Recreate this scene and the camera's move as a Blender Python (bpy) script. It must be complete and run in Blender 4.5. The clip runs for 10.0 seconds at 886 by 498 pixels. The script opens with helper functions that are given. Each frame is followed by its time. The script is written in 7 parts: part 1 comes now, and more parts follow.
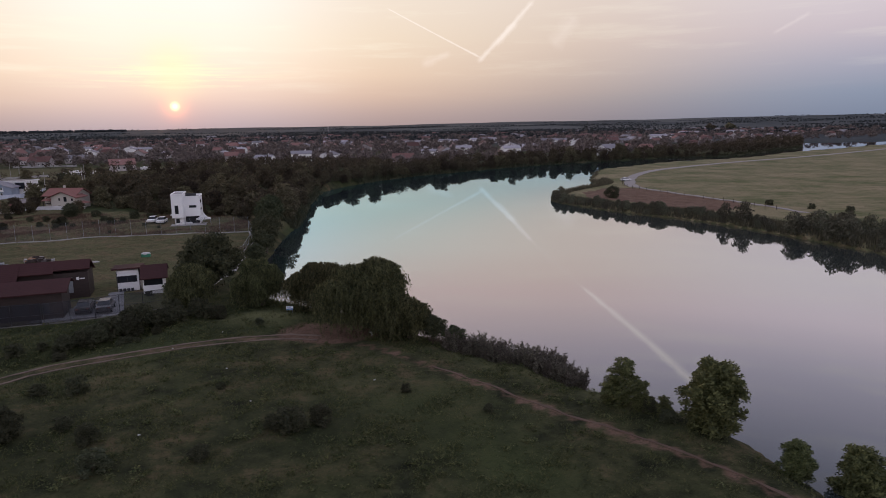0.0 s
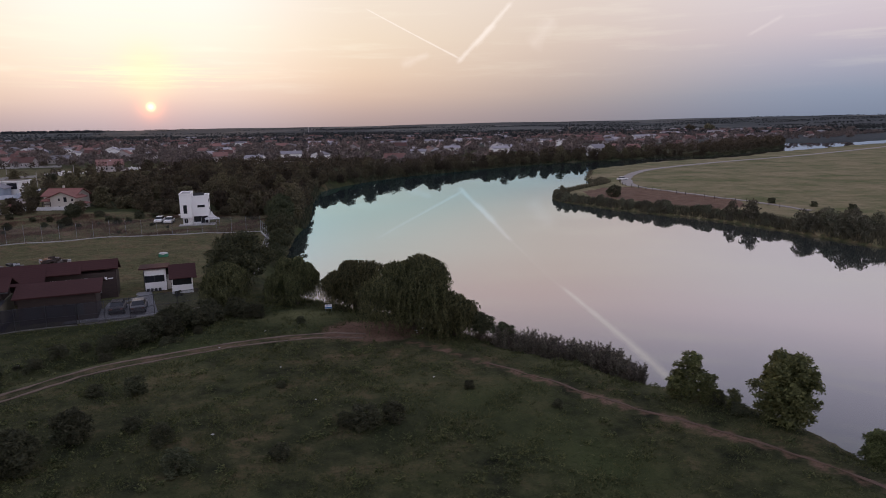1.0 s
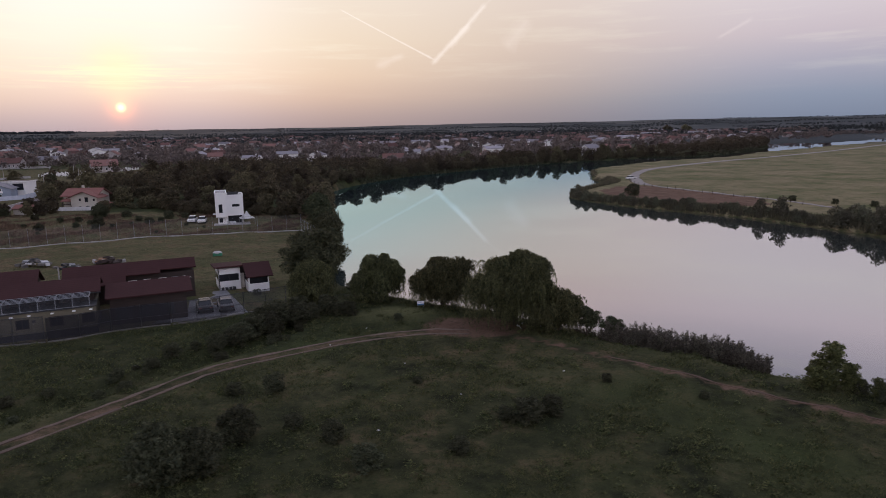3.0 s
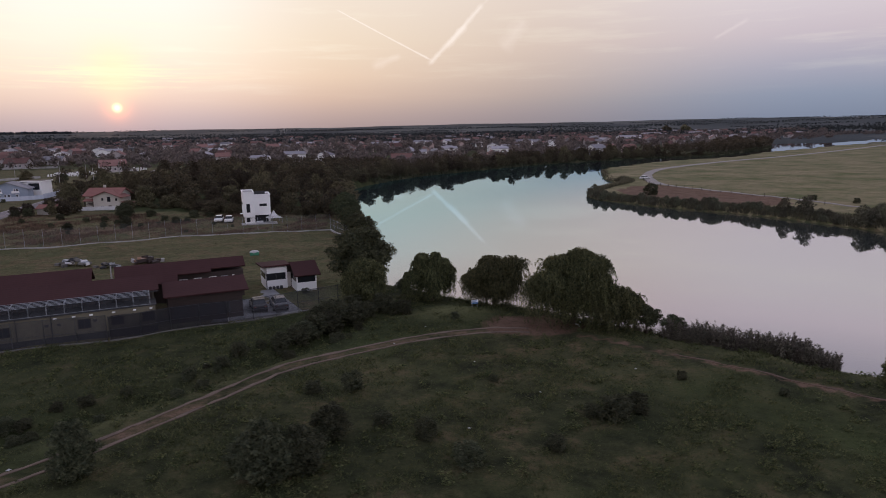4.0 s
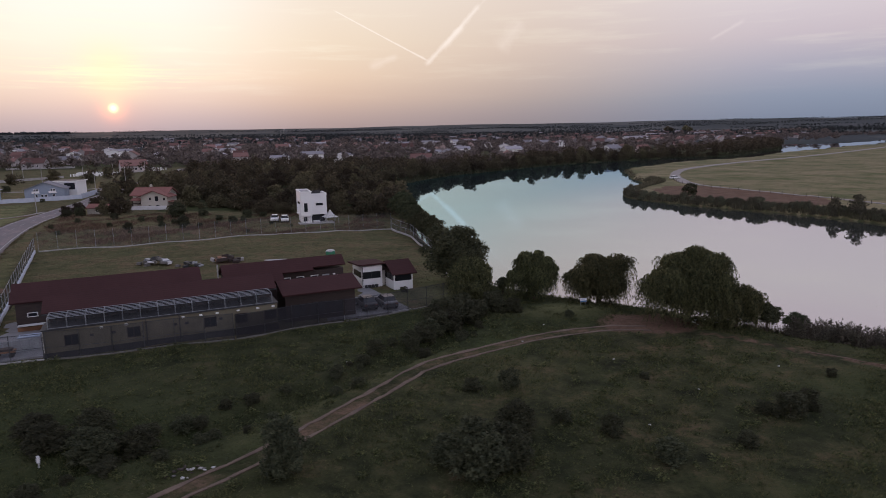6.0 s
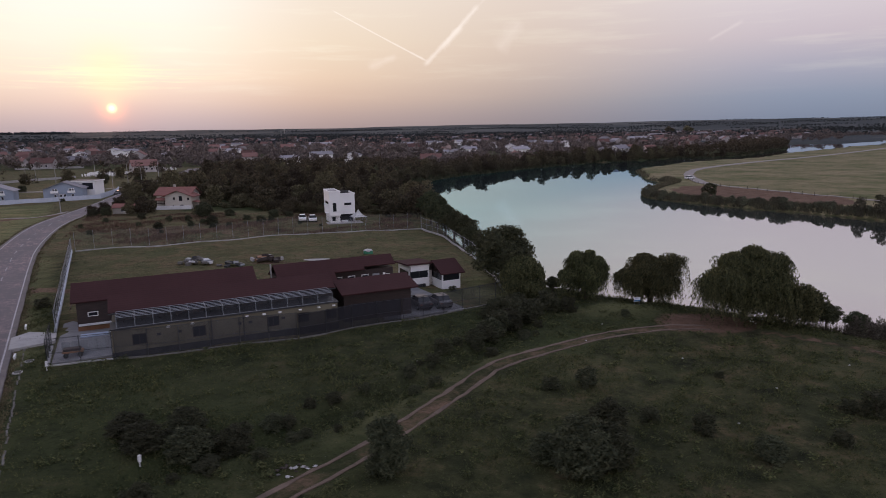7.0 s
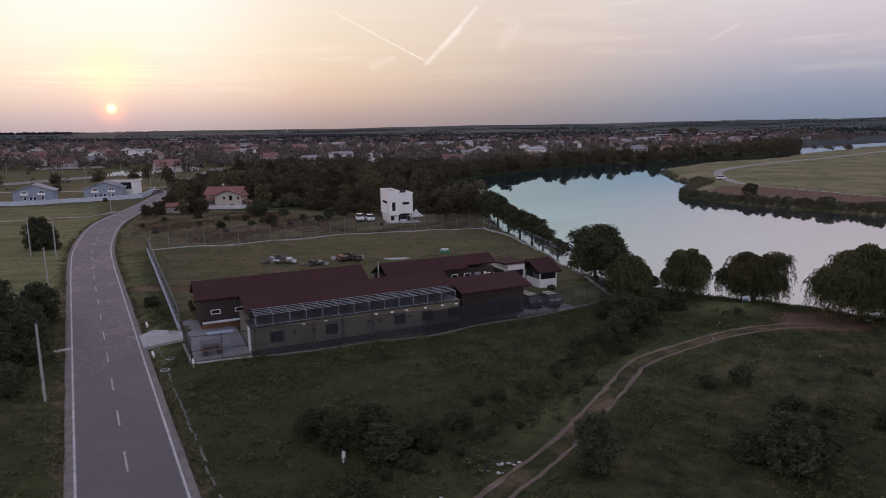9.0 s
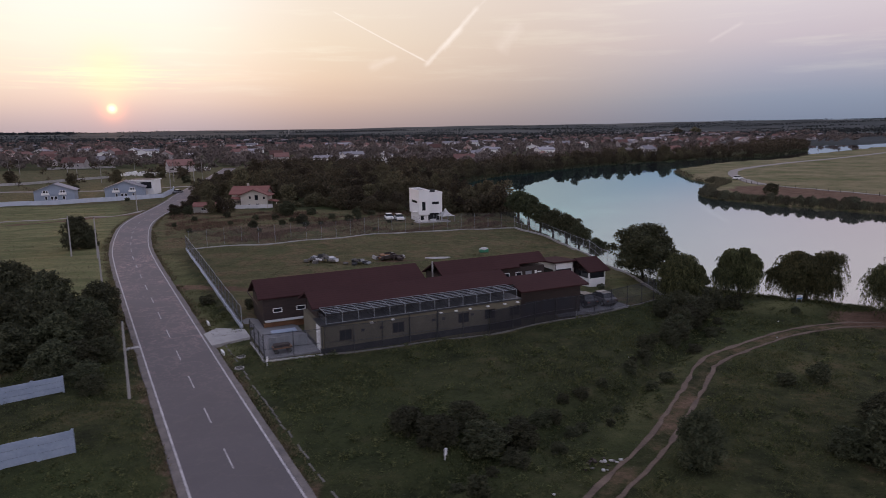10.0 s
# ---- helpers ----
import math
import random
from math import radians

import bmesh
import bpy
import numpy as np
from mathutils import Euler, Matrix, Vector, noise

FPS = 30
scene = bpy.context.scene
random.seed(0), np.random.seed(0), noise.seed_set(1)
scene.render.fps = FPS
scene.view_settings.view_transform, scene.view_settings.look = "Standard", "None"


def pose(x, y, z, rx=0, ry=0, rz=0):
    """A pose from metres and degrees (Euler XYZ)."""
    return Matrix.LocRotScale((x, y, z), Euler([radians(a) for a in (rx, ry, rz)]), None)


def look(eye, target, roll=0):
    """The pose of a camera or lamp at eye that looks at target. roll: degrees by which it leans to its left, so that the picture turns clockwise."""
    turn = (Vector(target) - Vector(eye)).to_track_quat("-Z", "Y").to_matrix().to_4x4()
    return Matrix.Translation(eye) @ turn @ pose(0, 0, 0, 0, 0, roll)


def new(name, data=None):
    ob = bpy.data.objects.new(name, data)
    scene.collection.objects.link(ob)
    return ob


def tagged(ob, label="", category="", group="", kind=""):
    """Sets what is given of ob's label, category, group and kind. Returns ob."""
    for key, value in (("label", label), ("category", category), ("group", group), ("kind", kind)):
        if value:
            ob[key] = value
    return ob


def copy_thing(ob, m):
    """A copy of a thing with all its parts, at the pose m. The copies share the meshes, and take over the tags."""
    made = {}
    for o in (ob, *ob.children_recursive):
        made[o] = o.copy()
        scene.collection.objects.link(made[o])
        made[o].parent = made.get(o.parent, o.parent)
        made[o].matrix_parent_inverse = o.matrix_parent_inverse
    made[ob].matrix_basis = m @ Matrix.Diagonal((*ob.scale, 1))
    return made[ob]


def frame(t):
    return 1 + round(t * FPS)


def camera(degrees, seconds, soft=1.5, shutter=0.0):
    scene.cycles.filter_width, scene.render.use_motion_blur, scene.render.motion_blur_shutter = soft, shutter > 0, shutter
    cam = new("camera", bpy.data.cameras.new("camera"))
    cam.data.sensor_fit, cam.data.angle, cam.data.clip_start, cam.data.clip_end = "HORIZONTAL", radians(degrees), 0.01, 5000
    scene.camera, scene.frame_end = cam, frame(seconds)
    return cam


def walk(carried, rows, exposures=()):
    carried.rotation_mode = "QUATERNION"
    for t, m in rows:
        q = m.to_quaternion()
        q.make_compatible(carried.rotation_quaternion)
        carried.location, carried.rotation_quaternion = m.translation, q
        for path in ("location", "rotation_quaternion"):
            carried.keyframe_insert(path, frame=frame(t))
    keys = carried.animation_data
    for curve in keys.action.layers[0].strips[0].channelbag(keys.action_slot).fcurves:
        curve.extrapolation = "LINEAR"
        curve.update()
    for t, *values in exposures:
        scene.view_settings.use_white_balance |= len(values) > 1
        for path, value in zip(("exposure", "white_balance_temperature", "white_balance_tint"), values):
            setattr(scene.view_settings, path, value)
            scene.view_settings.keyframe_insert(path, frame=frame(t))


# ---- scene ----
cam = camera(67.2, 10.0, soft=0.8, shutter=0.5)
PATH = [
    (0.0, look((0.144, -1.252, 22.350), (0.390, 38.087, 15.111), -1.03)),
    (0.5, look((-3.490, -1.113, 22.172), (-2.652, 38.220, 14.945), -1.02)),
    (1.0, look((-7.084, -0.949, 22.019), (-5.646, 38.369, 14.805), -1.02)),
    (1.5, look((-10.641, -0.762, 21.891), (-8.641, 38.533, 14.687), -1.01)),
    (2.0, look((-14.163, -0.556, 21.785), (-11.747, 38.717, 14.591), -1.01)),
    (2.5, look((-17.651, -0.332, 21.699), (-14.952, 38.925, 14.514), -1.00)),
    (4.0, look((-27.939, 0.423, 21.538), (-24.877, 39.658, 14.380), -0.99)),
    (4.5, look((-31.317, 0.694, 21.511), (-28.206, 39.927, 14.361), -0.98)),
    (5.0, look((-34.673, 0.972, 21.493), (-31.520, 40.203, 14.350), -0.98)),
    (5.5, look((-38.009, 1.254, 21.482), (-34.810, 40.482, 14.348), -0.97)),
    (7.0, look((-47.920, 2.099, 21.474), (-44.596, 41.321, 14.363), -0.92)),
    (7.5, look((-51.198, 2.373, 21.473), (-47.863, 41.596, 14.370), -0.91)),
    (8.0, look((-54.468, 2.639, 21.468), (-51.124, 41.863, 14.373), -0.89)),
    (8.5, look((-57.731, 2.896, 21.458), (-54.369, 42.119, 14.373), -0.88)),
    (9.0, look((-60.990, 3.140, 21.442), (-57.636, 42.366, 14.365), -0.86)),
    (9.5, look((-64.247, 3.369, 21.416), (-60.905, 42.598, 14.349), -0.85)),
    (10.0, look((-67.503, 3.582, 21.379), (-64.173, 42.813, 14.322), -0.83)),
]
walk(cam, PATH, [(0.0, 0.05, 6320, 13.5), (10.0, 0.05, 6320, 13.5)])

# ---- world, sun ----
SUN_AZ, SUN_EL = radians(-20.9), radians(1.9)   # azimuth from +y towards +x
SUN_DIR = Vector((math.sin(SUN_AZ) * math.cos(SUN_EL), math.cos(SUN_AZ) * math.cos(SUN_EL), math.sin(SUN_EL)))


class Tree_:
    """A small helper that wires shader nodes."""

    def __init__(self, tree):
        self.t = tree
        self.t.nodes.clear()

    def n(self, kind, **ins):
        node = self.t.nodes.new(kind)
        for k, v in ins.items():
            k = k.replace("_", " ")
            self.put(node.inputs[k], v)
        return node

    def put(self, socket, v):
        if isinstance(v, bpy.types.NodeSocket):
            self.t.links.new(v, socket)
        else:
            socket.default_value = v

    def math(self, op, a, b=0.0, c=0.0, clamp=False):
        node = self.t.nodes.new("ShaderNodeMath")
        node.operation, node.use_clamp = op, clamp
        for i, v in enumerate((a, b, c)):
            self.put(node.inputs[i], v)
        return node.outputs[0]

    def mix(self, fac, a, b, blend="MIX"):
        node = self.t.nodes.new("ShaderNodeMix")
        node.data_type, node.blend_type = "RGBA", blend
        node.clamp_factor = True
        self.put(node.inputs[0], fac)
        self.put(node.inputs[6], a)
        self.put(node.inputs[7], b)
        return node.outputs[2]

    def ramp(self, fac, stops):
        node = self.t.nodes.new("ShaderNodeValToRGB")
        el = node.color_ramp.elements
        while len(el) < len(stops):
            el.new(0.5)
        for e, (p, c) in zip(el, stops):
            e.position, e.color = p, c
        self.put(node.inputs[0], fac)
        return node.outputs[0]

    def noise(self, vec, scale, detail=4.0, rough=0.55):
        node = self.n("ShaderNodeTexNoise", Vector=vec, Scale=scale, Detail=detail, Roughness=rough)
        return node.outputs[0]

    def smooth(self, x, a, b):
        node = self.t.nodes.new("ShaderNodeMapRange")
        node.interpolation_type = "SMOOTHSTEP"
        for i, v in enumerate((x, a, b, 0.0, 1.0)):
            self.put(node.inputs[i], v)
        return node.outputs[0]


def srgb(r, g, b, k=1.0):
    """A display colour, 0 to 255, as linear RGBA."""
    f = lambda v: k * ((v / 255 + 0.055) / 1.055) ** 2.4 if v > 10 else k * v / 255 / 12.92
    return (f(r), f(g), f(b), 1.0)


def build_world():
    w = bpy.data.worlds.new("evening_sky")
    w.use_nodes = True
    scene.world = w
    g = Tree_(w.node_tree)
    co = g.n("ShaderNodeTexCoord").outputs["Generated"]
    nrm = g.t.nodes.new("ShaderNodeVectorMath")
    nrm.operation = "NORMALIZE"
    g.put(nrm.inputs[0], co)
    d = nrm.outputs[0]
    sep = g.n("ShaderNodeSeparateXYZ", Vector=d)
    x, y, z = sep.outputs
    el = g.math("MULTIPLY", g.math("ARCSINE", z), 180 / math.pi)          # elevation in degrees
    az = g.math("MULTIPLY", g.math("ARCTAN2", x, y), 180 / math.pi)       # azimuth in degrees
    e01 = g.math("DIVIDE", el, 90.0, clamp=True)
    deg = lambda v: v / 90.0
    # the sunward side of the sky, from the horizon up
    warm = g.ramp(e01, [
        (deg(0.0), srgb(181, 166, 169)), (deg(1.2), srgb(202, 184, 180)), (deg(2.6), srgb(229, 208, 192)),
        (deg(4.3), srgb(248, 230, 208)), (deg(7.0), srgb(253, 244, 224)), (deg(10.5), srgb(254, 250, 238)),
        (deg(14.0), srgb(255, 236, 232)), (deg(19.0), srgb(232, 214, 218)), (deg(26.0), srgb(190, 184, 198)), (1.0, srgb(146, 154, 178))])
    # the side away from the sun
    cool = g.ramp(e01, [
        (deg(0.0), srgb(122, 132, 150)), (deg(2.0), srgb(138, 148, 165)), (deg(4.0), srgb(166, 166, 179)),
        (deg(6.5), srgb(199, 188, 193)), (deg(9.0), srgb(213, 203, 205)), (deg(12.0), srgb(228, 218, 217)),
        (deg(15.0), srgb(238, 222, 226)), (deg(19.0), srgb(206, 198, 210)), (deg(26.0), srgb(172, 172, 190)), (1.0, srgb(146, 154, 178))])
    daz = g.math("ABSOLUTE", g.math("SUBTRACT", az, math.degrees(SUN_AZ)))
    side = g.smooth(daz, 6.0, 56.0)
    sky = g.mix(side, warm, cool)
    peach = g.math("MULTIPLY", g.smooth(daz, 3.0, 18.0), g.math("SUBTRACT", 1.0, g.smooth(daz, 30.0, 54.0)))
    peach = g.math("MULTIPLY", peach, g.math("SUBTRACT", 1.0, g.smooth(el, 12.0, 22.0)))
    sky = g.mix(peach, sky, (0.90, 0.82, 0.74, 1), "MULTIPLY")
    behind = g.math("MULTIPLY_ADD", g.smooth(daz, 75.0, 140.0), 0.4, 1.0)
    lift = g.n("ShaderNodeCombineColor", Red=behind, Green=behind, Blue=behind)
    sky = g.mix(1.0, sky, lift.outputs[0], "MULTIPLY")
    # thin streaks of high cloud
    mp = g.n("ShaderNodeMapping", Vector=d)
    mp.inputs["Scale"].default_value = (2.2, 2.2, 26.0)
    mp.inputs["Rotation"].default_value = (0.0, 0.05, 0.3)
    st = g.noise(mp.outputs[0], 2.6, 5.0, 0.6)
    st = g.math("MULTIPLY", g.smooth(st, 0.48, 0.75), g.smooth(el, 1.5, 6.0))
    near_sun = g.math("SUBTRACT", 1.0, g.smooth(daz, 3.0, 26.0))
    sky = g.mix(g.math("MULTIPLY", st, g.math("MULTIPLY_ADD", near_sun, 0.42, 0.16)), sky, srgb(255, 250, 226))
    # condensation trails: thin lines on the dome between two directions
    def trail(az0, el0, az1, el1, wide0, wide1, strength, lump):
        ax, ay = az1 - az0, el1 - el0
        ln = math.hypot(ax, ay)
        ax, ay = ax / ln, ay / ln
        px, py = g.math("SUBTRACT", az, az0), g.math("SUBTRACT", el, el0)
        along = g.math("ADD", g.math("MULTIPLY", px, ax), g.math("MULTIPLY", py, ay))
        across = g.math("ABSOLUTE", g.math("SUBTRACT", g.math("MULTIPLY", px, ay), g.math("MULTIPLY", py, ax)))
        f = g.math("DIVIDE", along, ln, clamp=True)
        wd = g.math("MULTIPLY_ADD", f, wide1 - wide0, wide0)
        rag = g.noise(d, 90.0, 3.0)
        wd = g.math("MULTIPLY", wd, g.math("MULTIPLY_ADD", rag, lump, 1.0 - lump * 0.5))
        body = g.math("SUBTRACT", 1.0, g.math("DIVIDE", across, wd), clamp=True)
        ends = g.math("MULTIPLY", g.smooth(along, -0.1, 0.5), g.math("SUBTRACT", 1.0, g.smooth(along, ln - 0.6, ln)))
        return g.math("MULTIPLY", g.math("MULTIPLY", body, ends), strength)
    front = g.math("GREATER_THAN", y, 0.0)
    for row in TRAILS:
        f = g.math("MULTIPLY", trail(*row), front)
        sky = g.mix(f, sky, (1.12, 1.02, 0.92, 1))
    # the sun in the haze, and the glow round it
    dot = g.t.nodes.new("ShaderNodeVectorMath")
    dot.operation = "DOT_PRODUCT"
    g.put(dot.inputs[0], d)
    dot.inputs[1].default_value = SUN_DIR
    ang = g.math("MULTIPLY", g.math("ARCCOSINE", g.math("MINIMUM", dot.outputs["Value"], 1.0)), 180 / math.pi)
    halo = g.math("POWER", 2.718, g.math("MULTIPLY", ang, -0.55))
    sky = g.mix(1.0, sky, g.mix(halo, (0, 0, 0, 1), (0.16, 0.03, 0.0, 1)), "ADD")
    core = g.math("POWER", 2.718, g.math("MULTIPLY", g.math("MULTIPLY", ang, ang), -1.6))
    sky = g.mix(1.0, sky, g.mix(core, (0, 0, 0, 1), (0.6, 0.16, 0.02, 1)), "ADD")
    disc = g.math("SUBTRACT", 1.0, g.math("POWER", g.smooth(ang, 0.0, 0.5), 0.5))
    sky = g.mix(1.0, sky, g.mix(disc, (0, 0, 0, 1), (2.0, 1.6, 0.7, 1)), "ADD")
    # a column of light above it
    col = g.math("POWER", 2.718, g.math("MULTIPLY", g.math("MULTIPLY", daz, daz), -0.25))
    colh = g.math("MULTIPLY", g.smooth(el, 1.9, 4.0), g.math("SUBTRACT", 1.0, g.smooth(el, 4.5, 8.0)))
    sky = g.mix(g.math("MULTIPLY", g.math("MULTIPLY", col, colh), 0.55), sky, srgb(255, 253, 196))
    mp2 = g.n("ShaderNodeMapping", Vector=d)
    mp2.inputs["Scale"].default_value = (3.0, 3.0, 60.0)
    mp2.inputs["Rotation"].default_value = (0.0, 0.12, 0.0)
    st2 = g.smooth(g.noise(mp2.outputs[0], 3.4, 5.0, 0.65), 0.45, 0.62)
    wide = g.math("POWER", 2.718, g.math("MULTIPLY", g.math("MULTIPLY", daz, daz), -0.03))
    band = g.math("MULTIPLY", g.smooth(el, 2.8, 4.0), g.math("SUBTRACT", 1.0, g.smooth(el, 4.2, 6.5)))
    sky = g.mix(g.math("MULTIPLY", g.math("MULTIPLY", st2, g.math("MULTIPLY", wide, band)), 0.7), sky, srgb(255, 254, 210))
    nish = g.n("ShaderNodeTexSky")
    nish.sky_type, nish.sun_disc = "NISHITA", False
    nish.sun_elevation, nish.sun_rotation = SUN_EL, SUN_AZ
    nish.dust_density, nish.air_density = 3.0, 1.5
    b1 = g.n("ShaderNodeBackground", Color=sky, Strength=1.0)
    b2 = g.n("ShaderNodeBackground", Color=nish.outputs[0], Strength=0.006)
    add = g.n("ShaderNodeAddShader")
    g.put(add.inputs[0], b1.outputs[0])
    g.put(add.inputs[1], b2.outputs[0])
    out = g.n("ShaderNodeOutputWorld")
    g.put(out.inputs[0], add.outputs[0])


# azimuth, elevation at both ends, half width at both ends, strength, raggedness
TRAILS = [
    (-3.9, 9.5, 3.9, 5.45, 0.07, 0.11, 0.46, 1.5),
    (3.5, 5.1, 8.2, 9.9, 0.27, 0.25, 0.40, 1.8),
    (5.0, 6.4, 6.9, 8.4, 0.34, 0.30, 0.3, 1.6),
    (8.0, 9.7, 12.6, 13.9, 0.14, 0.16, 0.12, 1.2),
    (12.4, 13.6, 22.4, 21.2, 0.2, 0.5, 0.6, 1.6),
    (26.0, 6.3, 28.6, 7.7, 0.16, 0.2, 0.13, 1.4),
    (9.6, 6.2, 11.6, 8.6, 0.9, 0.7, 0.13, 1.8),
    (-1.2, 5.0, 1.4, 6.0, 0.5, 0.3, 0.18, 1.8),
]
build_world()
sun = new("sun", bpy.data.lights.new("sun", "SUN"))
sun.data.energy, sun.data.angle, sun.data.color = 0.7, radians(0.8), (1.0, 0.55, 0.30)
sun.matrix_world = look(SUN_DIR * 100, (0, 0, 0))


# ---- materials ----
def principled(name):
    m = bpy.data.materials.new(name)
    m.use_nodes = True
    g = Tree_(m.node_tree)
    p = g.n("ShaderNodeBsdfPrincipled")
    out = g.n("ShaderNodeOutputMaterial")
    g.put(out.inputs[0], p.outputs[0])
    return m, g, p, out


def mat(name, c1, c2, scale=1.0, fine=12.0, rough=0.8, bump=0.3, metal=0.0, vary=0.0, world=False, streak=None):
    """Two colours mixed by a coarse and a fine noise, with relief; vary: difference from object to object."""
    m, g, p, out = principled(name)
    co = g.n("ShaderNodeNewGeometry").outputs["Position"] if world else g.n("ShaderNodeTexCoord").outputs["Object"]
    if streak:
        mp = g.n("ShaderNodeMapping", Vector=co)
        mp.inputs["Scale"].default_value = streak
        co = mp.outputs[0]
    a, b = g.noise(co, scale), g.noise(co, fine, 3.0)
    f = g.math("MULTIPLY_ADD", g.math("SUBTRACT", a, 0.5), 1.8, 0.5)
    f = g.math("MULTIPLY_ADD", g.math("SUBTRACT", b, 0.5), 1.0, f, clamp=True)
    c = g.mix(f, (*c1, 1), (*c2, 1))
    if vary:
        r = g.n("ShaderNodeObjectInfo").outputs["Random"]
        hs = g.n("ShaderNodeHueSaturation", Color=c, Value=g.math("MULTIPLY_ADD", r, vary * 2, 1 - vary))
        c = hs.outputs[0]
    g.put(p.inputs["Base Color"], c)
    g.put(p.inputs["Roughness"], g.math("MULTIPLY_ADD", b, 0.2, rough - 0.1))
    p.inputs["Metallic"].default_value = metal
    if bump:
        bp = g.n("ShaderNodeBump", Height=b, Strength=bump, Distance=0.03)
        g.put(p.inputs["Normal"], bp.outputs[0])
    return m


def leaf_mat(name, c1, c2, vary=0.35, through_=0.25):
    """Foliage: colour varies from leaf to leaf and from plant to plant; some light comes through."""
    m, g, p, out = principled(name)
    isl = g.n("ShaderNodeNewGeometry").outputs["Random Per Island"]
    r = g.n("ShaderNodeObjectInfo").outputs["Random"]
    c = g.mix(isl, (*c1, 1), (*c2, 1))
    co = g.n("ShaderNodeTexCoord").outputs["Object"]
    big = g.noise(co, 0.5, 3.0)
    v = g.math("MULTIPLY_ADD", r, vary * 2, 1 - vary)
    v = g.math("MULTIPLY", v, g.math("MULTIPLY_ADD", big, 0.9, 0.55))
    hs = g.n("ShaderNodeHueSaturation", Color=c, Value=v, Hue=g.math("MULTIPLY_ADD", r, 0.05, 0.475))
    g.put(p.inputs["Base Color"], hs.outputs[0])
    p.inputs["Roughness"].default_value = 0.75
    p.inputs["Specular IOR Level"].default_value = 0.25
    tr = g.n("ShaderNodeBsdfTranslucent", Color=hs.outputs[0])
    mx = g.n("ShaderNodeMixShader", Fac=through_)
    g.put(mx.inputs[1], p.outputs[0])
    g.put(mx.inputs[2], tr.outputs[0])
    g.put(out.inputs[0], mx.outputs[0])
    return m


def glass_mat(name, tint):
    m, g, p, out = principled(name)
    co = g.n("ShaderNodeTexCoord").outputs["Object"]
    g.put(p.inputs["Base Color"], g.mix(g.noise(co, 1.5), (*tint, 1), tuple(v * 1.8 for v in tint) + (1,)))
    p.inputs["Roughness"].default_value = 0.08
    p.inputs["Specular IOR Level"].default_value = 0.6
    return m


def water_mat():
    m, g, p, out = principled("lake_water")
    pos = g.n("ShaderNodeNewGeometry").outputs["Position"]
    p.inputs["Base Color"].default_value = (0.035, 0.045, 0.045, 1)
    p.inputs["Roughness"].default_value = 0.9
    p.inputs["Specular IOR Level"].default_value = 0.0
    rip = g.math("MULTIPLY_ADD", g.noise(pos, 1.3, 3.0), 0.5, g.math("MULTIPLY", g.noise(pos, 0.12, 2.0), 1.0))
    bp = g.n("ShaderNodeBump", Height=rip, Strength=0.004, Distance=0.5)
    # teal painted into the northern reflections by position, fading towards the near arm
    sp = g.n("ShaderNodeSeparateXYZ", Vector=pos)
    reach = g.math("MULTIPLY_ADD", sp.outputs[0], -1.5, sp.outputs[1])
    # clear: only the weight of that painted teal, not clarity of the water
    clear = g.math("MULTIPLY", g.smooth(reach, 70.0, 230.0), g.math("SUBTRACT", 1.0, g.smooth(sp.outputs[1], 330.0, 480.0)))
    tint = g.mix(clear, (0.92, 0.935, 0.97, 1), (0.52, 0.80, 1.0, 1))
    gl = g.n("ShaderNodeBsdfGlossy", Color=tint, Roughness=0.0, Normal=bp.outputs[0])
    lw = g.n("ShaderNodeLayerWeight", Blend=0.5)
    fr = g.math("MULTIPLY_ADD", lw.outputs["Facing"], 1.74, -0.80, clamp=True)
    mx = g.n("ShaderNodeMixShader", Fac=fr)
    g.put(mx.inputs[1], p.outputs[0])
    g.put(mx.inputs[2], gl.outputs[0])
    g.put(out.inputs[0], mx.outputs[0])
    return m


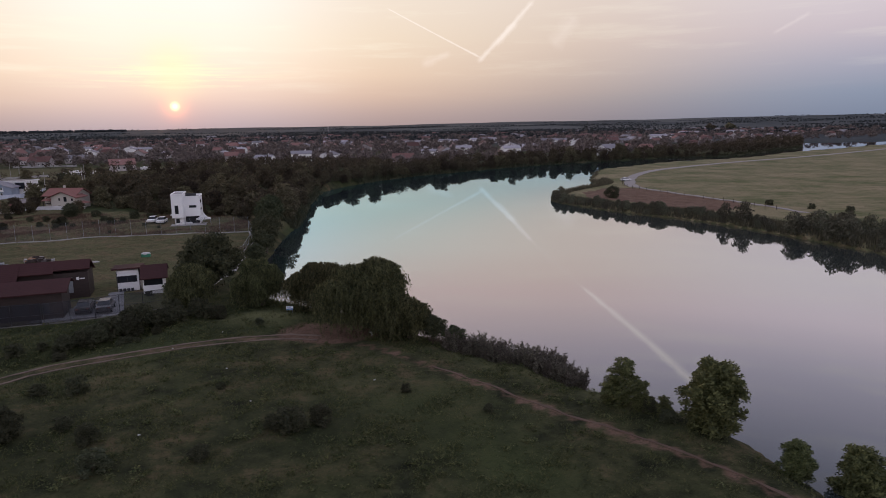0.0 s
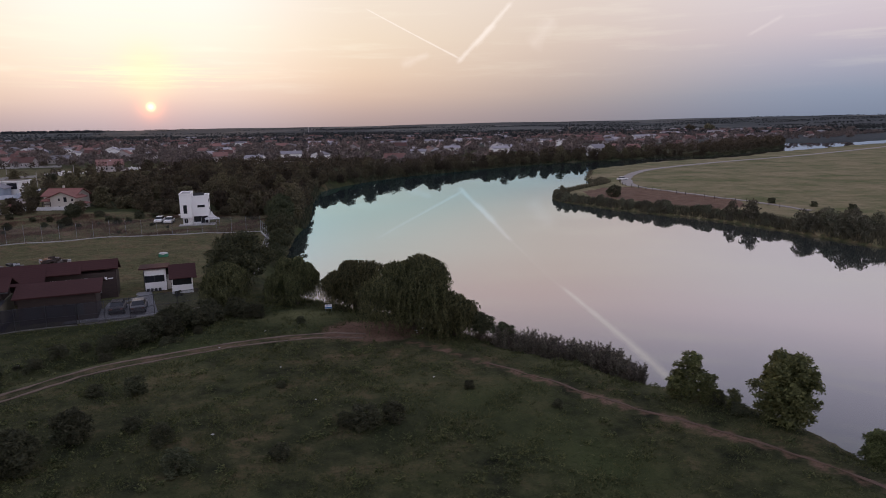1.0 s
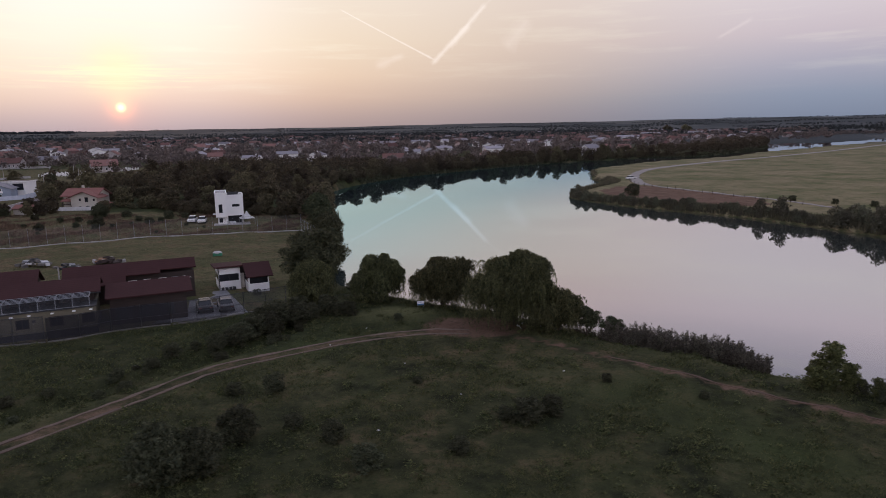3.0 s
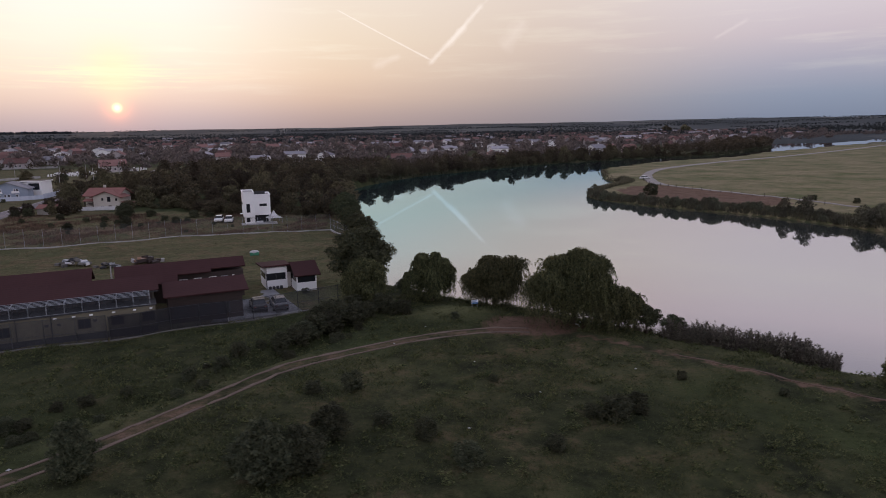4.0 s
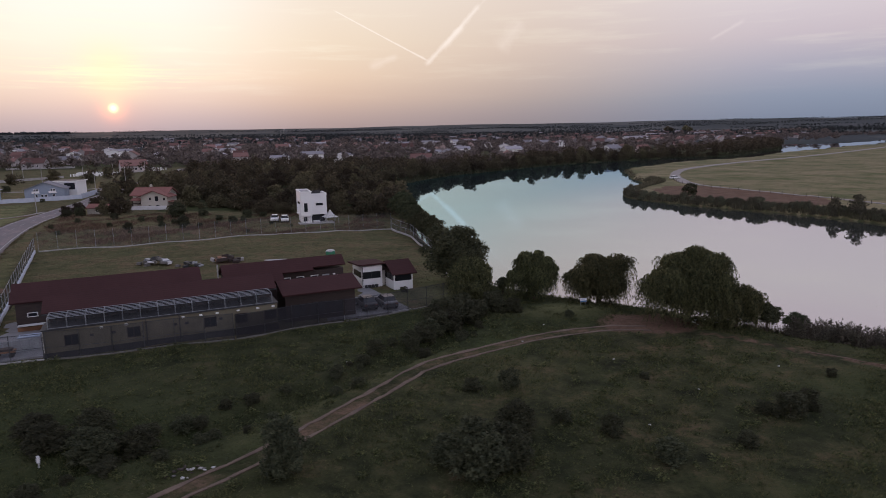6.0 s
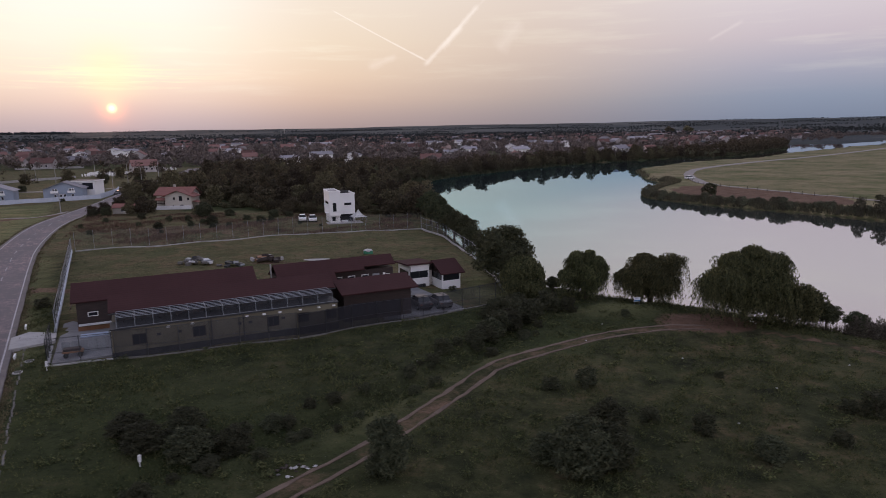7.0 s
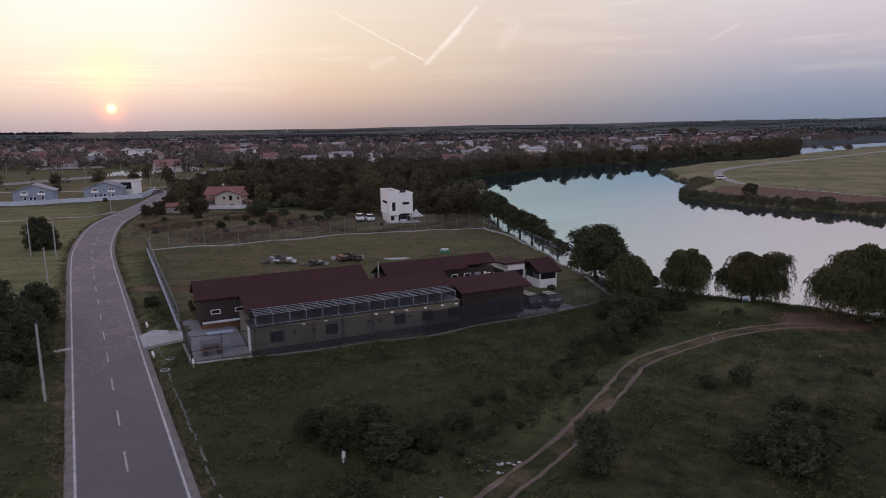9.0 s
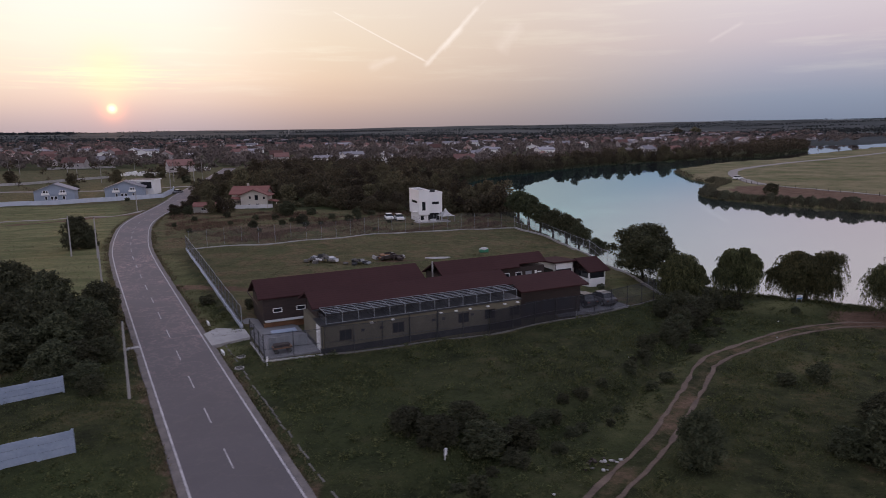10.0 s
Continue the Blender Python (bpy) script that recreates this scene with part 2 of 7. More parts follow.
def ground_mat():
    m, g, p, out = principled("meadow_ground")
    pos = g.n("ShaderNodeNewGeometry").outputs["Position"]
    def attr(nm):
        node = g.t.nodes.new("ShaderNodeAttribute")
        node.attribute_name = nm
        return node.outputs["Fac"]
    big, mid, fine = g.noise(pos, 0.035, 6.0, 0.65), g.noise(pos, 0.28, 7.0, 0.72), g.noise(pos, 2.6, 6.0, 0.78)
    weed = g.ramp(mid, [(0.34, (0.014, 0.016, 0.009, 1)), (0.44, (0.036, 0.040, 0.019, 1)), (0.53, (0.062, 0.062, 0.029, 1)), (0.64, (0.132, 0.098, 0.058, 1))])
    weed = g.mix(g.smooth(big, 0.42, 0.66), weed, g.mix(g.smooth(fine, 0.3, 0.7), (0.018, 0.029, 0.010, 1), (0.094, 0.113, 0.043, 1)))
    dry = g.mix(g.smooth(g.math("MULTIPLY_ADD", fine, 0.5, g.math("MULTIPLY", mid, 0.5)), 0.30, 0.72), (0.098, 0.094, 0.046, 1), (0.225, 0.190, 0.104, 1))
    rows_ = g.n("ShaderNodeMapping", Vector=pos)
    rows_.inputs["Scale"].default_value = (0.035, 0.32, 1.0)
    rows_.inputs["Rotation"].default_value = (0, 0, 0.35)
    swath = g.noise(rows_.outputs[0], 1.0, 4.0, 0.6)
    dry = g.mix(g.math("MULTIPLY", g.smooth(swath, 0.40, 0.62), 0.7), dry, (0.085, 0.098, 0.042, 1))
    dry = g.mix(g.math("MULTIPLY", g.smooth(mid, 0.49, 0.60), 0.7), dry, (0.185, 0.125, 0.078, 1))
    dry = g.mix(g.math("MULTIPLY", g.smooth(g.noise(pos, 0.9, 6.0, 0.75), 0.50, 0.64), 0.7), dry, (0.040, 0.046, 0.020, 1))
    mead = g.mix(g.smooth(g.math("MULTIPLY_ADD", swath, 0.2, g.math("MULTIPLY", g.noise(pos, 0.045, 8.0, 0.75), 0.8)), 0.38, 0.60), (0.118, 0.128, 0.056, 1), (0.270, 0.225, 0.135, 1))
    mead = g.mix(g.math("MULTIPLY", g.smooth(g.noise(pos, 0.35, 6.0, 0.75), 0.50, 0.66), 0.55), mead, (0.075, 0.082, 0.036, 1))
    open_ = g.smooth(attr("dry"), 0.86, 1.0)      # the mown meadow across the lake
    dry = g.mix(open_, dry, mead)
    c = g.mix(g.math("MULTIPLY", attr("dry"), 1.0), weed, dry)
    rank = g.mix(g.smooth(g.math("MULTIPLY_ADD", fine, 0.6, g.math("MULTIPLY", mid, 0.4)), 0.36, 0.68), (0.012, 0.018, 0.008, 1), (0.078, 0.088, 0.038, 1))
    rank = g.mix(g.math("MULTIPLY", g.smooth(mid, 0.55, 0.68), 0.5), rank, (0.075, 0.055, 0.036, 1))
    c = g.mix(attr("rank"), c, rank)
    lawn = g.mix(g.smooth(g.math("MULTIPLY_ADD", swath, 0.6, g.math("MULTIPLY", fine, 0.4)), 0.36, 0.62), (0.092, 0.112, 0.046, 1), (0.250, 0.240, 0.118, 1))
    c = g.mix(attr("lawn"), c, lawn)
    soil = g.mix(g.smooth(g.math("ADD", g.math("MULTIPLY", mid, 0.6), g.math("MULTIPLY", fine, 0.4)), 0.35, 0.65), (0.120, 0.070, 0.050, 1), (0.20, 0.132, 0.096, 1))
    sm = g.math("MULTIPLY", attr("soil"), 1.0)
    sm = g.smooth(g.math("MULTIPLY_ADD", g.math("SUBTRACT", mid, 0.5), 0.9, sm), 0.35, 0.65)
    c = g.mix(sm, c, soil)
    # far fields: broad strips of stubble, green and dark wood, bluish haze painted in
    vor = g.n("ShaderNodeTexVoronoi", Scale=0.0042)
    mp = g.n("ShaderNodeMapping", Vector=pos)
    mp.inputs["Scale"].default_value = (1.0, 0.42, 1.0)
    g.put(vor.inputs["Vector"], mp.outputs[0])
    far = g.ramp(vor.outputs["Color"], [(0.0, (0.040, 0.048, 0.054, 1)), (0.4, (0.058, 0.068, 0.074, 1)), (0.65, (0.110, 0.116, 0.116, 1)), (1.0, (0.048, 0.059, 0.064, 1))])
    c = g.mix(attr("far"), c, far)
    speck = g.smooth(g.noise(pos, 3.2, 2.0, 0.8), 0.66, 0.76)
    c = g.mix(g.math("MULTIPLY", speck, g.math("MULTIPLY", g.smooth(big, 0.35, 0.6), 0.5)), c, (0.22, 0.20, 0.17, 1))
    c = g.mix(g.math("MULTIPLY", g.smooth(fine, 0.46, 0.66), g.math("MULTIPLY_ADD", open_, -0.35, 0.62)), c, (0.014, 0.017, 0.008, 1))
    g.put(p.inputs["Base Color"], c)
    p.inputs["Roughness"].default_value = 0.95
    p.inputs["Specular IOR Level"].default_value = 0.1
    hgt_ = g.math("MULTIPLY_ADD", fine, 0.35, g.math("MULTIPLY", mid, 0.8))
    bp = g.n("ShaderNodeBump", Height=hgt_, Strength=0.8, Distance=0.5)
    g.put(p.inputs["Normal"], bp.outputs[0])
    return m


def asphalt_mat():
    m, g, p, out = principled("old_asphalt")
    pos = g.n("ShaderNodeNewGeometry").outputs["Position"]
    a, b = g.noise(pos, 0.25, 4.0), g.noise(pos, 14.0, 3.0)
    c = g.mix(a, (0.072, 0.066, 0.076, 1), (0.118, 0.106, 0.118, 1))
    c = g.mix(g.math("MULTIPLY", b, 0.35), c, (0.155, 0.142, 0.148, 1))
    # sealed cracks: thin wandering lines, thicker in worn stretches
    def seam(scale, shift, wide):
        mp = g.n("ShaderNodeMapping", Vector=pos)
        mp.inputs["Location"].default_value = (shift, shift * 0.7, 0)
        return g.math("SUBTRACT", 1.0, g.smooth(g.math("ABSOLUTE", g.math("SUBTRACT", g.noise(mp.outputs[0], scale, 5.0, 0.6), 0.5)), 0.0, wide))
    north = g.smooth(g.n("ShaderNodeSeparateXYZ", Vector=pos).outputs[1], 46.0, 84.0)      # darker and less cracked in the south, paler northwards
    worn = g.math("MULTIPLY", g.smooth(g.noise(pos, 0.11, 3.0), 0.36, 0.60), north)
    crack = g.math("MAXIMUM", g.math("MULTIPLY", seam(0.42, 3.0, 0.018), g.math("MULTIPLY_ADD", north, 0.85, 0.15)), g.math("MULTIPLY", seam(0.7, 31.0, 0.026), worn))
    c = g.mix(g.math("MULTIPLY", north, 0.75), c, (0.155, 0.138, 0.146, 1))
    c = g.mix(g.math("MULTIPLY", crack, g.math("MULTIPLY_ADD", worn, 0.6, 0.3)), c, (0.38, 0.27, 0.265, 1))
    c = g.mix(g.math("MULTIPLY", g.smooth(g.noise(pos, 0.8, 5.0, 0.7), 0.52, 0.72), 0.3), c, (0.15, 0.135, 0.13, 1))
    g.put(p.inputs["Base Color"], c)
    p.inputs["Roughness"].default_value = 0.85
    bp = g.n("ShaderNodeBump", Height=b, Strength=0.2, Distance=0.01)
    g.put(p.inputs["Normal"], bp.outputs[0])
    return m


def net_mat(name, col, cover):
    """Woven screen: partly see-through."""
    m, g, p, out = principled(name)
    co = g.n("ShaderNodeTexCoord").outputs["Object"]
    nz = g.noise(co, 0.8, 4.0)
    g.put(p.inputs["Base Color"], g.mix(nz, (*col, 1), tuple(v * 1.5 for v in col) + (1,)))
    p.inputs["Roughness"].default_value = 0.9
    tr = g.n("ShaderNodeBsdfTransparent")
    mx = g.n("ShaderNodeMixShader", Fac=g.math("MULTIPLY_ADD", nz, 0.2, cover - 0.1))
    g.put(mx.inputs[1], tr.outputs[0])
    g.put(mx.inputs[2], p.outputs[0])
    g.put(out.inputs[0], mx.outputs[0])
    return m


def roof_mat(name, c1, c2, rows=3.2, vary=0.0):
    """Profiled sheet or tiles: courses down the slope."""
    m, g, p, out = principled(name)
    co = g.n("ShaderNodeTexCoord").outputs["Object"]
    a, b = g.noise(co, 0.35, 4.0), g.noise(co, 9.0, 3.0)
    c = g.mix(g.math("MULTIPLY_ADD", b, 0.5, g.math("MULTIPLY", a, 0.5)), (*c1, 1), (*c2, 1))
    if vary:
        r = g.n("ShaderNodeObjectInfo").outputs["Random"]
        c = g.n("ShaderNodeHueSaturation", Color=c, Value=g.math("MULTIPLY_ADD", r, vary * 2, 1 - vary)).outputs[0]
    p.inputs["Roughness"].default_value = 0.75
    p.inputs["Specular IOR Level"].default_value = 0.12
    wv = g.n("ShaderNodeTexWave", Vector=co, Scale=rows * 0.16, Distortion=0.15)
    wv.bands_direction = "Y"
    wv.wave_profile = "SAW"
    c = g.mix(g.math("MULTIPLY", g.smooth(wv.outputs[1], 0.70, 1.0), 0.38), c, tuple(v * 0.35 for v in c1) + (1,))
    g.put(p.inputs["Base Color"], c)
    bp = g.n("ShaderNodeBump", Height=wv.outputs[1], Strength=0.6, Distance=0.06)
    g.put(p.inputs["Normal"], bp.outputs[0])
    return m


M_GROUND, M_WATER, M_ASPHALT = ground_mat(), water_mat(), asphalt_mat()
M_DIRT = mat("bare_earth", (0.085, 0.060, 0.048), (0.185, 0.135, 0.105), 0.5, 5.0, 0.95, 0.6, world=True)
M_REDEARTH = mat("reddish_earth", (0.072, 0.047, 0.034), (0.145, 0.088, 0.062), 0.5, 5.0, 0.95, 0.6, world=True)
M_SHOULDER = mat("dusty_shoulder", (0.105, 0.095, 0.098), (0.21, 0.185, 0.175), 0.9, 7.0, 0.95, 0.3, world=True)
M_GRAVEL = mat("pale_gravel", (0.22, 0.20, 0.19), (0.34, 0.31, 0.29), 0.4, 6.0, 0.95, 0.4, world=True)
M_LINE = mat("worn_road_paint", (0.26, 0.25, 0.27), (0.62, 0.60, 0.62), 1.5, 8.0, 0.8, 0.1, world=True)
M_CONC = mat("grey_concrete", (0.30, 0.29, 0.29), (0.46, 0.45, 0.45), 0.6, 6.0, 0.9, 0.3, world=True)
M_BLUISH = mat("bluish_precast_concrete", (0.42, 0.47, 0.56), (0.56, 0.60, 0.70), 0.8, 6.0, 0.85, 0.3)
M_PANEL = mat("bluish_fence_panel", (0.24, 0.30, 0.40), (0.36, 0.42, 0.53), 0.8, 6.0, 0.85, 0.3)
M_YARD = mat("worn_yard_concrete", (0.15, 0.15, 0.16), (0.27, 0.27, 0.285), 0.5, 6.0, 0.9, 0.3, world=True)
M_SLAB = mat("dark_weathered_concrete", (0.09, 0.085, 0.08), (0.19, 0.18, 0.17), 0.8, 6.0, 0.9, 0.4, world=True)
M_PALE = mat("pale_concrete", (0.50, 0.50, 0.52), (0.66, 0.66, 0.68), 0.8, 6.0, 0.85, 0.3)
M_WHITE = mat("white_render", (0.80, 0.80, 0.80), (0.88, 0.88, 0.88), 0.35, 7.0, 0.85, 0.15)
M_CREAM = mat("cream_render", (0.42, 0.39, 0.35), (0.54, 0.51, 0.46), 0.4, 7.0, 0.85, 0.15)
M_BEIGE = mat("dull_beige_render", (0.135, 0.122, 0.088), (0.20, 0.182, 0.132), 0.4, 5.0, 0.9, 0.2)
M_BLUE = mat("grey_blue_render", (0.24, 0.29, 0.38), (0.33, 0.38, 0.47), 0.4, 6.0, 0.9, 0.15)
M_PINK = mat("dusty_pink_render", (0.50, 0.38, 0.36), (0.62, 0.50, 0.47), 0.4, 6.0, 0.9, 0.15, vary=0.3)
M_TOWN = mat("village_render", (0.26, 0.24, 0.24), (0.48, 0.44, 0.44), 0.3, 5.0, 0.9, 0.15, vary=0.35)
M_BROWNROOF = roof_mat("dark_brown_tile_sheet", (0.036, 0.016, 0.017), (0.078, 0.036, 0.036), 5.4)
M_REDROOF = roof_mat("red_clay_tiles", (0.19, 0.085, 0.075), (0.30, 0.15, 0.13), 3.0)
M_TOWNROOF = roof_mat("village_clay_tiles", (0.13, 0.070, 0.064), (0.27, 0.155, 0.14), 3.0, vary=0.5)
M_GREYROOF = roof_mat("grey_metal_roof", (0.20, 0.19, 0.21), (0.36, 0.35, 0.38), 2.0, vary=0.4)
M_WOOD = mat("dark_stained_boards", (0.020, 0.013, 0.012), (0.046, 0.029, 0.025), 1.0, 10.0, 0.7, 0.4, streak=(1, 1, 6))
M_WOOD2 = mat("orange_brown_boards", (0.20, 0.10, 0.055), (0.30, 0.16, 0.085), 1.0, 10.0, 0.7, 0.3)
M_POLE = mat("weathered_concrete_pole", (0.27, 0.26, 0.26), (0.40, 0.39, 0.38), 0.8, 8.0, 0.9, 0.3)
M_STEEL = mat("galvanised_steel", (0.24, 0.26, 0.29), (0.36, 0.38, 0.41), 1.0, 15.0, 0.5, 0.1, metal=0.4)
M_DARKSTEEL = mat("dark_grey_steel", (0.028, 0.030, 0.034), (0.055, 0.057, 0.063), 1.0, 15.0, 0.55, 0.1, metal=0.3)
M_GLASS = glass_mat("dark_window_glass", (0.012, 0.014, 0.018))
M_NET = net_mat("grey_screen_net", (0.040, 0.042, 0.052), 0.24)
M_PENNET = net_mat("pen_roof_mesh", (0.07, 0.075, 0.09), 0.38)
M_FINEWIRE = net_mat("fine_wire_mesh", (0.10, 0.105, 0.12), 0.06)
M_DENSENET = net_mat("dark_screen_net", (0.020, 0.020, 0.026), 0.50)
M_WIRE = net_mat("thin_wire_mesh", (0.10, 0.105, 0.12), 0.11)
M_TARP = mat("pale_blue_tarpaulin", (0.30, 0.38, 0.52), (0.46, 0.52, 0.64), 0.8, 5.0, 0.5, 0.4)
M_GREEN = mat("green_plastic", (0.03, 0.16, 0.09), (0.05, 0.22, 0.13), 1.0, 8.0, 0.5, 0.1)
M_CARW = mat("white_car_paint", (0.72, 0.72, 0.73), (0.80, 0.80, 0.80), 0.5, 4.0, 0.3, 0.0)
M_CARS = mat("silver_car_paint", (0.16, 0.16, 0.175), (0.22, 0.22, 0.235), 0.5, 4.0, 0.3, 0.0, metal=0.4)
M_CARD = mat("dark_car_paint", (0.03, 0.03, 0.035), (0.05, 0.05, 0.055), 0.5, 4.0, 0.3, 0.0)
M_TYRE = mat("black_rubber", (0.015, 0.015, 0.015), (0.03, 0.03, 0.03), 2.0, 20.0, 0.9, 0.1)
M_BARK = mat("grey_brown_bark", (0.05, 0.038, 0.03), (0.11, 0.085, 0.065), 1.5, 10.0, 0.95, 0.6)
M_LEAF = leaf_mat("dark_green_leaves", (0.040, 0.038, 0.024), (0.140, 0.114, 0.070), 0.45)
# brownish village foliage, paled by distance haze painted into the leaf colour
M_TOWNLEAF = leaf_mat("haze_paled_brown_leaves", (0.068, 0.056, 0.056), (0.165, 0.132, 0.126))
# far belts of wood: bluish aerial haze is put into the leaf colour
M_FARLEAF = leaf_mat("haze_tinted_far_leaves", (0.030, 0.036, 0.040), (0.070, 0.080, 0.086), 0.2)
M_POPLAR = leaf_mat("poplar_leaves", (0.048, 0.064, 0.026), (0.180, 0.196, 0.076), 0.15)
M_WEED = leaf_mat("grey_weed_leaves", (0.062, 0.058, 0.046), (0.18, 0.158, 0.125), 0.2)
M_STRAW = leaf_mat("straw_blades", (0.085, 0.080, 0.045), (0.21, 0.18, 0.105), 0.2)
M_DRYWEED = leaf_mat("reddish_dry_weeds", (0.085, 0.060, 0.042), (0.210, 0.145, 0.100), 0.2)
M_WILLOW = leaf_mat("willow_leaves", (0.028, 0.036, 0.017), (0.150, 0.152, 0.068), 0.15)
M_WALNUT = leaf_mat("walnut_leaves", (0.032, 0.04, 0.022), (0.095, 0.1, 0.05), 0.1)
M_REED = leaf_mat("reed_blades", (0.056, 0.054, 0.036), (0.145, 0.122, 0.084), 0.2)
M_SCRUB = leaf_mat("grey_green_scrub_leaves", (0.066, 0.070, 0.046), (0.175, 0.168, 0.115), 0.2)
M_SHRUB = leaf_mat("shrub_leaves", (0.034, 0.04, 0.024), (0.1, 0.102, 0.058), 0.3)
M_GRASS = leaf_mat("grass_blades", (0.028, 0.042, 0.015), (0.142, 0.140, 0.060), 0.1)
M_TRASH = mat("white_plastic_litter", (0.36, 0.36, 0.37), (0.6, 0.6, 0.6), 3.0, 12.0, 0.5, 0.2)
M_SIGN = mat("sign_paint", (0.70, 0.72, 0.75), (0.8, 0.8, 0.82), 2.0, 9.0, 0.5, 0.0)
M_SIGNBLUE = mat("sign_blue", (0.05, 0.16, 0.36), (0.07, 0.2, 0.42), 2.0, 9.0, 0.5, 0.0)


# ---- mesh helpers ----
def add_box(bm, size, m=Matrix.Identity(4), bevel=0.0):
    r = bmesh.ops.create_cube(bm, size=1.0, matrix=m @ Matrix.Diagonal((*size, 1)))
    if bevel:
        es = list({e for v in r["verts"] for e in v.link_edges})
        bmesh.ops.bevel(bm, geom=es, offset=bevel, segments=1, affect="EDGES")
    return bm


def box(x0, x1, y0, y1, z0, z1, bm=None, bevel=0.0):
    """A box by its bounds."""
    bm = bm or bmesh.new()
    return add_box(bm, (x1 - x0, y1 - y0, z1 - z0), pose((x0 + x1) / 2, (y0 + y1) / 2, (z0 + z1) / 2), bevel)


def tube(p0, p1, r0, r1=None, bm=None, n=8):
    """A round bar from p0 to p1."""
    bm = bm or bmesh.new()
    p0, p1 = Vector(p0), Vector(p1)
    q = (p1 - p0).to_track_quat("Z", "Y").to_matrix().to_4x4()
    bmesh.ops.create_cone(bm, cap_ends=True, segments=n, radius1=r0, radius2=r0 if r1 is None else r1, depth=(p1 - p0).length,
                          matrix=Matrix.Translation((p0 + p1) / 2) @ q)
    return bm


def prism(points, z0, z1, bm=None):
    """A flat outline raised from z0 to z1."""
    bm = bm or bmesh.new()
    lo = [bm.verts.new((x, y, z0)) for x, y in points]
    hi = [bm.verts.new((x, y, z1)) for x, y in points]
    bm.faces.new(lo[::-1])
    bm.faces.new(hi)
    for i in range(len(points)):
        j = (i + 1) % len(points)
        bm.faces.new((lo[i], lo[j], hi[j], hi[i]))
    bmesh.ops.recalc_face_normals(bm, faces=bm.faces)
    return bm


def slab(a, b, c, d, thick, bm=None):
    """A sloping plate with its upper corners a b c d."""
    bm = bm or bmesh.new()
    a, b, c, d = (Vector(v) for v in (a, b, c, d))
    n = (b - a).cross(c - a).normalized()
    if n.z < 0:
        n = -n
    top = [bm.verts.new(v) for v in (a, b, c, d)]
    low = [bm.verts.new(v - n * thick) for v in (a, b, c, d)]
    bm.faces.new(top)
    bm.faces.new(low[::-1])
    for i in range(4):
        j = (i + 1) % 4
        bm.faces.new((top[i], low[i], low[j], top[j]))
    bmesh.ops.recalc_face_normals(bm, faces=bm.faces)
    return bm


def mesh_of(name, bm):
    me = bpy.data.meshes.new(name)
    bm.to_mesh(me)
    bm.free()
    return me


def part(name, bm, material, parent, label=""):
    me = bm if isinstance(bm, bpy.types.Mesh) else mesh_of(name, bm)
    if not me.materials:
        me.materials.append(material)
    ob = new(name, me)
    ob.parent = parent
    return tagged(ob, label)


def thing(name, m, label, category, group=""):
    ob = new(name)
    ob.matrix_basis = m
    ob.empty_display_size = 0.3
    return tagged(ob, label, category, group)


def single(name, bm, material, label, category, m=Matrix.Identity(4), group="", kind=""):
    ob = part(name, bm, material, None, label)
    ob.matrix_basis = m
    return tagged(ob, "", category, group, kind)


def arrays_mesh(name, co, faces, material, smooth=False):
    """A mesh from numpy corner and face arrays; all faces have the same number of corners."""
    me = bpy.data.meshes.new(name)
    nv, nf, k = len(co), len(faces), faces.shape[1]
    me.vertices.add(nv)
    me.vertices.foreach_set("co", co.astype(np.float32).ravel())
    me.loops.add(nf * k)
    me.loops.foreach_set("vertex_index", faces.astype(np.int32).ravel())
    me.polygons.add(nf)
    me.polygons.foreach_set("loop_start", np.arange(0, nf * k, k, dtype=np.int32))
    me.polygons.foreach_set("loop_total", np.full(nf, k, dtype=np.int32))
    if smooth:
        me.polygons.foreach_set("use_smooth", np.ones(nf, dtype=bool))
    me.update(calc_edges=True)
    me.materials.append(material)
    return me


# ---- the lie of the land ----
WATER = -1.8
LAKE = [(-45, 252), (-42, 215), (-37, 178), (-35.5, 160), (-34.4, 142), (-32.6, 125), (-31.0, 103), (-27, 94), (-20.5, 87.2), (-14, 83.5), (-10, 80.5), (-5.5, 77.5),
        (-1, 72), (3, 66.8), (9, 62.2), (13.3, 56.5), (19, 53), (23, 46), (24.5, 39), (27, 30), (33, 12), (50, -30), (70, -130),
        (190, -130), (150, -40), (118, 30), (95, 78), (84, 104), (79, 120), (73, 139), (67.5, 154), (60.5, 166), (54, 174), (47, 186), (40, 200), (36.5, 211),
        (40, 225), (50, 240), (62, 255), (64, 270), (66, 287), (72, 306), (82, 338), (105, 361), (132, 391), (176, 415), (204, 435), (262, 494),
        (320, 540), (400, 603), (456, 646), (570, 740), (740, 880), (700, 905), (540, 772), (445, 724), (385, 716), (325, 600), (263, 529), (200, 468),
        (156, 460), (118, 436), (90, 424), (60, 401), (33, 376), (10, 352), (-16, 324), (-35, 288)]
TRACK = [(-66, 26), (-60, 33), (-55.6, 38), (-50.3, 43.6), (-47.5, 47.2), (-42, 54.6), (-38.4, 59.6), (-33, 63.4), (-25.5, 67.6), (-18, 69.9), (-13.3, 69.6)]
TRACK2 = [(-13.3, 69.6), (-8, 66.8), (-3, 62.5), (3.6, 55.8), (10, 48.8), (16.8, 42.4), (21, 36.5), (24, 28), (30, 14)]
DITCH = [(-66, 39.5), (-60.7, 44), (-55.1, 47.9), (-48.3, 53.8), (-40.7, 62.2), (-35.7, 68.0), (-33, 73)]
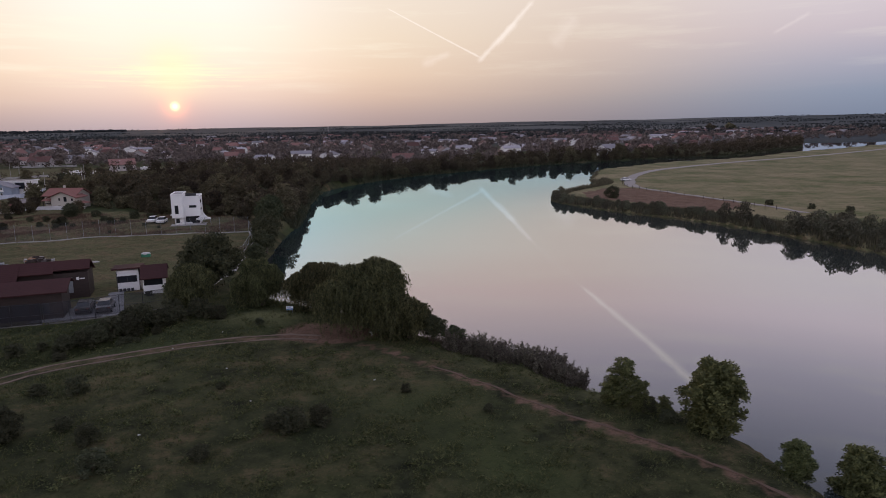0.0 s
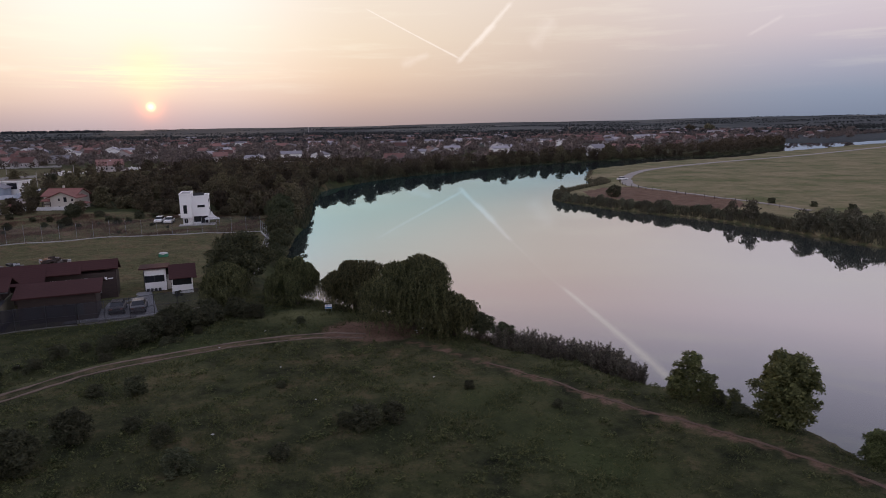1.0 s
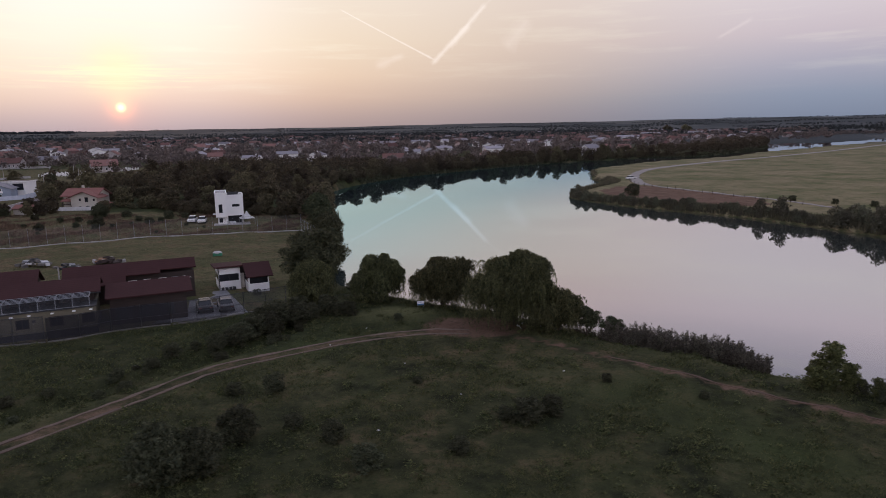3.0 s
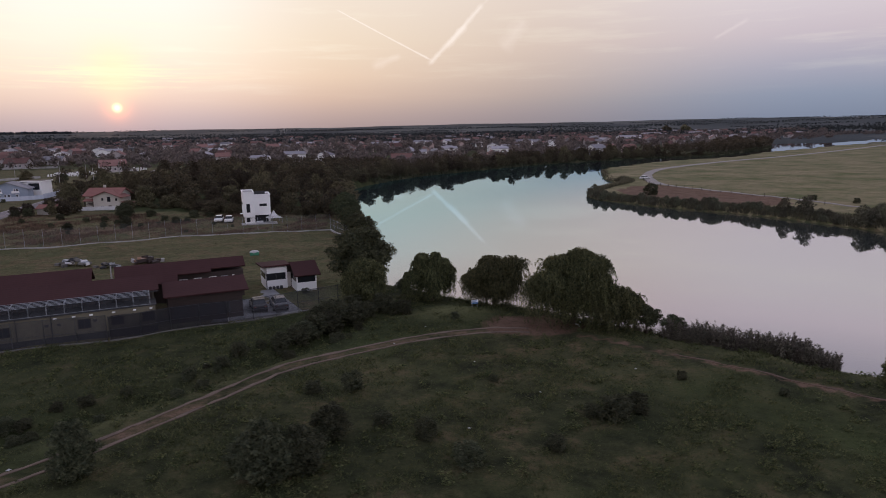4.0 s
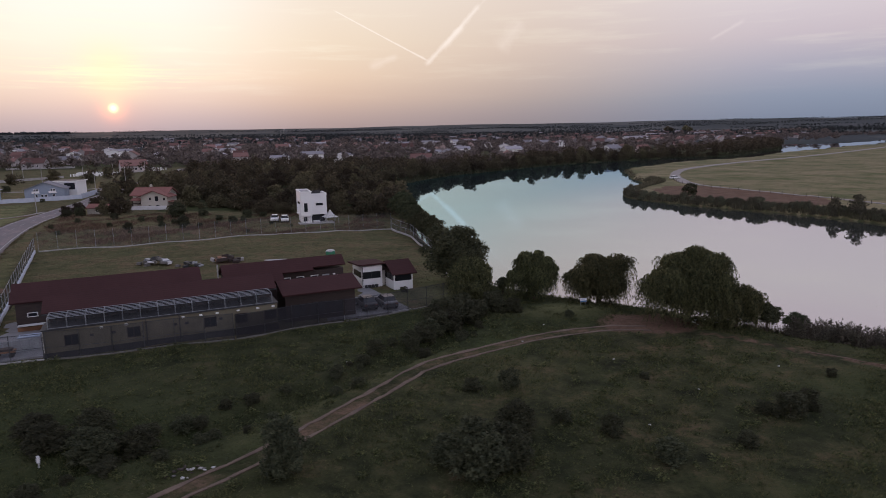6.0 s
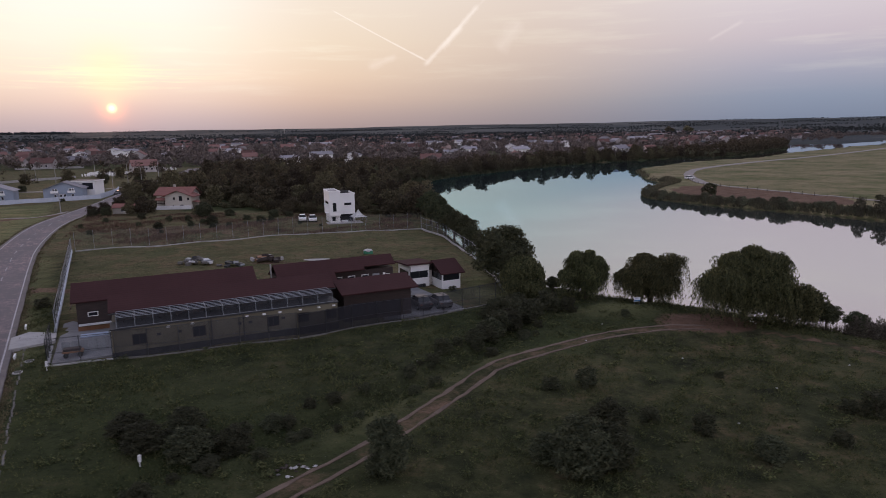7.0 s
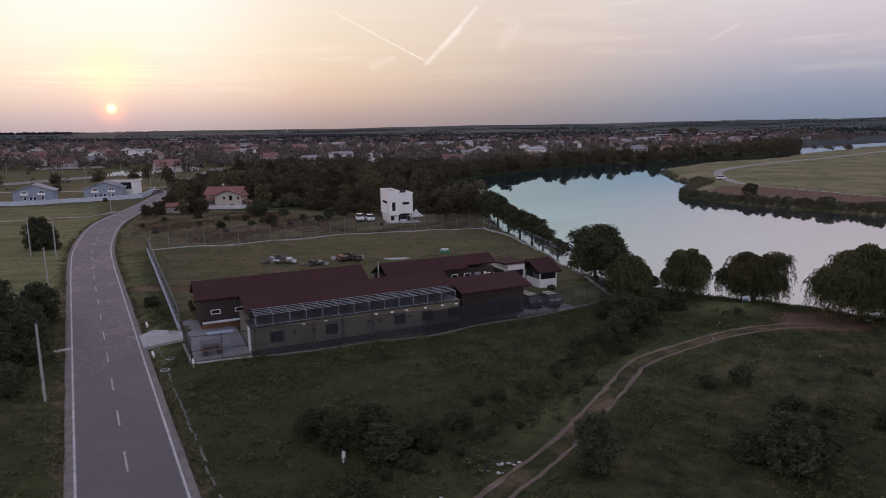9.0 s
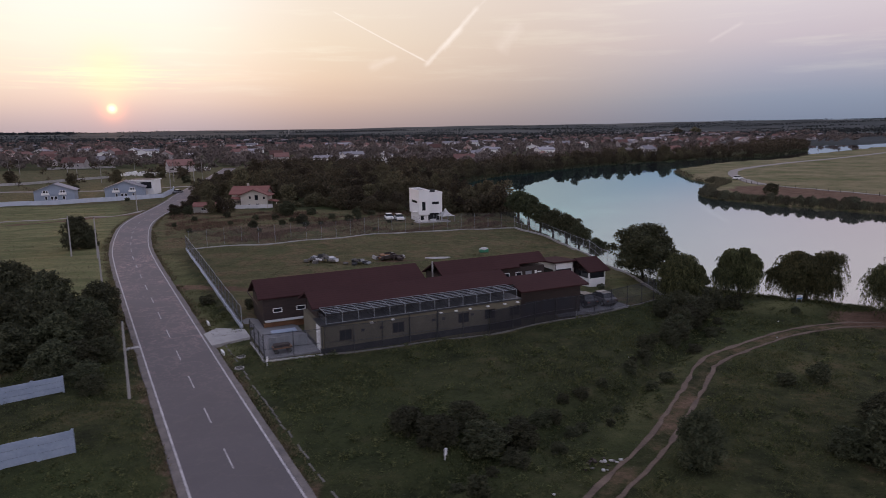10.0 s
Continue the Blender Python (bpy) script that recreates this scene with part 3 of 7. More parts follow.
ROAD = [(-22, -80), (-40.7, -40), (-58.3, 0), (-75.9, 39.6), (-86.3, 63), (-98.8, 91.2), (-106.0, 107.6), (-111.9, 122), (-118.0, 140), (-121.8, 153.5),
        (-124.2, 167), (-126.2, 185), (-129.2, 207), (-133.0, 229), (-143.8, 306), (-157, 400)]
FARM_ROAD = [(70.6, 236), (73, 251), (82.5, 280), (99, 310.5), (121, 334), (166, 370.5), (217, 405), (308, 476), (420, 570), (520, 650)]
SOIL_FIELD = [(49, 222), (61, 236), (69, 236), (74, 222), (80, 203), (85, 186), (80, 170), (70, 168), (60.5, 183), (56, 194), (47, 204)]


def seg_dist(px, py, line, closed=False):
    """Distance of many points from a polyline."""
    pts = list(line) + ([line[0]] if closed else [])
    best = np.full(px.shape, 1e9)
    for (x0, y0), (x1, y1) in zip(pts, pts[1:]):
        dx, dy = x1 - x0, y1 - y0
        t = np.clip(((px - x0) * dx + (py - y0) * dy) / (dx * dx + dy * dy), 0, 1)
        best = np.minimum(best, np.hypot(px - x0 - t * dx, py - y0 - t * dy))
    return best


def inside(px, py, poly):
    r = np.zeros(px.shape, bool)
    n = len(poly)
    for i in range(n):
        (x0, y0), (x1, y1) = poly[i], poly[(i + 1) % n]
        c = (y0 > py) != (y1 > py)
        with np.errstate(divide="ignore", invalid="ignore"):
            r ^= c & (px < (x1 - x0) * (py - y0) / ((y1 - y0) or 1e-9) + x0)
    return r


def smooth01(v):
    v = np.clip(v, 0, 1)
    return v * v * (3 - 2 * v)


def spline(line, step):
    """A smooth curve through the points (Catmull-Rom), sampled about every step metres."""
    p = [Vector((*v, 0)) for v in line]
    p = [2 * p[0] - p[1]] + p + [2 * p[-1] - p[-2]]
    out = []
    for i in range(1, len(p) - 2):
        a, b, c, d = p[i - 1:i + 3]
        n = max(2, int((c - b).length / step))
        for k in range(n):
            t = k / n
            v = 0.5 * ((2 * b) + (c - a) * t + (2 * a - 5 * b + 4 * c - d) * t * t + (3 * b - a - 3 * c + d) * t ** 3)
            out.append((v.x, v.y))
    out.append((p[-2].x, p[-2].y))
    return out


LAKE_S = spline(LAKE + [LAKE[0]], 9.0)[:-1]
ROAD_S = spline(ROAD, 2.0)
TRACK_S, TRACK2_S, DITCH_S, FARM_S = spline(TRACK, 1.0), spline(TRACK2, 1.0), spline(DITCH, 2.0), spline(FARM_ROAD, 3.0)


def wave(x, y, k, s):
    return np.sin(x * k + s) * np.cos(y * k * 0.9 + s * 1.7) + 0.5 * np.sin(x * k * 2.3 - y * k * 1.9 + s * 3)


def land_height(x, y):
    """Height of the land, before the lake is cut into it."""
    w = np.clip(-x / 50, 0, 1)
    h = -0.65 + np.clip(-x, 0, 110) * 0.0175 + np.clip(y - 60, 0, 100) * 0.008 * w
    h = h - np.clip((-115 - x) * 0.03, 0, 1.5)
    h = h + np.clip((x - 30) * 0.01, 0, 0.5)
    near = 1 - smooth01((np.hypot(x + 30, y - 60) - 150) / 200)
    rough = np.minimum(np.minimum(seg_dist(x, y, ROAD) / 12, seg_dist(x, y, TRACK) / 8), 1)
    h = h + (0.10 * wave(x, y, 0.35, 1) + 0.05 * wave(x, y, 0.9, 4)) * near * rough
    h = h + 0.7 * (1 - smooth01(np.hypot((x + 20.5) / 1.7, y - 77) / 4.5))
    r = np.hypot(x, y)
    h = h * (1 - smooth01((r - 500) / 500))
    ridge = 31 + 14 * smooth01((x + 2200) / 4500) + 2.0 * np.sin(x * 0.004) + 1.0 * np.sin(x * 0.011 + 2)
    h = h + ridge * smooth01((r - 2300) / 2100)
    return h


def ground_height(x, y, d, wet, road_d):
    d = d + 0.5 * wave(x, y, 0.5, 2) * np.clip(d, 0, 1)
    h = land_height(x, y)
    h = np.where(wet, WATER - np.clip(d * 0.35, 0.0, 2.2) - 0.02, WATER + 0.02 + (h - WATER) * smooth01((d + 0.5) / 3.2))
    h = h - 0.75 * (1 - smooth01(seg_dist(x, y, DITCH_S) / 2.2)) * (~wet)
    h = h - 0.20 * (1 - smooth01((road_d - 3.3) / 1.2))
    h = h - 0.06 * (1 - smooth01((seg_dist(x, y, TRACK_S) - 0.9) / 0.8))
    return h


def axis_steps(lo, a, b, hi, step, grow=1.18):
    core = list(np.arange(a, b + 0.01, step))
    s, v = step, core[0]
    left = []
    while v > lo:
        s *= grow
        v -= s
        left.append(v)
    s, v = step, core[-1]
    right = []
    while v < hi:
        s *= grow
        v += s
        right.append(v)
    return np.array(left[::-1] + core + right)


GX = axis_steps(-4200, -132, 86, 4200, 1.25, 1.05)
GY = axis_steps(-400, 18, 182, 4700, 1.25, 1.05)
XX, YY = np.meshgrid(GX, GY)
LAKE_D, WET, ROAD_D = seg_dist(XX, YY, LAKE_S, True), inside(XX, YY, LAKE_S), seg_dist(XX, YY, ROAD_S[::3])
ZZ = ground_height(XX, YY, LAKE_D, WET, ROAD_D)
LAND_D = np.where(WET, -LAKE_D, LAKE_D)      # metres inland of the shore


def on_grid(table, x, y):
    """Values of a table over the ground grid at points, between its corners."""
    i = np.clip(np.searchsorted(GX, x) - 1, 0, len(GX) - 2)
    j = np.clip(np.searchsorted(GY, y) - 1, 0, len(GY) - 2)
    u, v = (x - GX[i]) / (GX[i + 1] - GX[i]), (y - GY[j]) / (GY[j + 1] - GY[j])
    return (table[j, i] * (1 - u) + table[j, i + 1] * u) * (1 - v) + (table[j + 1, i] * (1 - u) + table[j + 1, i + 1] * u) * v


def gz(x, y):
    """Height of the ground sheet at a point."""
    return float(on_grid(ZZ, x, y))


COMPOUND = [(-78.9, 62.6), (-101.9, 119.8), (-88, 125), (-65, 136), (-40.7, 141), (-36.9, 131.5), (-33.6, 112.4), (-32.6, 96), (-32.6, 83), (-37.8, 79.2), (-57.3, 69)]


def build_ground():
    nx, ny = len(GX), len(GY)
    co = np.stack([XX, YY, ZZ], -1).reshape(-1, 3)
    idx = np.arange(nx * ny).reshape(ny, nx)
    faces = np.stack([idx[:-1, :-1], idx[:-1, 1:], idx[1:, 1:], idx[1:, :-1]], -1).reshape(-1, 4)
    me = arrays_mesh("ground", co, faces, M_GROUND, True)
    x, y = co[:, 0], co[:, 1]
    r = np.hypot(x, y)
    dry = np.zeros(len(x))
    dry = np.maximum(dry, 0.8 * inside(x, y, COMPOUND))
    k0, k1 = LAKE.index((190, -130)), LAKE.index((456, 646))
    dry = np.maximum(dry, 1.0 * inside(x, y, LAKE[k0:k1 + 1] + [(900, 900), (900, -130)]))
    dry = np.maximum(dry, 0.7 * ((x < -100) & (y > 60) & (y < 330)))
    dry = np.maximum(dry, 0.75 * ((x < -150) & (y > 225) & (y < 420)))
    dry = np.maximum(dry, 0.85 * ((y > 120) & (y < 175) & (x < -36)))
    for cx, cy, rad, k in [(-8, 60, 16, 0.35), (-30, 58, 7, 0.5), (-62, 58, 9, 0.2)]:
        dry = np.maximum(dry, k * (1 - smooth01(np.hypot(x - cx, y - cy) / rad)))
    lawn = (1 - smooth01((np.hypot((x + 35) / 1.0, (y - 90) / 2.2) - 1.2) / 2.5)) * inside(x, y, COMPOUND)
    lawn = np.maximum(lawn, 0.5 * ((seg_dist(x, y, [(-84, 64), (-104, 112)]) < 3.0) & ~inside(x, y, COMPOUND)))
    lawn = np.maximum(lawn, 0.85 * ((x < -88) & (ROAD_D.ravel() > 4) & (y > 78) & (y < 210) & ~inside(x, y, COMPOUND) & (x < -0.44 * y - 55)))
    lawn = np.maximum(lawn, 0.55 * (1 - smooth01(np.hypot((x + 20.5) / 1.7, y - 77) / 5.5)))
    lawn = np.maximum(lawn, 0.35 * (1 - smooth01((seg_dist(x, y, [(2, 64), (9, 58.5), (16, 50.5)]) - 0.8) / 1.8)))
    lawn = np.maximum(lawn, 0.3 * (1 - smooth01((seg_dist(x, y, [(-52, 46.5), (-44, 56.5), (-38, 62.5)]) - 0.3) / 1.6)))
    ditch_d, track_d = seg_dist(x, y, DITCH_S), seg_dist(x, y, TRACK_S)
    west = inside(x, y, [(-80, 18), (-66, 26), *TRACK[2:], (-13.3, 78), (-30, 84), (-37.8, 79.2), (-57.3, 69), (-78.9, 62.6), (-72, 40)])
    rank = 0.65 * west * smooth01((track_d - 1.5) / 2.0)
    rank = np.maximum(rank, 0.45 * (1 - smooth01((np.hypot((x + 34) / 1.6, (y - 42)) - 3) / 7)))
    rank = np.maximum(rank, 0.6 * (1 - smooth01((np.hypot((x + 10) / 1.7, (y - 47)) - 2) / 5)))
    soil = np.zeros(len(x))
    soil = np.maximum(soil, 0.95 * inside(x, y, SOIL_FIELD))
    soil = np.maximum(soil, 0.66 * (1 - smooth01((seg_dist(x, y, TRACK2_S) - 0.3) / 1.2)))
    soil = np.maximum(soil, 0.46 * (1 - smooth01((seg_dist(x, y, TRACK) - 0.5) / 1.4)))
    soil = np.maximum(soil, 0.9 * (1 - smooth01((np.hypot((x + 12.5) / 1.5, y - 71.5) - 2.0) / 4.0)))
    soil = np.maximum(soil, 0.52 * (1 - smooth01((ROAD_D.ravel() - 3.9) / 1.0)))
    soil = np.maximum(soil, 0.7 * (1 - smooth01(np.hypot((x + 66) / 3.5, y - 108) / 3.2)))
    soil = np.maximum(soil, 0.8 * (1 - smooth01((seg_dist(x, y, [(-96.5, 93), (-84, 90)]) - 0.4) / 1.6)))
    soil = np.maximum(soil, 0.8 * (1 - smooth01((seg_dist(x, y, [(-128, 176), (-150, 165), (-190, 160)]) - 0.5) / 2.0)))
    soil = np.maximum(soil, 0.7 * (1 - smooth01(np.hypot((x - 330) / 2.0, y - 400) / 55)))
    soil = np.maximum(soil, 0.6 * (1 - smooth01(np.hypot((x + 90) / 2.2, y - 143) / 15)))
    # weight of the haze-tinted field colours, growing with distance
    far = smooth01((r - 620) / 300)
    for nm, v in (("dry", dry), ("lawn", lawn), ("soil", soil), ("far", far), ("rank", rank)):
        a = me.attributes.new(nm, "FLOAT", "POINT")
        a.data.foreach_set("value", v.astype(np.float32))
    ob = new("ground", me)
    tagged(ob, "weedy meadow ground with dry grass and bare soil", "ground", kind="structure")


build_ground()
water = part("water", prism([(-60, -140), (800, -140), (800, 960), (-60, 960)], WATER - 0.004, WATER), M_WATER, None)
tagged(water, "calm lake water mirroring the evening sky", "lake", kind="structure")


# ---- roads ----
def ribbon(line, offs, z=0.05, jitter=0.0, start=0, end=None, seed=1, level=False):
    """A strip along a line, between the side offsets offs (to the right of the way), laid on the ground, with a thin skirt."""
    rng = random.Random(seed)
    bm = bmesh.new()
    rows = []
    pts = line[start:end]
    for i, (x, y) in enumerate(pts):
        a, b = pts[max(i - 1, 0)], pts[min(i + 1, len(pts) - 1)]
        t = Vector((b[0] - a[0], b[1] - a[1]))
        if t.length < 1e-6:
            continue
        t.normalize()
        nrm = Vector((t.y, -t.x))
        row = []
        for k, o in enumerate(offs):
            oo = o + (rng.uniform(-jitter, jitter) if k in (0, len(offs) - 1) else 0)
            px, py = x + nrm.x * oo, y + nrm.y * oo
            row.append((px, py, (gz(x, y) if level else gz(px, py)) + z))
        rows.append(row)
    vs = [[bm.verts.new(p) for p in row] for row in rows]
    for r0, r1 in zip(vs, vs[1:]):
        for k in range(len(offs) - 1):
            bm.faces.new((r0[k], r0[k + 1], r1[k + 1], r1[k]))
    # skirts
    for side in (0, -1):
        low = [bm.verts.new((v[side].co.x, v[side].co.y, v[side].co.z - 0.25)) for v in vs]
        for i in range(len(vs) - 1):
            bm.faces.new((vs[i][side], vs[i + 1][side], low[i + 1], low[i]))
    bmesh.ops.recalc_face_normals(bm, faces=bm.faces)
    return bm


def setting(name, bm, material, label, category):
    ob = part(name, bm, material, None, label)
    return tagged(ob, "", category, kind="structure")


road = setting("road", ribbon(ROAD_S, [-3.45, -1.7, 0, 1.7, 3.45], 0.25, 0.06, level=True), M_ASPHALT, "worn grey asphalt country road with sealed cracks", "road")
setting("road_edge_line", ribbon(ROAD_S, [-2.96, -2.82], 0.256, level=True), M_LINE, "worn white edge line painted on asphalt", "road marking")
setting("road_edge_line", ribbon(ROAD_S, [2.82, 2.96], 0.256, level=True), M_LINE, "worn white edge line painted on asphalt", "road marking")


for side in (-1, 1):
    offs = sorted((side * 3.0, side * 3.2, side * 3.44))
    setting("road_shoulder", ribbon(ROAD_S, offs, 0.255, 0.04, seed=30 + side, level=True), M_SHOULDER, "dusty paler asphalt shoulder beside the edge line", "road shoulder")


def line_frames(line):
    """Arc lengths along a line and a function that gives point and way at a length."""
    acc = [0.0]
    for a, b in zip(line, line[1:]):
        acc.append(acc[-1] + math.dist(a, b))
    def at(s):
        i = int(np.clip(np.searchsorted(acc, s) - 1, 0, len(line) - 2))
        f = (s - acc[i]) / max(acc[i + 1] - acc[i], 1e-6)
        a, b = line[i], line[i + 1]
        way = math.atan2(b[1] - a[1], b[0] - a[0])
        return a[0] + (b[0] - a[0]) * f, a[1] + (b[1] - a[1]) * f, way
    return acc[-1], at


def kerb_line(line, s0, s1, off, size, name, label, material, group):
    """Single stones in a row beside a line: one thing each."""
    total, at = line_frames(line)
    me = None
    s = s0
    while s < s1:
        x, y, way = at(s)
        px, py = x + math.sin(way) * off, y - math.cos(way) * off
        if me is None:
            me = mesh_of(name, box(-size[0] / 2, size[0] / 2, -size[1] / 2, size[1] / 2, 0, size[2], bevel=0.02))
            me.materials.append(material)
        ob = new(name, me)
        ob.matrix_basis = pose(px + random.uniform(-0.08, 0.08), py, gz(px, py) - 0.05, 0, random.uniform(-2, 2), math.degrees(way) + random.uniform(-5, 5))
        tagged(ob, label, "kerb stone", group)
        s += size[0] + random.choice((0.1, 0.25, 0.5, 1.2))


def road_dashes():
    total, at = line_frames(ROAD_S)
    s = 60.0
    while s < 330:
        bm = bmesh.new()
        vs = []
        for ds in (0, 0.5, 1.0, 1.5, 2.0, 2.5, 3.0):
            x, y, way = at(s + ds)
            nx, ny = math.sin(way), -math.cos(way)
            vs.append([bm.verts.new((x + nx * o, y + ny * o, gz(x, y) + 0.256)) for o in (-0.045, 0.045)])
        for a, b in zip(vs, vs[1:]):
            bm.faces.new((a[0], a[1], b[1], b[0]))
        ob = part("centre_dash", bm, M_LINE, road)
        s += 7.5


road_dashes()
setting("dirt_track", ribbon(TRACK_S, [-0.94, -0.76, -0.60], 0.05, 0.11, seed=3), M_DIRT, "pale rutted earth wheel track through grass", "dirt track")
setting("dirt_track", ribbon(TRACK_S, [0.58, 0.75, 0.90], 0.05, 0.11, seed=4), M_DIRT, "pale rutted earth wheel track through grass", "dirt track")
setting("dirt_track", ribbon(TRACK2_S[14:], [-0.42, -0.3, -0.16], 0.035, 0.1, seed=5), M_REDEARTH, "reddish earth wheel track along the shore", "dirt track")
setting("gravel_road", ribbon(FARM_S, [-2.0, -1.0, 0, 1.0, 2.0], 0.16, 0.3, seed=7), M_GRAVEL, "pale gravel farm road curving round a meadow", "gravel road")
setting("gravel_road", ribbon(spline([(91, 160), (86.5, 180), (82, 195), (77.5, 209), (73.6, 224), (70.8, 236), (72.2, 246)], 2.0), [-0.75, 0, 0.75], 0.13, 0.25, seed=9), M_GRAVEL, "narrow pale gravel track beside bare soil", "gravel road")
setting("side_lane", ribbon(spline([(-140, 268), (-170, 262), (-230, 268), (-300, 280)], 3.0), [-1.6, 0, 1.6], 0.12, 0.2, seed=8), M_GRAVEL, "pale side lane among village plots", "lane")
setting("footpath", ribbon(spline([(-162, 172), (-153, 173), (-145, 173), (-136, 173.2), (-132.5, 176), (-130, 183)], 1.0), [-0.7, 0, 0.7], 0.06, 0.15, seed=12), M_GRAVEL, "pale trodden footpath across a field", "footpath")
setting("driveway", prism([(-86.5, 71.2), (-85.7, 73.2), (-82.6, 72.4), (-81.5, 69.6), (-84.7, 67.2)], 0.7, gz(-84.5, 70.2) + 0.17), M_CONC, "pale concrete driveway to the compound gate", "driveway")


# ---- fences ----
def fence(name, line, height, gap, label, category, net=None, rails=(), base=0.0, post_r=0.04, post_mat=None, base_mat=None, wall_gap=0):
    """Posts with rails, a net and a low wall along a line; each piece is a part."""
    post_mat, base_mat = post_mat or M_STEEL, base_mat or M_PALE
    total, at = line_frames(line)
    n = max(1, round(total / gap))
    x0, y0, _ = at(0)
    top = thing(name, pose(x0, y0, gz(x0, y0)), label, category)
    o = Vector((x0, y0, gz(x0, y0)))
    spots = []
    for i in range(n + 1):
        x, y, way = at(total * i / n - (1e-4 if i == n else 0))
        spots.append(Vector((x, y, gz(x, y))) - o)
    post = mesh_of("post", tube((0, 0, -0.2), (0, 0, height + 0.05), post_r, n=6))
    post.materials.append(post_mat)
    for p in spots:
        ob = part("post", post, post_mat, top)
        ob.location = p
    for a, b in zip(spots, spots[1:]):
        d = b - a
        ang = math.atan2(d.y, d.x)
        side = Vector((-math.sin(ang), math.cos(ang), 0))
        if base:
            bm = bmesh.new()
            vs = [bm.verts.new(p + side * s + Vector((0, 0, z))) for p in (a, b) for s in (-0.12, 0.12) for z in (-0.3, base)]
            bmesh.ops.convex_hull(bm, input=vs)
            part("base_wall", bm, base_mat, top)
        for h in rails:
            part("rail", tube(a + Vector((0, 0, h)), b + Vector((0, 0, h)), 0.022, n=5), post_mat, top)
        if net:
            bm = bmesh.new()
            lo = base + 0.02
            vs = [bm.verts.new(v) for v in (a + side * 0.06 + Vector((0, 0, lo)), b + side * 0.06 + Vector((0, 0, lo)), b + side * 0.06 + Vector((0, 0, height)), a + side * 0.06 + Vector((0, 0, height)))]
            vt = [bm.verts.new(v.co + side * 0.012) for v in vs]
            bm.faces.new(vs)
            bm.faces.new(vt[::-1])
            for i in range(4):
                j = (i + 1) % 4
                bm.faces.new((vs[j], vs[i], vt[i], vt[j]))
            part("mesh_panel", bm, net, top)
    return top


fence("screen_fence", [(-78.9, 62.6), (-81.2, 68.3)], 2.4, 2.4, "dark grey screened mesh fence on steel posts", "fence", M_NET, (2.35, 1.2), 0.15, post_mat=M_DARKSTEEL, base_mat=M_CONC)
fence("screen_fence", [(-83.0, 73.0), (-101.9, 119.8)], 2.5, 2.5, "dark grey screened mesh fence on steel posts", "fence", M_NET, (2.45, 1.25), 0.45, post_mat=M_STEEL, base_mat=M_BLUISH)
fence("mesh_fence", [(-78.9, 62.6), (-73.8, 64.2)], 2.6, 2.6, "open steel mesh fence before a concrete yard", "fence", M_WIRE, (2.55, 1.2), 0.1, post_mat=M_DARKSTEEL, base_mat=M_CONC)
fence("screen_fence", [(-46.4, 74.7), (-37.8, 79.2), (-32.6, 83.0)], 2.6, 2.8, "grey netted fence with steel posts beside the yard", "fence", M_NET, (2.55, 1.2), 0.1, post_mat=M_DARKSTEEL, base_mat=M_SLAB)
fence("screen_fence", [(-57.2, 69.05), (-46.6, 74.6)], 2.6, 2.8, "dark netted fence with steel posts before the annex", "fence", M_DENSENET, (2.55, 1.2), 0.1, post_mat=M_DARKSTEEL, base_mat=M_SLAB)
fence("screen_fence", [(-73.6, 64.25), (-57.4, 68.95)], 2.8, 2.8, "grey netted fence with steel posts and low kerb", "fence", M_NET, (2.75, 1.2), 0.1, post_mat=M_DARKSTEEL, base_mat=M_SLAB)
fence("wire_fence", [(-101.5, 120.3), (-88, 125.2), (-65, 136), (-40.7, 141)], 3.4, 3.0, "tall thin wire fence on a low pale base wall", "fence", M_FINEWIRE, (), 0.16, 0.022, M_STEEL, M_CONC)
fence("wire_fence", [(-40.6, 140.8), (-36.9, 131.5), (-33.8, 112.4), (-32.7, 96), (-32.6, 83.2)], 2.6, 2.6, "wire fence on a white base wall beside the water", "fence", M_WIRE, (2.5, 1.4), 0.3, 0.028, M_STEEL, M_CONC)

# ---- the long shelter building in the compound ----
AX = 20.0
BO = Vector((-74.8, 64.7, 0.0))
SITE = pose(BO.x, BO.y, 0.62, 0, 0, AX)


def site(u, v, z=0.0):
    return SITE @ pose(u, v, z)


def window_part(parent, x0, x1, z0, z1, y, frame_mat=None, sill=False, proud=0.03):
    """A window on a wall that faces -y: frame of four bars, pane, and sill."""
    f = frame_mat or M_WHITE
    bm = bmesh.new()
    t = 0.07
    for b in ((x0 - t, x1 + t, z1, z1 + t), (x0 - t, x1 + t, z0 - t, z0), (x0 - t, x0, z0, z1), (x1, x1 + t, z0, z1)):
        box(b[0], b[1], y - proud, y + 0.05, b[2], b[3], bm)
    if x1 - x0 > 0.9:
        box((x0 + x1) / 2 - 0.03, (x0 + x1) / 2 + 0.03, y - proud, y + 0.05, z0, z1, bm)
    w = part("window", bm, f, parent)
    part("pane", box(x0, x1, y - 0.012, y + 0.04, z0, z1), M_GLASS, w)
    if sill:
        part("sill", box(x0 - 0.12, x1 + 0.12, y - 0.14, y - 0.002, z0 - t - 0.05, z0 - t), f, w)
    return w


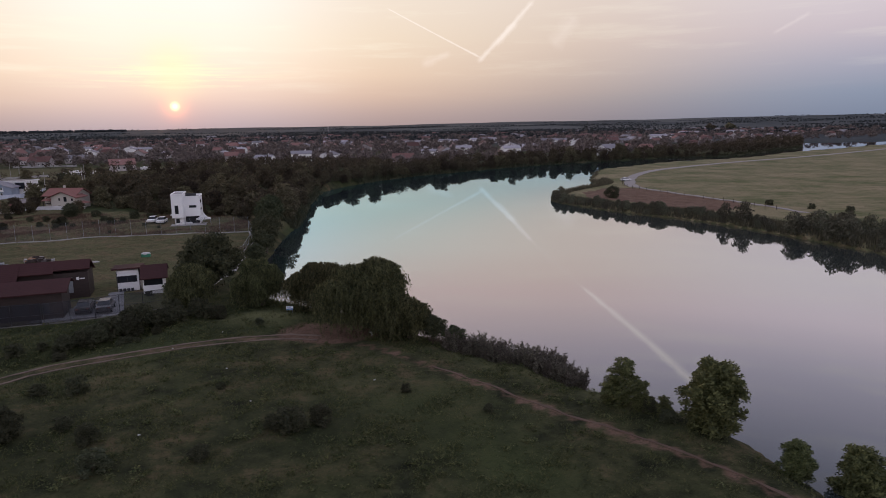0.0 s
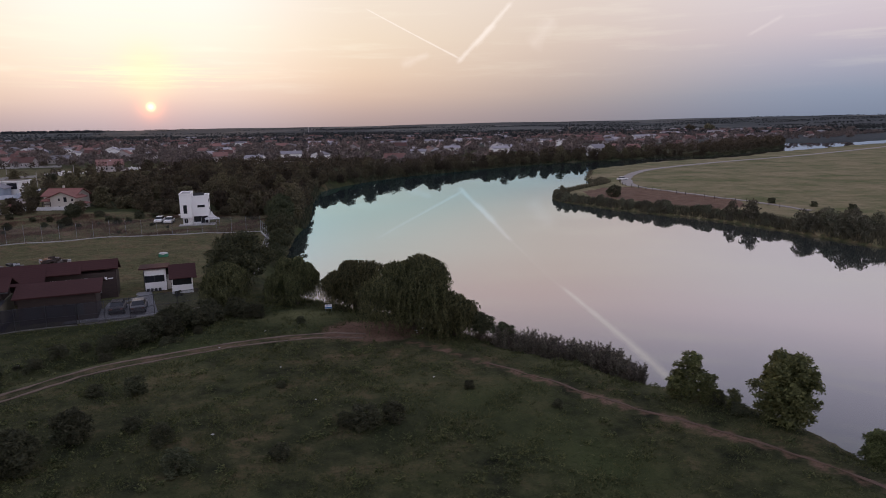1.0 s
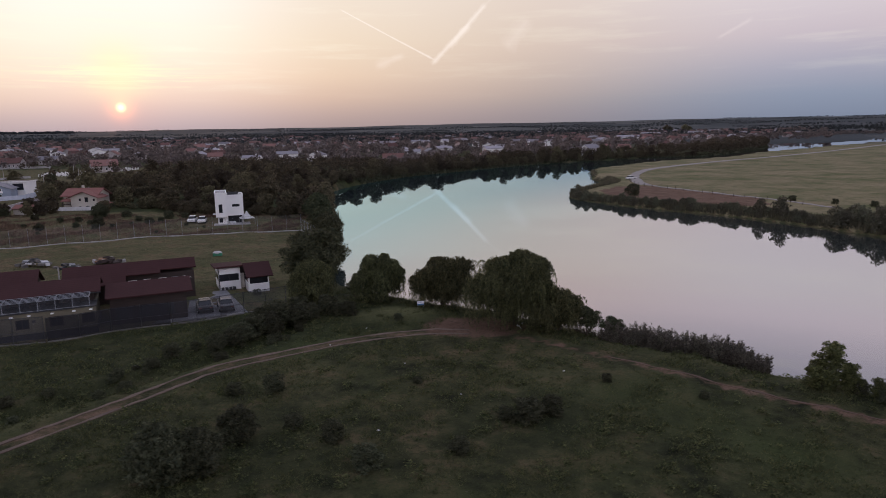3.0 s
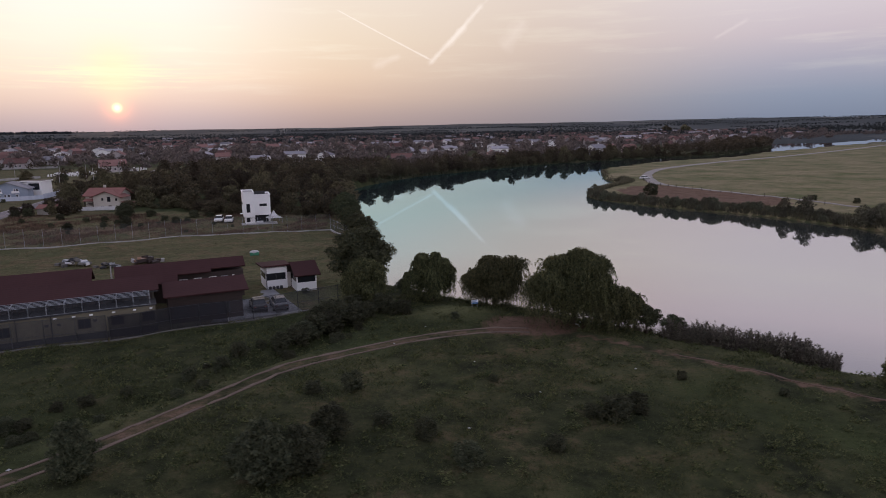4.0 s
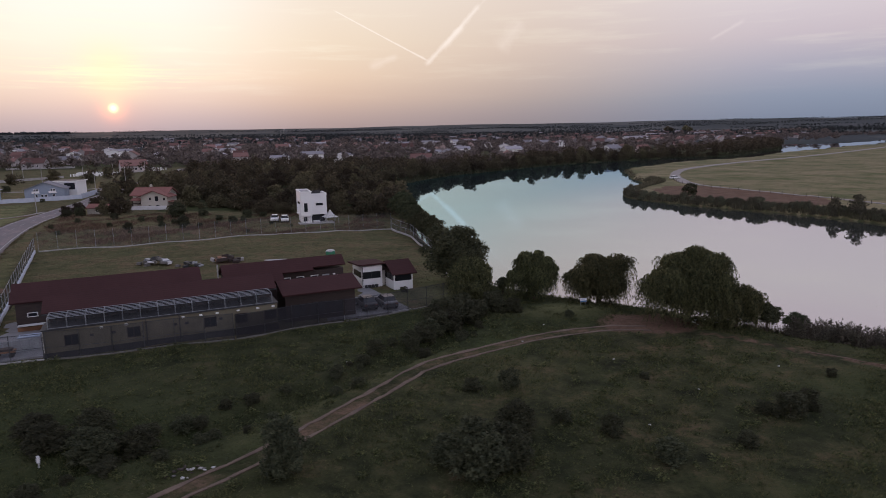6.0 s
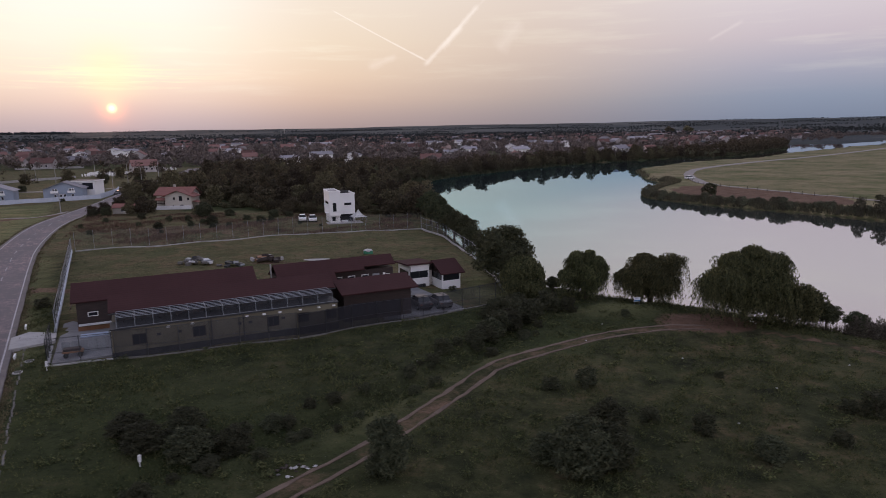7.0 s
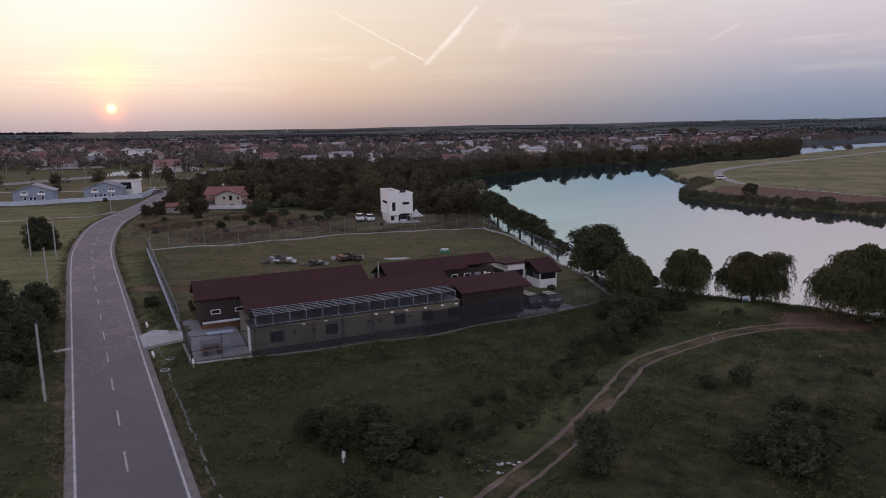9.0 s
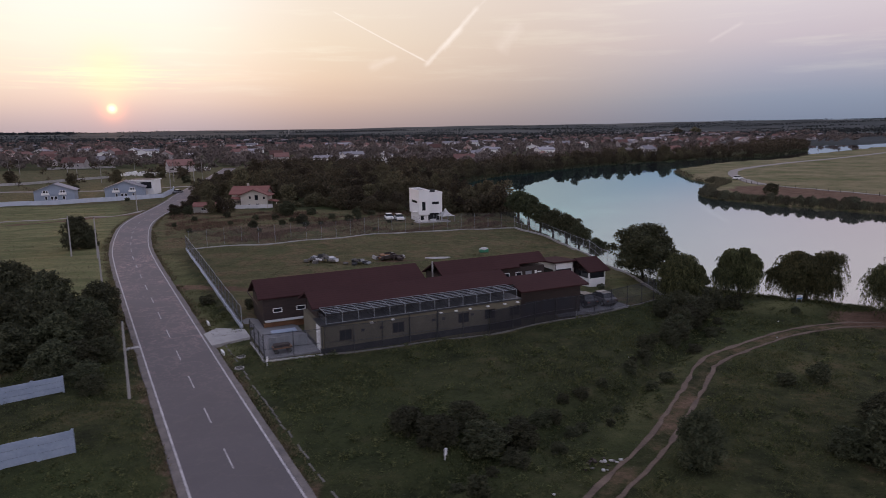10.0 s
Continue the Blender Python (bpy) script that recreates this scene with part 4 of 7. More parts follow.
def gable_wall(w, d, h, rise, thick=0.25):
    """Four walls with two gables at the x ends; ridge along x. Hollow box with its lid left open under the roof."""
    bm = bmesh.new()
    pts = [(-d / 2, 0), (d / 2, 0), (d / 2, h), (0, h + rise), (-d / 2, h)]
    a = [bm.verts.new((-w / 2, y, z)) for y, z in pts]
    b = [bm.verts.new((w / 2, y, z)) for y, z in pts]
    bm.faces.new(a)
    bm.faces.new(b[::-1])
    for i in range(5):
        j = (i + 1) % 5
        bm.faces.new((a[i], a[j], b[j], b[i]))
    bmesh.ops.recalc_face_normals(bm, faces=bm.faces)
    return bm


def gable_roof(parent, w, d, h, rise, over, material, thick=0.16, name="roof", label=""):
    """Two slopes with a ridge cap; ridge along x."""
    k = rise / (d / 2)
    bm = bmesh.new()
    for s in (-1, 1):
        slab((-w / 2 - over, s * (d / 2 + over), h - over * k + thick), (w / 2 + over, s * (d / 2 + over), h - over * k + thick),
             (w / 2 + over, 0, h + rise + thick), (-w / 2 - over, 0, h + rise + thick), thick, bm)
    r = part(name, bm, material, parent, label)
    part("ridge_cap", box(-w / 2 - over, w / 2 + over, -0.12, 0.12, h + rise + thick - 0.05, h + rise + thick + 0.05), material, r)
    return r


def shelter():
    # front wing: beige ground floor, pens on its ledge, brown roof over the upper wall
    front = thing("shelter_building", site(0.4, 0), "long low animal shelter with brown tiled roof and beige base wall", "building")
    L = 21.8
    part("base_wall", box(0.4, 0.4 + L, -0.4, 6.6, -0.8, 2.75), M_BEIGE, front, "dull beige rendered wall")
    part("plinth", box(0.34, 0.46 + L, -0.46, 6.6, -0.8, 0.55), M_DARKSTEEL, front, "dark grey painted plinth")
    part("upper_wall", box(0.8, 0.2 + L, 2.3, 6.6, 2.75, 4.05), M_WOOD, front, "dark boarded upper wall")
    # dark colour on the ledge stands in for the shaded pen floor
    part("ledge", box(0.3, 0.5 + L, -0.55, 2.3, 2.75, 2.86), M_DARKSTEEL, front)
    for s, (v0, z0, v1, z1) in enumerate([(1.9, 3.9, 4.8, 5.0), (8.0, 3.7, 4.8, 5.0)]):
        r = part("roof", slab((0.2, v0, z0), (0.9 + L, v0, z0), (0.9 + L, v1, z1), (0.2, v1, z1), 0.16), M_BROWNROOF, front)
        if s == 0:
            part("gutter", box(0.2, 0.9 + L, v0 - 0.14, v0 - 0.02, z0 - 0.2, z0 - 0.08), M_DARKSTEEL, r, "dark metal gutter")
    # pens: a steel cage of wide bays with long thin bars over it
    n = 13
    for i in range(n + 1):
        u = 0.9 + (L - 1.0) * i / n
        part("cage_post", tube((u, -0.42, 2.86), (u, -0.42, 3.9), 0.034, n=6), M_STEEL, front)
        part("cage_rafter", tube((u, -0.42, 3.9), (u, 1.9, 3.92), 0.026, n=6), M_STEEL, front)
        if i < n:
            u2 = 0.9 + (L - 1.0) * (i + 1) / n
            # solid dark panel on the wall, painted as the shade inside a kennel
            part("cage_opening", box(u + 0.22, u2 - 0.25, 2.24, 2.298, 2.92, 3.75), M_DARKSTEEL, front, "flat dark panel for the shade inside a kennel")
            part("hatch", box(u + 0.5, u2 - 0.5, 1.5, 2.238, 3.12, 3.2), M_WOOD, front, "dark wooden bench")
            part("hatch_leg", box(u + 0.55, u + 0.65, 1.55, 1.65, 2.861, 3.118), M_WOOD, front)
            part("cage_roof", box(u + 0.04, u2 - 0.04, -0.38, 1.86, 3.87, 3.876), M_DENSENET, front, "dark mesh over the pens")
            part("divider", box(u - 0.012, u + 0.012, -0.36, 2.2, 2.87, 3.5), M_PENNET, front, "grey mesh divider between pens")
            part("cage_mesh", box(u + 0.03, u2 - 0.03, -0.425, -0.415, 2.9, 3.88), M_WIRE, front)
    for z, v in ((3.9, -0.42), (2.92, -0.42), (3.905, 0.1), (3.91, 0.65), (3.915, 1.25), (3.92, 1.9)):
        part("cage_rail", tube((0.9, v, z), (L - 0.1, v, z), 0.026, n=6), M_STEEL, front)
    for i, u in enumerate((2.2, 7.6, 14.8, 17.9, 20.9)):
        w = window_part(front, u, u + 1.1, 1.15, 2.05, -0.4, M_WOOD)
    for i, u in enumerate((4.3, 6.2, 11.8, 16.2, 12.9)):
        part("vent", box(u, u + 0.35, -0.46, -0.402, 1.7, 1.95), M_DARKSTEEL, front)
    for i, u in enumerate((12.6, 14.3, 15.9, 18.0, 20.0, 21.6, 7.4, 5.2)):
        part("wall_lamp", box(u, u + 0.3, -0.68, -0.402, 2.42, 2.55, bevel=0.02), M_WHITE, front, "white bulkhead lamp")
    part("downpipe", tube((9.3, -0.46, -0.3), (9.3, -0.46, 2.75), 0.05), M_DARKSTEEL, front)
    part("downpipe", tube((12.4, -0.46, -0.3), (12.4, -0.46, 2.75), 0.05), M_DARKSTEEL, front)
    part("gable_door", box(0.33, 0.4, -0.1, 1.2, 0.0, 2.6), M_WHITE, front, "white painted end panel")
    # rear wing, west part
    rear = thing("shelter_rear_wing", site(-3.2, 9.2), "dark boarded rear wing of a shelter with brown tiled roof", "building")
    part("wall", box(0.5, 18.9, 0.9, 7.0, -0.8, 3.45), M_WOOD, rear)
    part("board_skirt", box(0.5, 6.5, 0.84, 0.897, -0.5, 0.75), M_WOOD2, rear, "orange-brown boarded lower wall")
    for i, u in enumerate((1.6, 4.1)):
        window_part(rear, u, u + 0.85, 1.85, 2.2, 0.9, M_WHITE)
    part("shelf", box(0.6, 6.4, 0.25, 0.89, 0.95, 1.05), M_PALE, rear)
    for v0, z0, v1, z1 in ((0.6, 3.5, 3.9, 4.95), (7.6, 3.0, 3.9, 4.95)):
        part("roof", slab((0.0, v0, z0), (19.3, v0, z0), (19.3, v1, z1), (0.0, v1, z1), 0.16), M_BROWNROOF, rear)
    part("barge_board", box(-0.06, 0.0, 0.6, 7.6, 2.75, 2.95), M_WOOD, rear)
    # rear wing, east part, a little lower and further back
    east = thing("shelter_east_wing", site(16.9, 9.6), "dark boarded east wing of a shelter with brown tiled roof", "building")
    part("wall", box(1.9, 16.6, 2.0, 6.6, -0.8, 3.3), M_WOOD, east)
    part("roof", slab((1.6, -0.2, 2.9), (8.6, -0.2, 2.9), (8.6, 3.6, 4.8), (1.6, 3.6, 4.8), 0.16), M_BROWNROOF, east)
    part("roof", slab((8.6, 1.3, 3.55), (12.6, 1.3, 3.55), (12.6, 3.6, 4.8), (8.6, 3.6, 4.8), 0.16), M_BROWNROOF, east)
    part("roof", slab((12.6, 1.9, 3.8), (16.9, 1.9, 3.8), (16.9, 3.6, 4.8), (12.6, 3.6, 4.8), 0.16), M_BROWNROOF, east)
    part("roof", slab((1.6, 7.2, 3.0), (16.9, 7.2, 3.0), (16.9, 3.6, 4.8), (1.6, 3.6, 4.8), 0.16), M_BROWNROOF, east)
    for u in (8.9, 10.6, 12.4):
        window_part(east, u, u + 0.8, 2.2, 2.65, 2.0, M_WHITE)
    part("gap_post", box(1.15, 1.3, 3.0, 3.15, -0.8, 5.0), M_POLE, east, "pale grey post in the gap between wings")
    part("gap_rail", box(-0.4, 1.8, 3.02, 3.1, 2.6, 2.7), M_WOOD2, east)
    part("end_door", box(13.8, 14.7, 1.94, 2.0, 0.6, 2.7), M_STEEL, east, "grey metal door")
    part("emblem", box(15.2, 15.5, 1.95, 1.997, 2.3, 2.7), M_WHITE, east, "white painted emblem on dark boards")
    part("emblem_bar", box(15.6, 16.2, 1.95, 1.997, 2.4, 2.52), M_WHITE, east)
    # low front block with its own roof
    low = thing("shelter_low_wing", site(23.3, 0.7), "low dark annex with brown tiled lean-to roof", "building")
    part("wall", box(0.6, 8.6, 0.9, 6.0, -0.9, 3.1), M_WOOD, low)
    part("roof", slab((0.2, 0.2, 3.1), (9.3, 0.2, 3.1), (9.3, 4.0, 4.05), (0.2, 4.0, 4.05), 0.16), M_BROWNROOF, low)
    part("roof", slab((0.2, 6.6, 3.2), (9.3, 6.6, 3.2), (9.3, 4.0, 4.05), (0.2, 4.0, 4.05), 0.16), M_BROWNROOF, low)
    # dark panels on the wall imitate the shade of open bays
    for u in (1.2, 3.4, 5.6):
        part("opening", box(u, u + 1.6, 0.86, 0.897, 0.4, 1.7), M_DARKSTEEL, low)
    # concrete yard at the west end and between wings
    yard = part("yard_paving", prism([(-4.3, -0.2), (0.7, 0.0), (0.7, 9.5), (-4.4, 16.0)], -0.25, 0.3), M_YARD, None)
    yard.matrix_basis = SITE
    tagged(yard, "pale concrete yard at the end of the shelter", "paving", kind="structure")
    yard = part("yard_paving", prism([(23.4, 0.3), (38.5, 0.6), (37.5, 13.5), (33.0, 13.0), (32.2, 6.0), (23.4, 4.0)], -0.9, -0.22), M_YARD, None)
    yard.matrix_basis = SITE
    tagged(yard, "grey concrete yard beside the shelter", "paving", kind="structure")
    tarp = single("blue_tarpaulin", box(-2.4, 0.2, 7.2, 8.2, 0.3, 0.46, bevel=0.05), M_TARP, "pale blue tarpaulin over stacked boards in the yard", "tarpaulin", SITE)
    screen = thing("yard_screen", site(-3.2, 2.4, 0.3), "pale corrugated screen panels in the yard", "screen")
    for i in range(5):
        part("panel", box(-0.4 + i * 0.75, 0.3 + i * 0.75, -0.03, 0.03, 0, 1.15), M_STEEL, screen)
    table = thing("brown_cart", site(-2.6, 1.2, 0.3), "small dark brown cart loaded with boards", "cart")
    part("bed", box(-0.9, 0.9, -0.45, 0.45, 0.45, 0.6, bevel=0.02), M_WOOD2, table)
    part("load", box(-0.8, 0.7, -0.35, 0.35, 0.6, 0.85, bevel=0.05), M_WOOD, table)
    for sx in (-0.6, 0.6):
        for sy in (-0.4, 0.4):
            part("wheel", tube((sx, sy - 0.05, 0.22), (sx, sy + 0.05, 0.22), 0.22, n=12), M_TYRE, table)


shelter()


def hut():
    """White two-part hut with wide windows and brown roofs."""
    z = gz(-42, 88)
    t = thing("white_hut", pose(-45.0, 90.1, z, 0, 0, 20), "small white two-part hut with brown roofs and wide dark windows", "hut")
    part("wall", box(0, 2.85, 0, 4.2, -0.4, 2.95), M_WHITE, t)
    window_part(t, 0.15, 2.55, 1.3, 2.1, 0, M_DARKSTEEL)
    part("side_window", box(-0.04, 0.02, 0.5, 3.7, 1.3, 2.1), M_GLASS, t)
    part("downpipe", tube((0.05, -0.06, 0), (0.05, -0.06, 2.9), 0.05), M_DARKSTEEL, t)
    part("roof", slab((-0.55, -0.45, 3.32), (3.4, -0.45, 3.32), (3.4, 4.8, 2.95), (-0.55, 4.8, 2.95), 0.18), M_BROWNROOF, t)
    for u in (0.25, 0.75, 1.25, 1.75):
        part("bin", box(u, u + 0.36, -0.5, -0.12, 0.0, 0.42, bevel=0.03), M_DARKSTEEL, t)
    part("link_wall", box(2.85, 3.5, 0.5, 4.2, -0.4, 2.8), M_WOOD, t)
    part("door", box(2.92, 3.42, 0.44, 0.498, 0, 2.05), M_CREAM, t)
    # right block: white breast wall, band of glass, corner posts, one brown slope
    part("breast_wall", box(3.5, 6.2, -2.8, 2.6, -0.4, 1.1), M_WHITE, t)
    part("glass_band", box(3.56, 6.14, -2.74, 2.5, 1.1, 1.95), M_GLASS, t)
    part("head", box(3.5, 6.2, -2.8, 2.6, 1.95, 2.1), M_WOOD, t)
    for x, y in ((3.5, -2.8), (6.05, -2.8), (3.5, 0.9), (6.05, 0.9)):
        part("corner_post", box(x - 0.003, x + 0.153, y - 0.003, y + 0.15, 1.1, 1.95), M_WHITE, t)
    part("gable", box(3.56, 6.14, -0.3, 2.4, 2.1, 2.7), M_WOOD, t)
    part("block_roof", slab((3.2, -3.2, 2.12), (6.75, -3.2, 2.12), (6.75, 0.0, 3.5), (3.2, 0.0, 3.5), 0.15), M_BROWNROOF, t)
    part("block_roof", slab((3.2, 3.0, 2.3), (6.75, 3.0, 2.3), (6.75, 0.0, 3.5), (3.2, 0.0, 3.5), 0.15), M_BROWNROOF, t)


hut()


# ---- houses ----
def white_house():
    z = gz(-57, 157)
    t = thing("white_modern_house", pose(-60.25, 149.5, z, 0, 0, 14) @ Matrix.Scale(1.03, 4), "white cubic modern house with dark strip windows", "house")
    part("tower_wall", box(0, 2.35, 0, 7.4, 1.7, 6.75), M_WHITE, t)
    part("tower_base", box(0.35, 2.35, 1.1, 7.4, -0.5, 1.7), M_WHITE, t)
    part("main_wall", box(2.35, 5.8, 1.8, 7.4, 1.75, 5.95), M_WHITE, t)
    part("ground_wall", box(2.35, 5.6, 2.8, 7.4, -0.5, 1.75), M_WHITE, t)
    for bd in ((-0.08, 2.43, -0.08, 0.12), (-0.08, 2.43, 7.28, 7.48), (-0.08, 0.12, 0.12, 7.28), (2.23, 2.43, 0.12, 7.28)):
        part("parapet", box(*bd, 6.75, 6.97), M_WHITE, t)
    part("tower_roof", box(0.13, 2.22, 0.13, 7.27, 6.75, 6.78), M_CONC, t)
    for bd in ((2.44, 5.88, 1.72, 1.92), (2.44, 5.88, 7.28, 7.48), (5.68, 5.88, 1.92, 7.28)):
        part("parapet", box(*bd, 5.95, 6.3), M_WHITE, t)
    part("roof_terrace", box(2.45, 5.67, 1.93, 7.27, 5.95, 5.99), M_CONC, t)
    part("roof_screen", box(2.6, 4.9, 4.0, 4.1, 5.99, 6.75), M_DARKSTEEL, t, "dark roof terrace screen")
    part("roof_post", box(3.0, 3.1, 2.2, 2.3, 5.99, 7.2), M_DARKSTEEL, t)
    window_part(t, 0.75, 1.35, 2.7, 4.4, 0, M_DARKSTEEL)
    window_part(t, 3.55, 4.95, 3.75, 4.15, 1.8, M_DARKSTEEL)
    window_part(t, 0.7, 1.3, 0.5, 1.3, 1.1, M_DARKSTEEL)
    part("terrace_glass", box(2.5, 5.4, 2.755, 2.797, 0.1, 1.65), M_GLASS, t)
    part("terrace_post", box(5.6, 5.78, 1.84, 2.02, -0.4, 1.75), M_WHITE, t)
    part("side_window", box(-0.03, 0.01, 1.6, 5.4, 4.1, 4.6), M_GLASS, t)
    part("side_window", box(5.79, 5.83, 2.6, 5.0, 4.6, 5.3), M_GLASS, t)
    part("side_window", box(5.79, 5.83, 2.6, 4.4, 3.0, 3.5), M_GLASS, t)
    part("terrace", box(-0.5, 7.0, -0.6, 2.8, -0.5, 0.08), M_CONC, t)
    part("planter", box(2.6, 4.0, 0.6, 1.0, 0.08, 0.6, bevel=0.05), M_PALE, t)
    part("canopy", box(-0.6, -0.002, 1.6, 3.0, 2.15, 2.25), M_WHITE, t)
    s = thing("garden_tent", pose(-54.2, 152.4, gz(-54.2, 152.4), 0, 0, 20), "white peaked garden tent on slim posts beside the house", "tent")
    bm = bmesh.new()
    rings = []
    for r_, h_ in ((1.6, 1.15), (0.95, 1.45), (0.4, 2.05), (0.06, 2.75)):
        rings.append([bm.verts.new((sx * r_, sy * r_, h_)) for sx, sy in ((-1, -1), (1, -1), (1, 1), (-1, 1))])
    for lo, hi in zip(rings, rings[1:]):
        for i in range(4):
            bm.faces.new((lo[i], lo[(i + 1) % 4], hi[(i + 1) % 4], hi[i]))
    bm.faces.new(rings[-1])
    bmesh.ops.solidify(bm, geom=bm.faces[:], thickness=0.02)
    part("canopy", bm, M_WHITE, s)
    for sx in (-1.5, 1.5):
        for sy in (-1.5, 1.5):
            part("post", tube((sx, sy, -0.1), (sx, sy, 1.2), 0.04), M_STEEL, s)


white_house()


def red_house():
    z = gz(-103, 185)
    t = thing("cream_house", pose(-103.0, 185.0, z, 0, 0, -6) @ Matrix.Scale(1.02, 4), "cream two-storey house with red tiled gable roofs", "house")
    part("wall", gable_wall(8.6, 6.4, 3.7, 1.5), M_CREAM, t)
    gable_roof(t, 8.6, 6.4, 3.7, 1.5, 0.6, M_REDROOF)
    # wing with its gable to the meadow
    wing = [(-1.6, -0.5), (5.2, -0.5), (5.2, 3.4), (1.8, 4.7), (-1.6, 3.4)]
    bm = bmesh.new()
    a = [bm.verts.new((px, -4.6, pz)) for px, pz in wing]
    b = [bm.verts.new((px, 0.0, pz)) for px, pz in wing]
    bm.faces.new(a)
    bm.faces.new(b[::-1])
    for i in range(5):
        j = (i + 1) % 5
        bm.faces.new((a[i], a[j], b[j], b[i]))
    bmesh.ops.recalc_face_normals(bm, faces=bm.faces)
    part("wing_wall", bm, M_CREAM, t)
    for s in (-1, 1):
        x0 = 1.8 + s * 4.2
        part("wing_roof", slab((x0, -5.3, 3.25), (1.8, -5.3, 4.9), (1.8, 0.0, 4.9), (x0, 0.0, 3.25), 0.15), M_REDROOF, t)
    for x0, z0, w_, h_ in ((0.6, 2.5, 0.35, 0.5), (2.1, 2.2, 0.7, 1.1), (0.4, 0.6, 0.5, 0.45), (2.3, 0.6, 0.7, 0.5), (4.2, 2.4, 0.35, 0.5)):
        window_part(t, x0, x0 + w_, z0, z0 + h_, -4.6, M_WOOD)
    part("porch_roof", slab((5.3, -4.4, 2.1), (7.6, -4.4, 1.7), (7.6, -1.2, 1.7), (5.3, -1.2, 2.1), 0.14), M_REDROOF, t)
    part("porch_post", box(7.3, 7.45, -4.2, -4.05, -0.3, 1.7), M_CREAM, t)
    part("veranda", box(-3.8, -1.6, -4.4, -3.2, 1.5, 1.65), M_WOOD, t)
    part("veranda_roof", slab((-4.3, -4.8, 2.4), (-1.6, -4.8, 2.4), (-1.6, -3.2, 2.9), (-4.3, -3.2, 2.9), 0.12), M_REDROOF, t)
    for x0 in (-4.0, -1.8):
        part("veranda_post", box(x0, x0 + 0.15, -4.6, -4.45, -0.4, 2.4), M_WOOD, t)
    part("chimney", box(-1.4, -0.9, 0.6, 1.1, 4.2, 6.0), M_CREAM, t)
    g = fence("garden_wall", [(-110.5, 177.5), (-103, 179), (-97, 180.2)], 1.0, 2.6, "low pale concrete garden wall", "garden wall", None, (), 0.95, 0.08, M_PALE)
    s = thing("small_red_shed", pose(-112.0, 172.5, gz(-112, 172), 0, 0, -6) @ Matrix.Scale(0.8, 4), "small shed with red tiled roof behind trees", "shed")
    part("wall", gable_wall(6.5, 4.0, 2.0, 0.9), M_CREAM, s)
    gable_roof(s, 6.5, 4.0, 2.0, 0.9, 0.4, M_REDROOF)
    window_part(s, -0.6, 0.6, 0.8, 1.5, -2.0, M_WHITE)


red_house()


def blue_house(x, y, rot):
    z = gz(x, y)
    t = thing("grey_blue_house", pose(x, y, z, 0, 0, rot) @ Matrix.Scale(0.82, 4), "grey-blue two-storey house with balconies and low gable", "house", "grey-blue houses behind the white wall")
    w, d, h, rise = 9.0, 14.0, 4.0, 2.6
    part("wall", gable_wall(w, d, h, rise), M_BLUE, t)
    gable_roof(t, w, d, h, rise, 0.7, M_GREYROOF, label="pale grey metal roof")
    for y0 in (-3.9, 2.0):
        f = part("window", box(-w / 2 - 0.06, -w / 2 + 0.02, y0, y0 + 1.9, 2.6, 4.1), M_WHITE, t, "white framed balcony door")
        part("pane", box(-w / 2 - 0.08, -w / 2 - 0.058, y0 + 0.2, y0 + 0.85, 2.7, 4.0), M_GLASS, f)
        part("pane", box(-w / 2 - 0.08, -w / 2 - 0.058, y0 + 1.05, y0 + 1.7, 2.7, 4.0), M_GLASS, f)
        b = part("balcony", box(-w / 2 - 0.9, -w / 2, y0 - 0.4, y0 + 2.3, 2.42, 2.55), M_WHITE, t)
        part("railing", box(-w / 2 - 0.92, -w / 2 - 0.87, y0 - 0.4, y0 + 2.3, 2.55, 3.3), M_WHITE, b)
    for y0 in (-3.7, -0.9, 0.4, 2.4):
        f = part("window", box(-w / 2 - 0.05, -w / 2 + 0.02, y0, y0 + 0.95, 0.5, 1.9), M_WHITE, t)
        part("pane", box(-w / 2 - 0.07, -w / 2 - 0.048, y0 + 0.12, y0 + 0.83, 0.6, 1.8), M_GLASS, f)


blue_house(-152.6, 231.0, 104)
blue_house(-174.0, 230.0, 106)


def modern_house(x, y, rot):
    t = thing("white_flat_house", pose(x, y, gz(x, y), 0, 0, rot) @ Matrix.Scale(0.85, 4), "white flat-roofed house with large dark window", "house")
    part("wall", box(-5, 5, -4, 4, -0.5, 5.6), M_WHITE, t)
    part("roof_slab", box(-5.5, 5.5, -4.6, 4.4, 5.6, 5.95), M_WHITE, t)
    part("roof_covering", box(-5.2, 5.2, -4.3, 4.1, 5.95, 5.99), M_SLAB, t)
    window_part(t, 0.2, 4.2, 2.6, 5.0, -4, M_DARKSTEEL)
    window_part(t, -4.0, -2.0, 3.0, 4.6, -4, M_DARKSTEEL)
    part("garage_door", box(-4.2, -1.2, -4.06, -4.0, 0, 2.3), M_STEEL, t)
    part("side_wing", box(-10, -5, -2, 4, -0.5, 3.4), M_WHITE, t)


modern_house(-149.6, 240.0, -2)
fence("white_plot_wall", [(-212, 208), (-190, 211), (-179, 213), (-160, 216.5), (-137.5, 221)], 1.35, 2.5, "white precast panel wall along a plot", "wall", None, (), 1.3, 0.1, M_BLUISH, M_BLUISH)
fence("white_plot_wall", [(-137.5, 221), (-140, 240), (-143, 250)], 1.6, 2.5, "white precast panel wall along a plot", "wall", None, (), 1.5, 0.1, M_BLUISH, M_BLUISH)


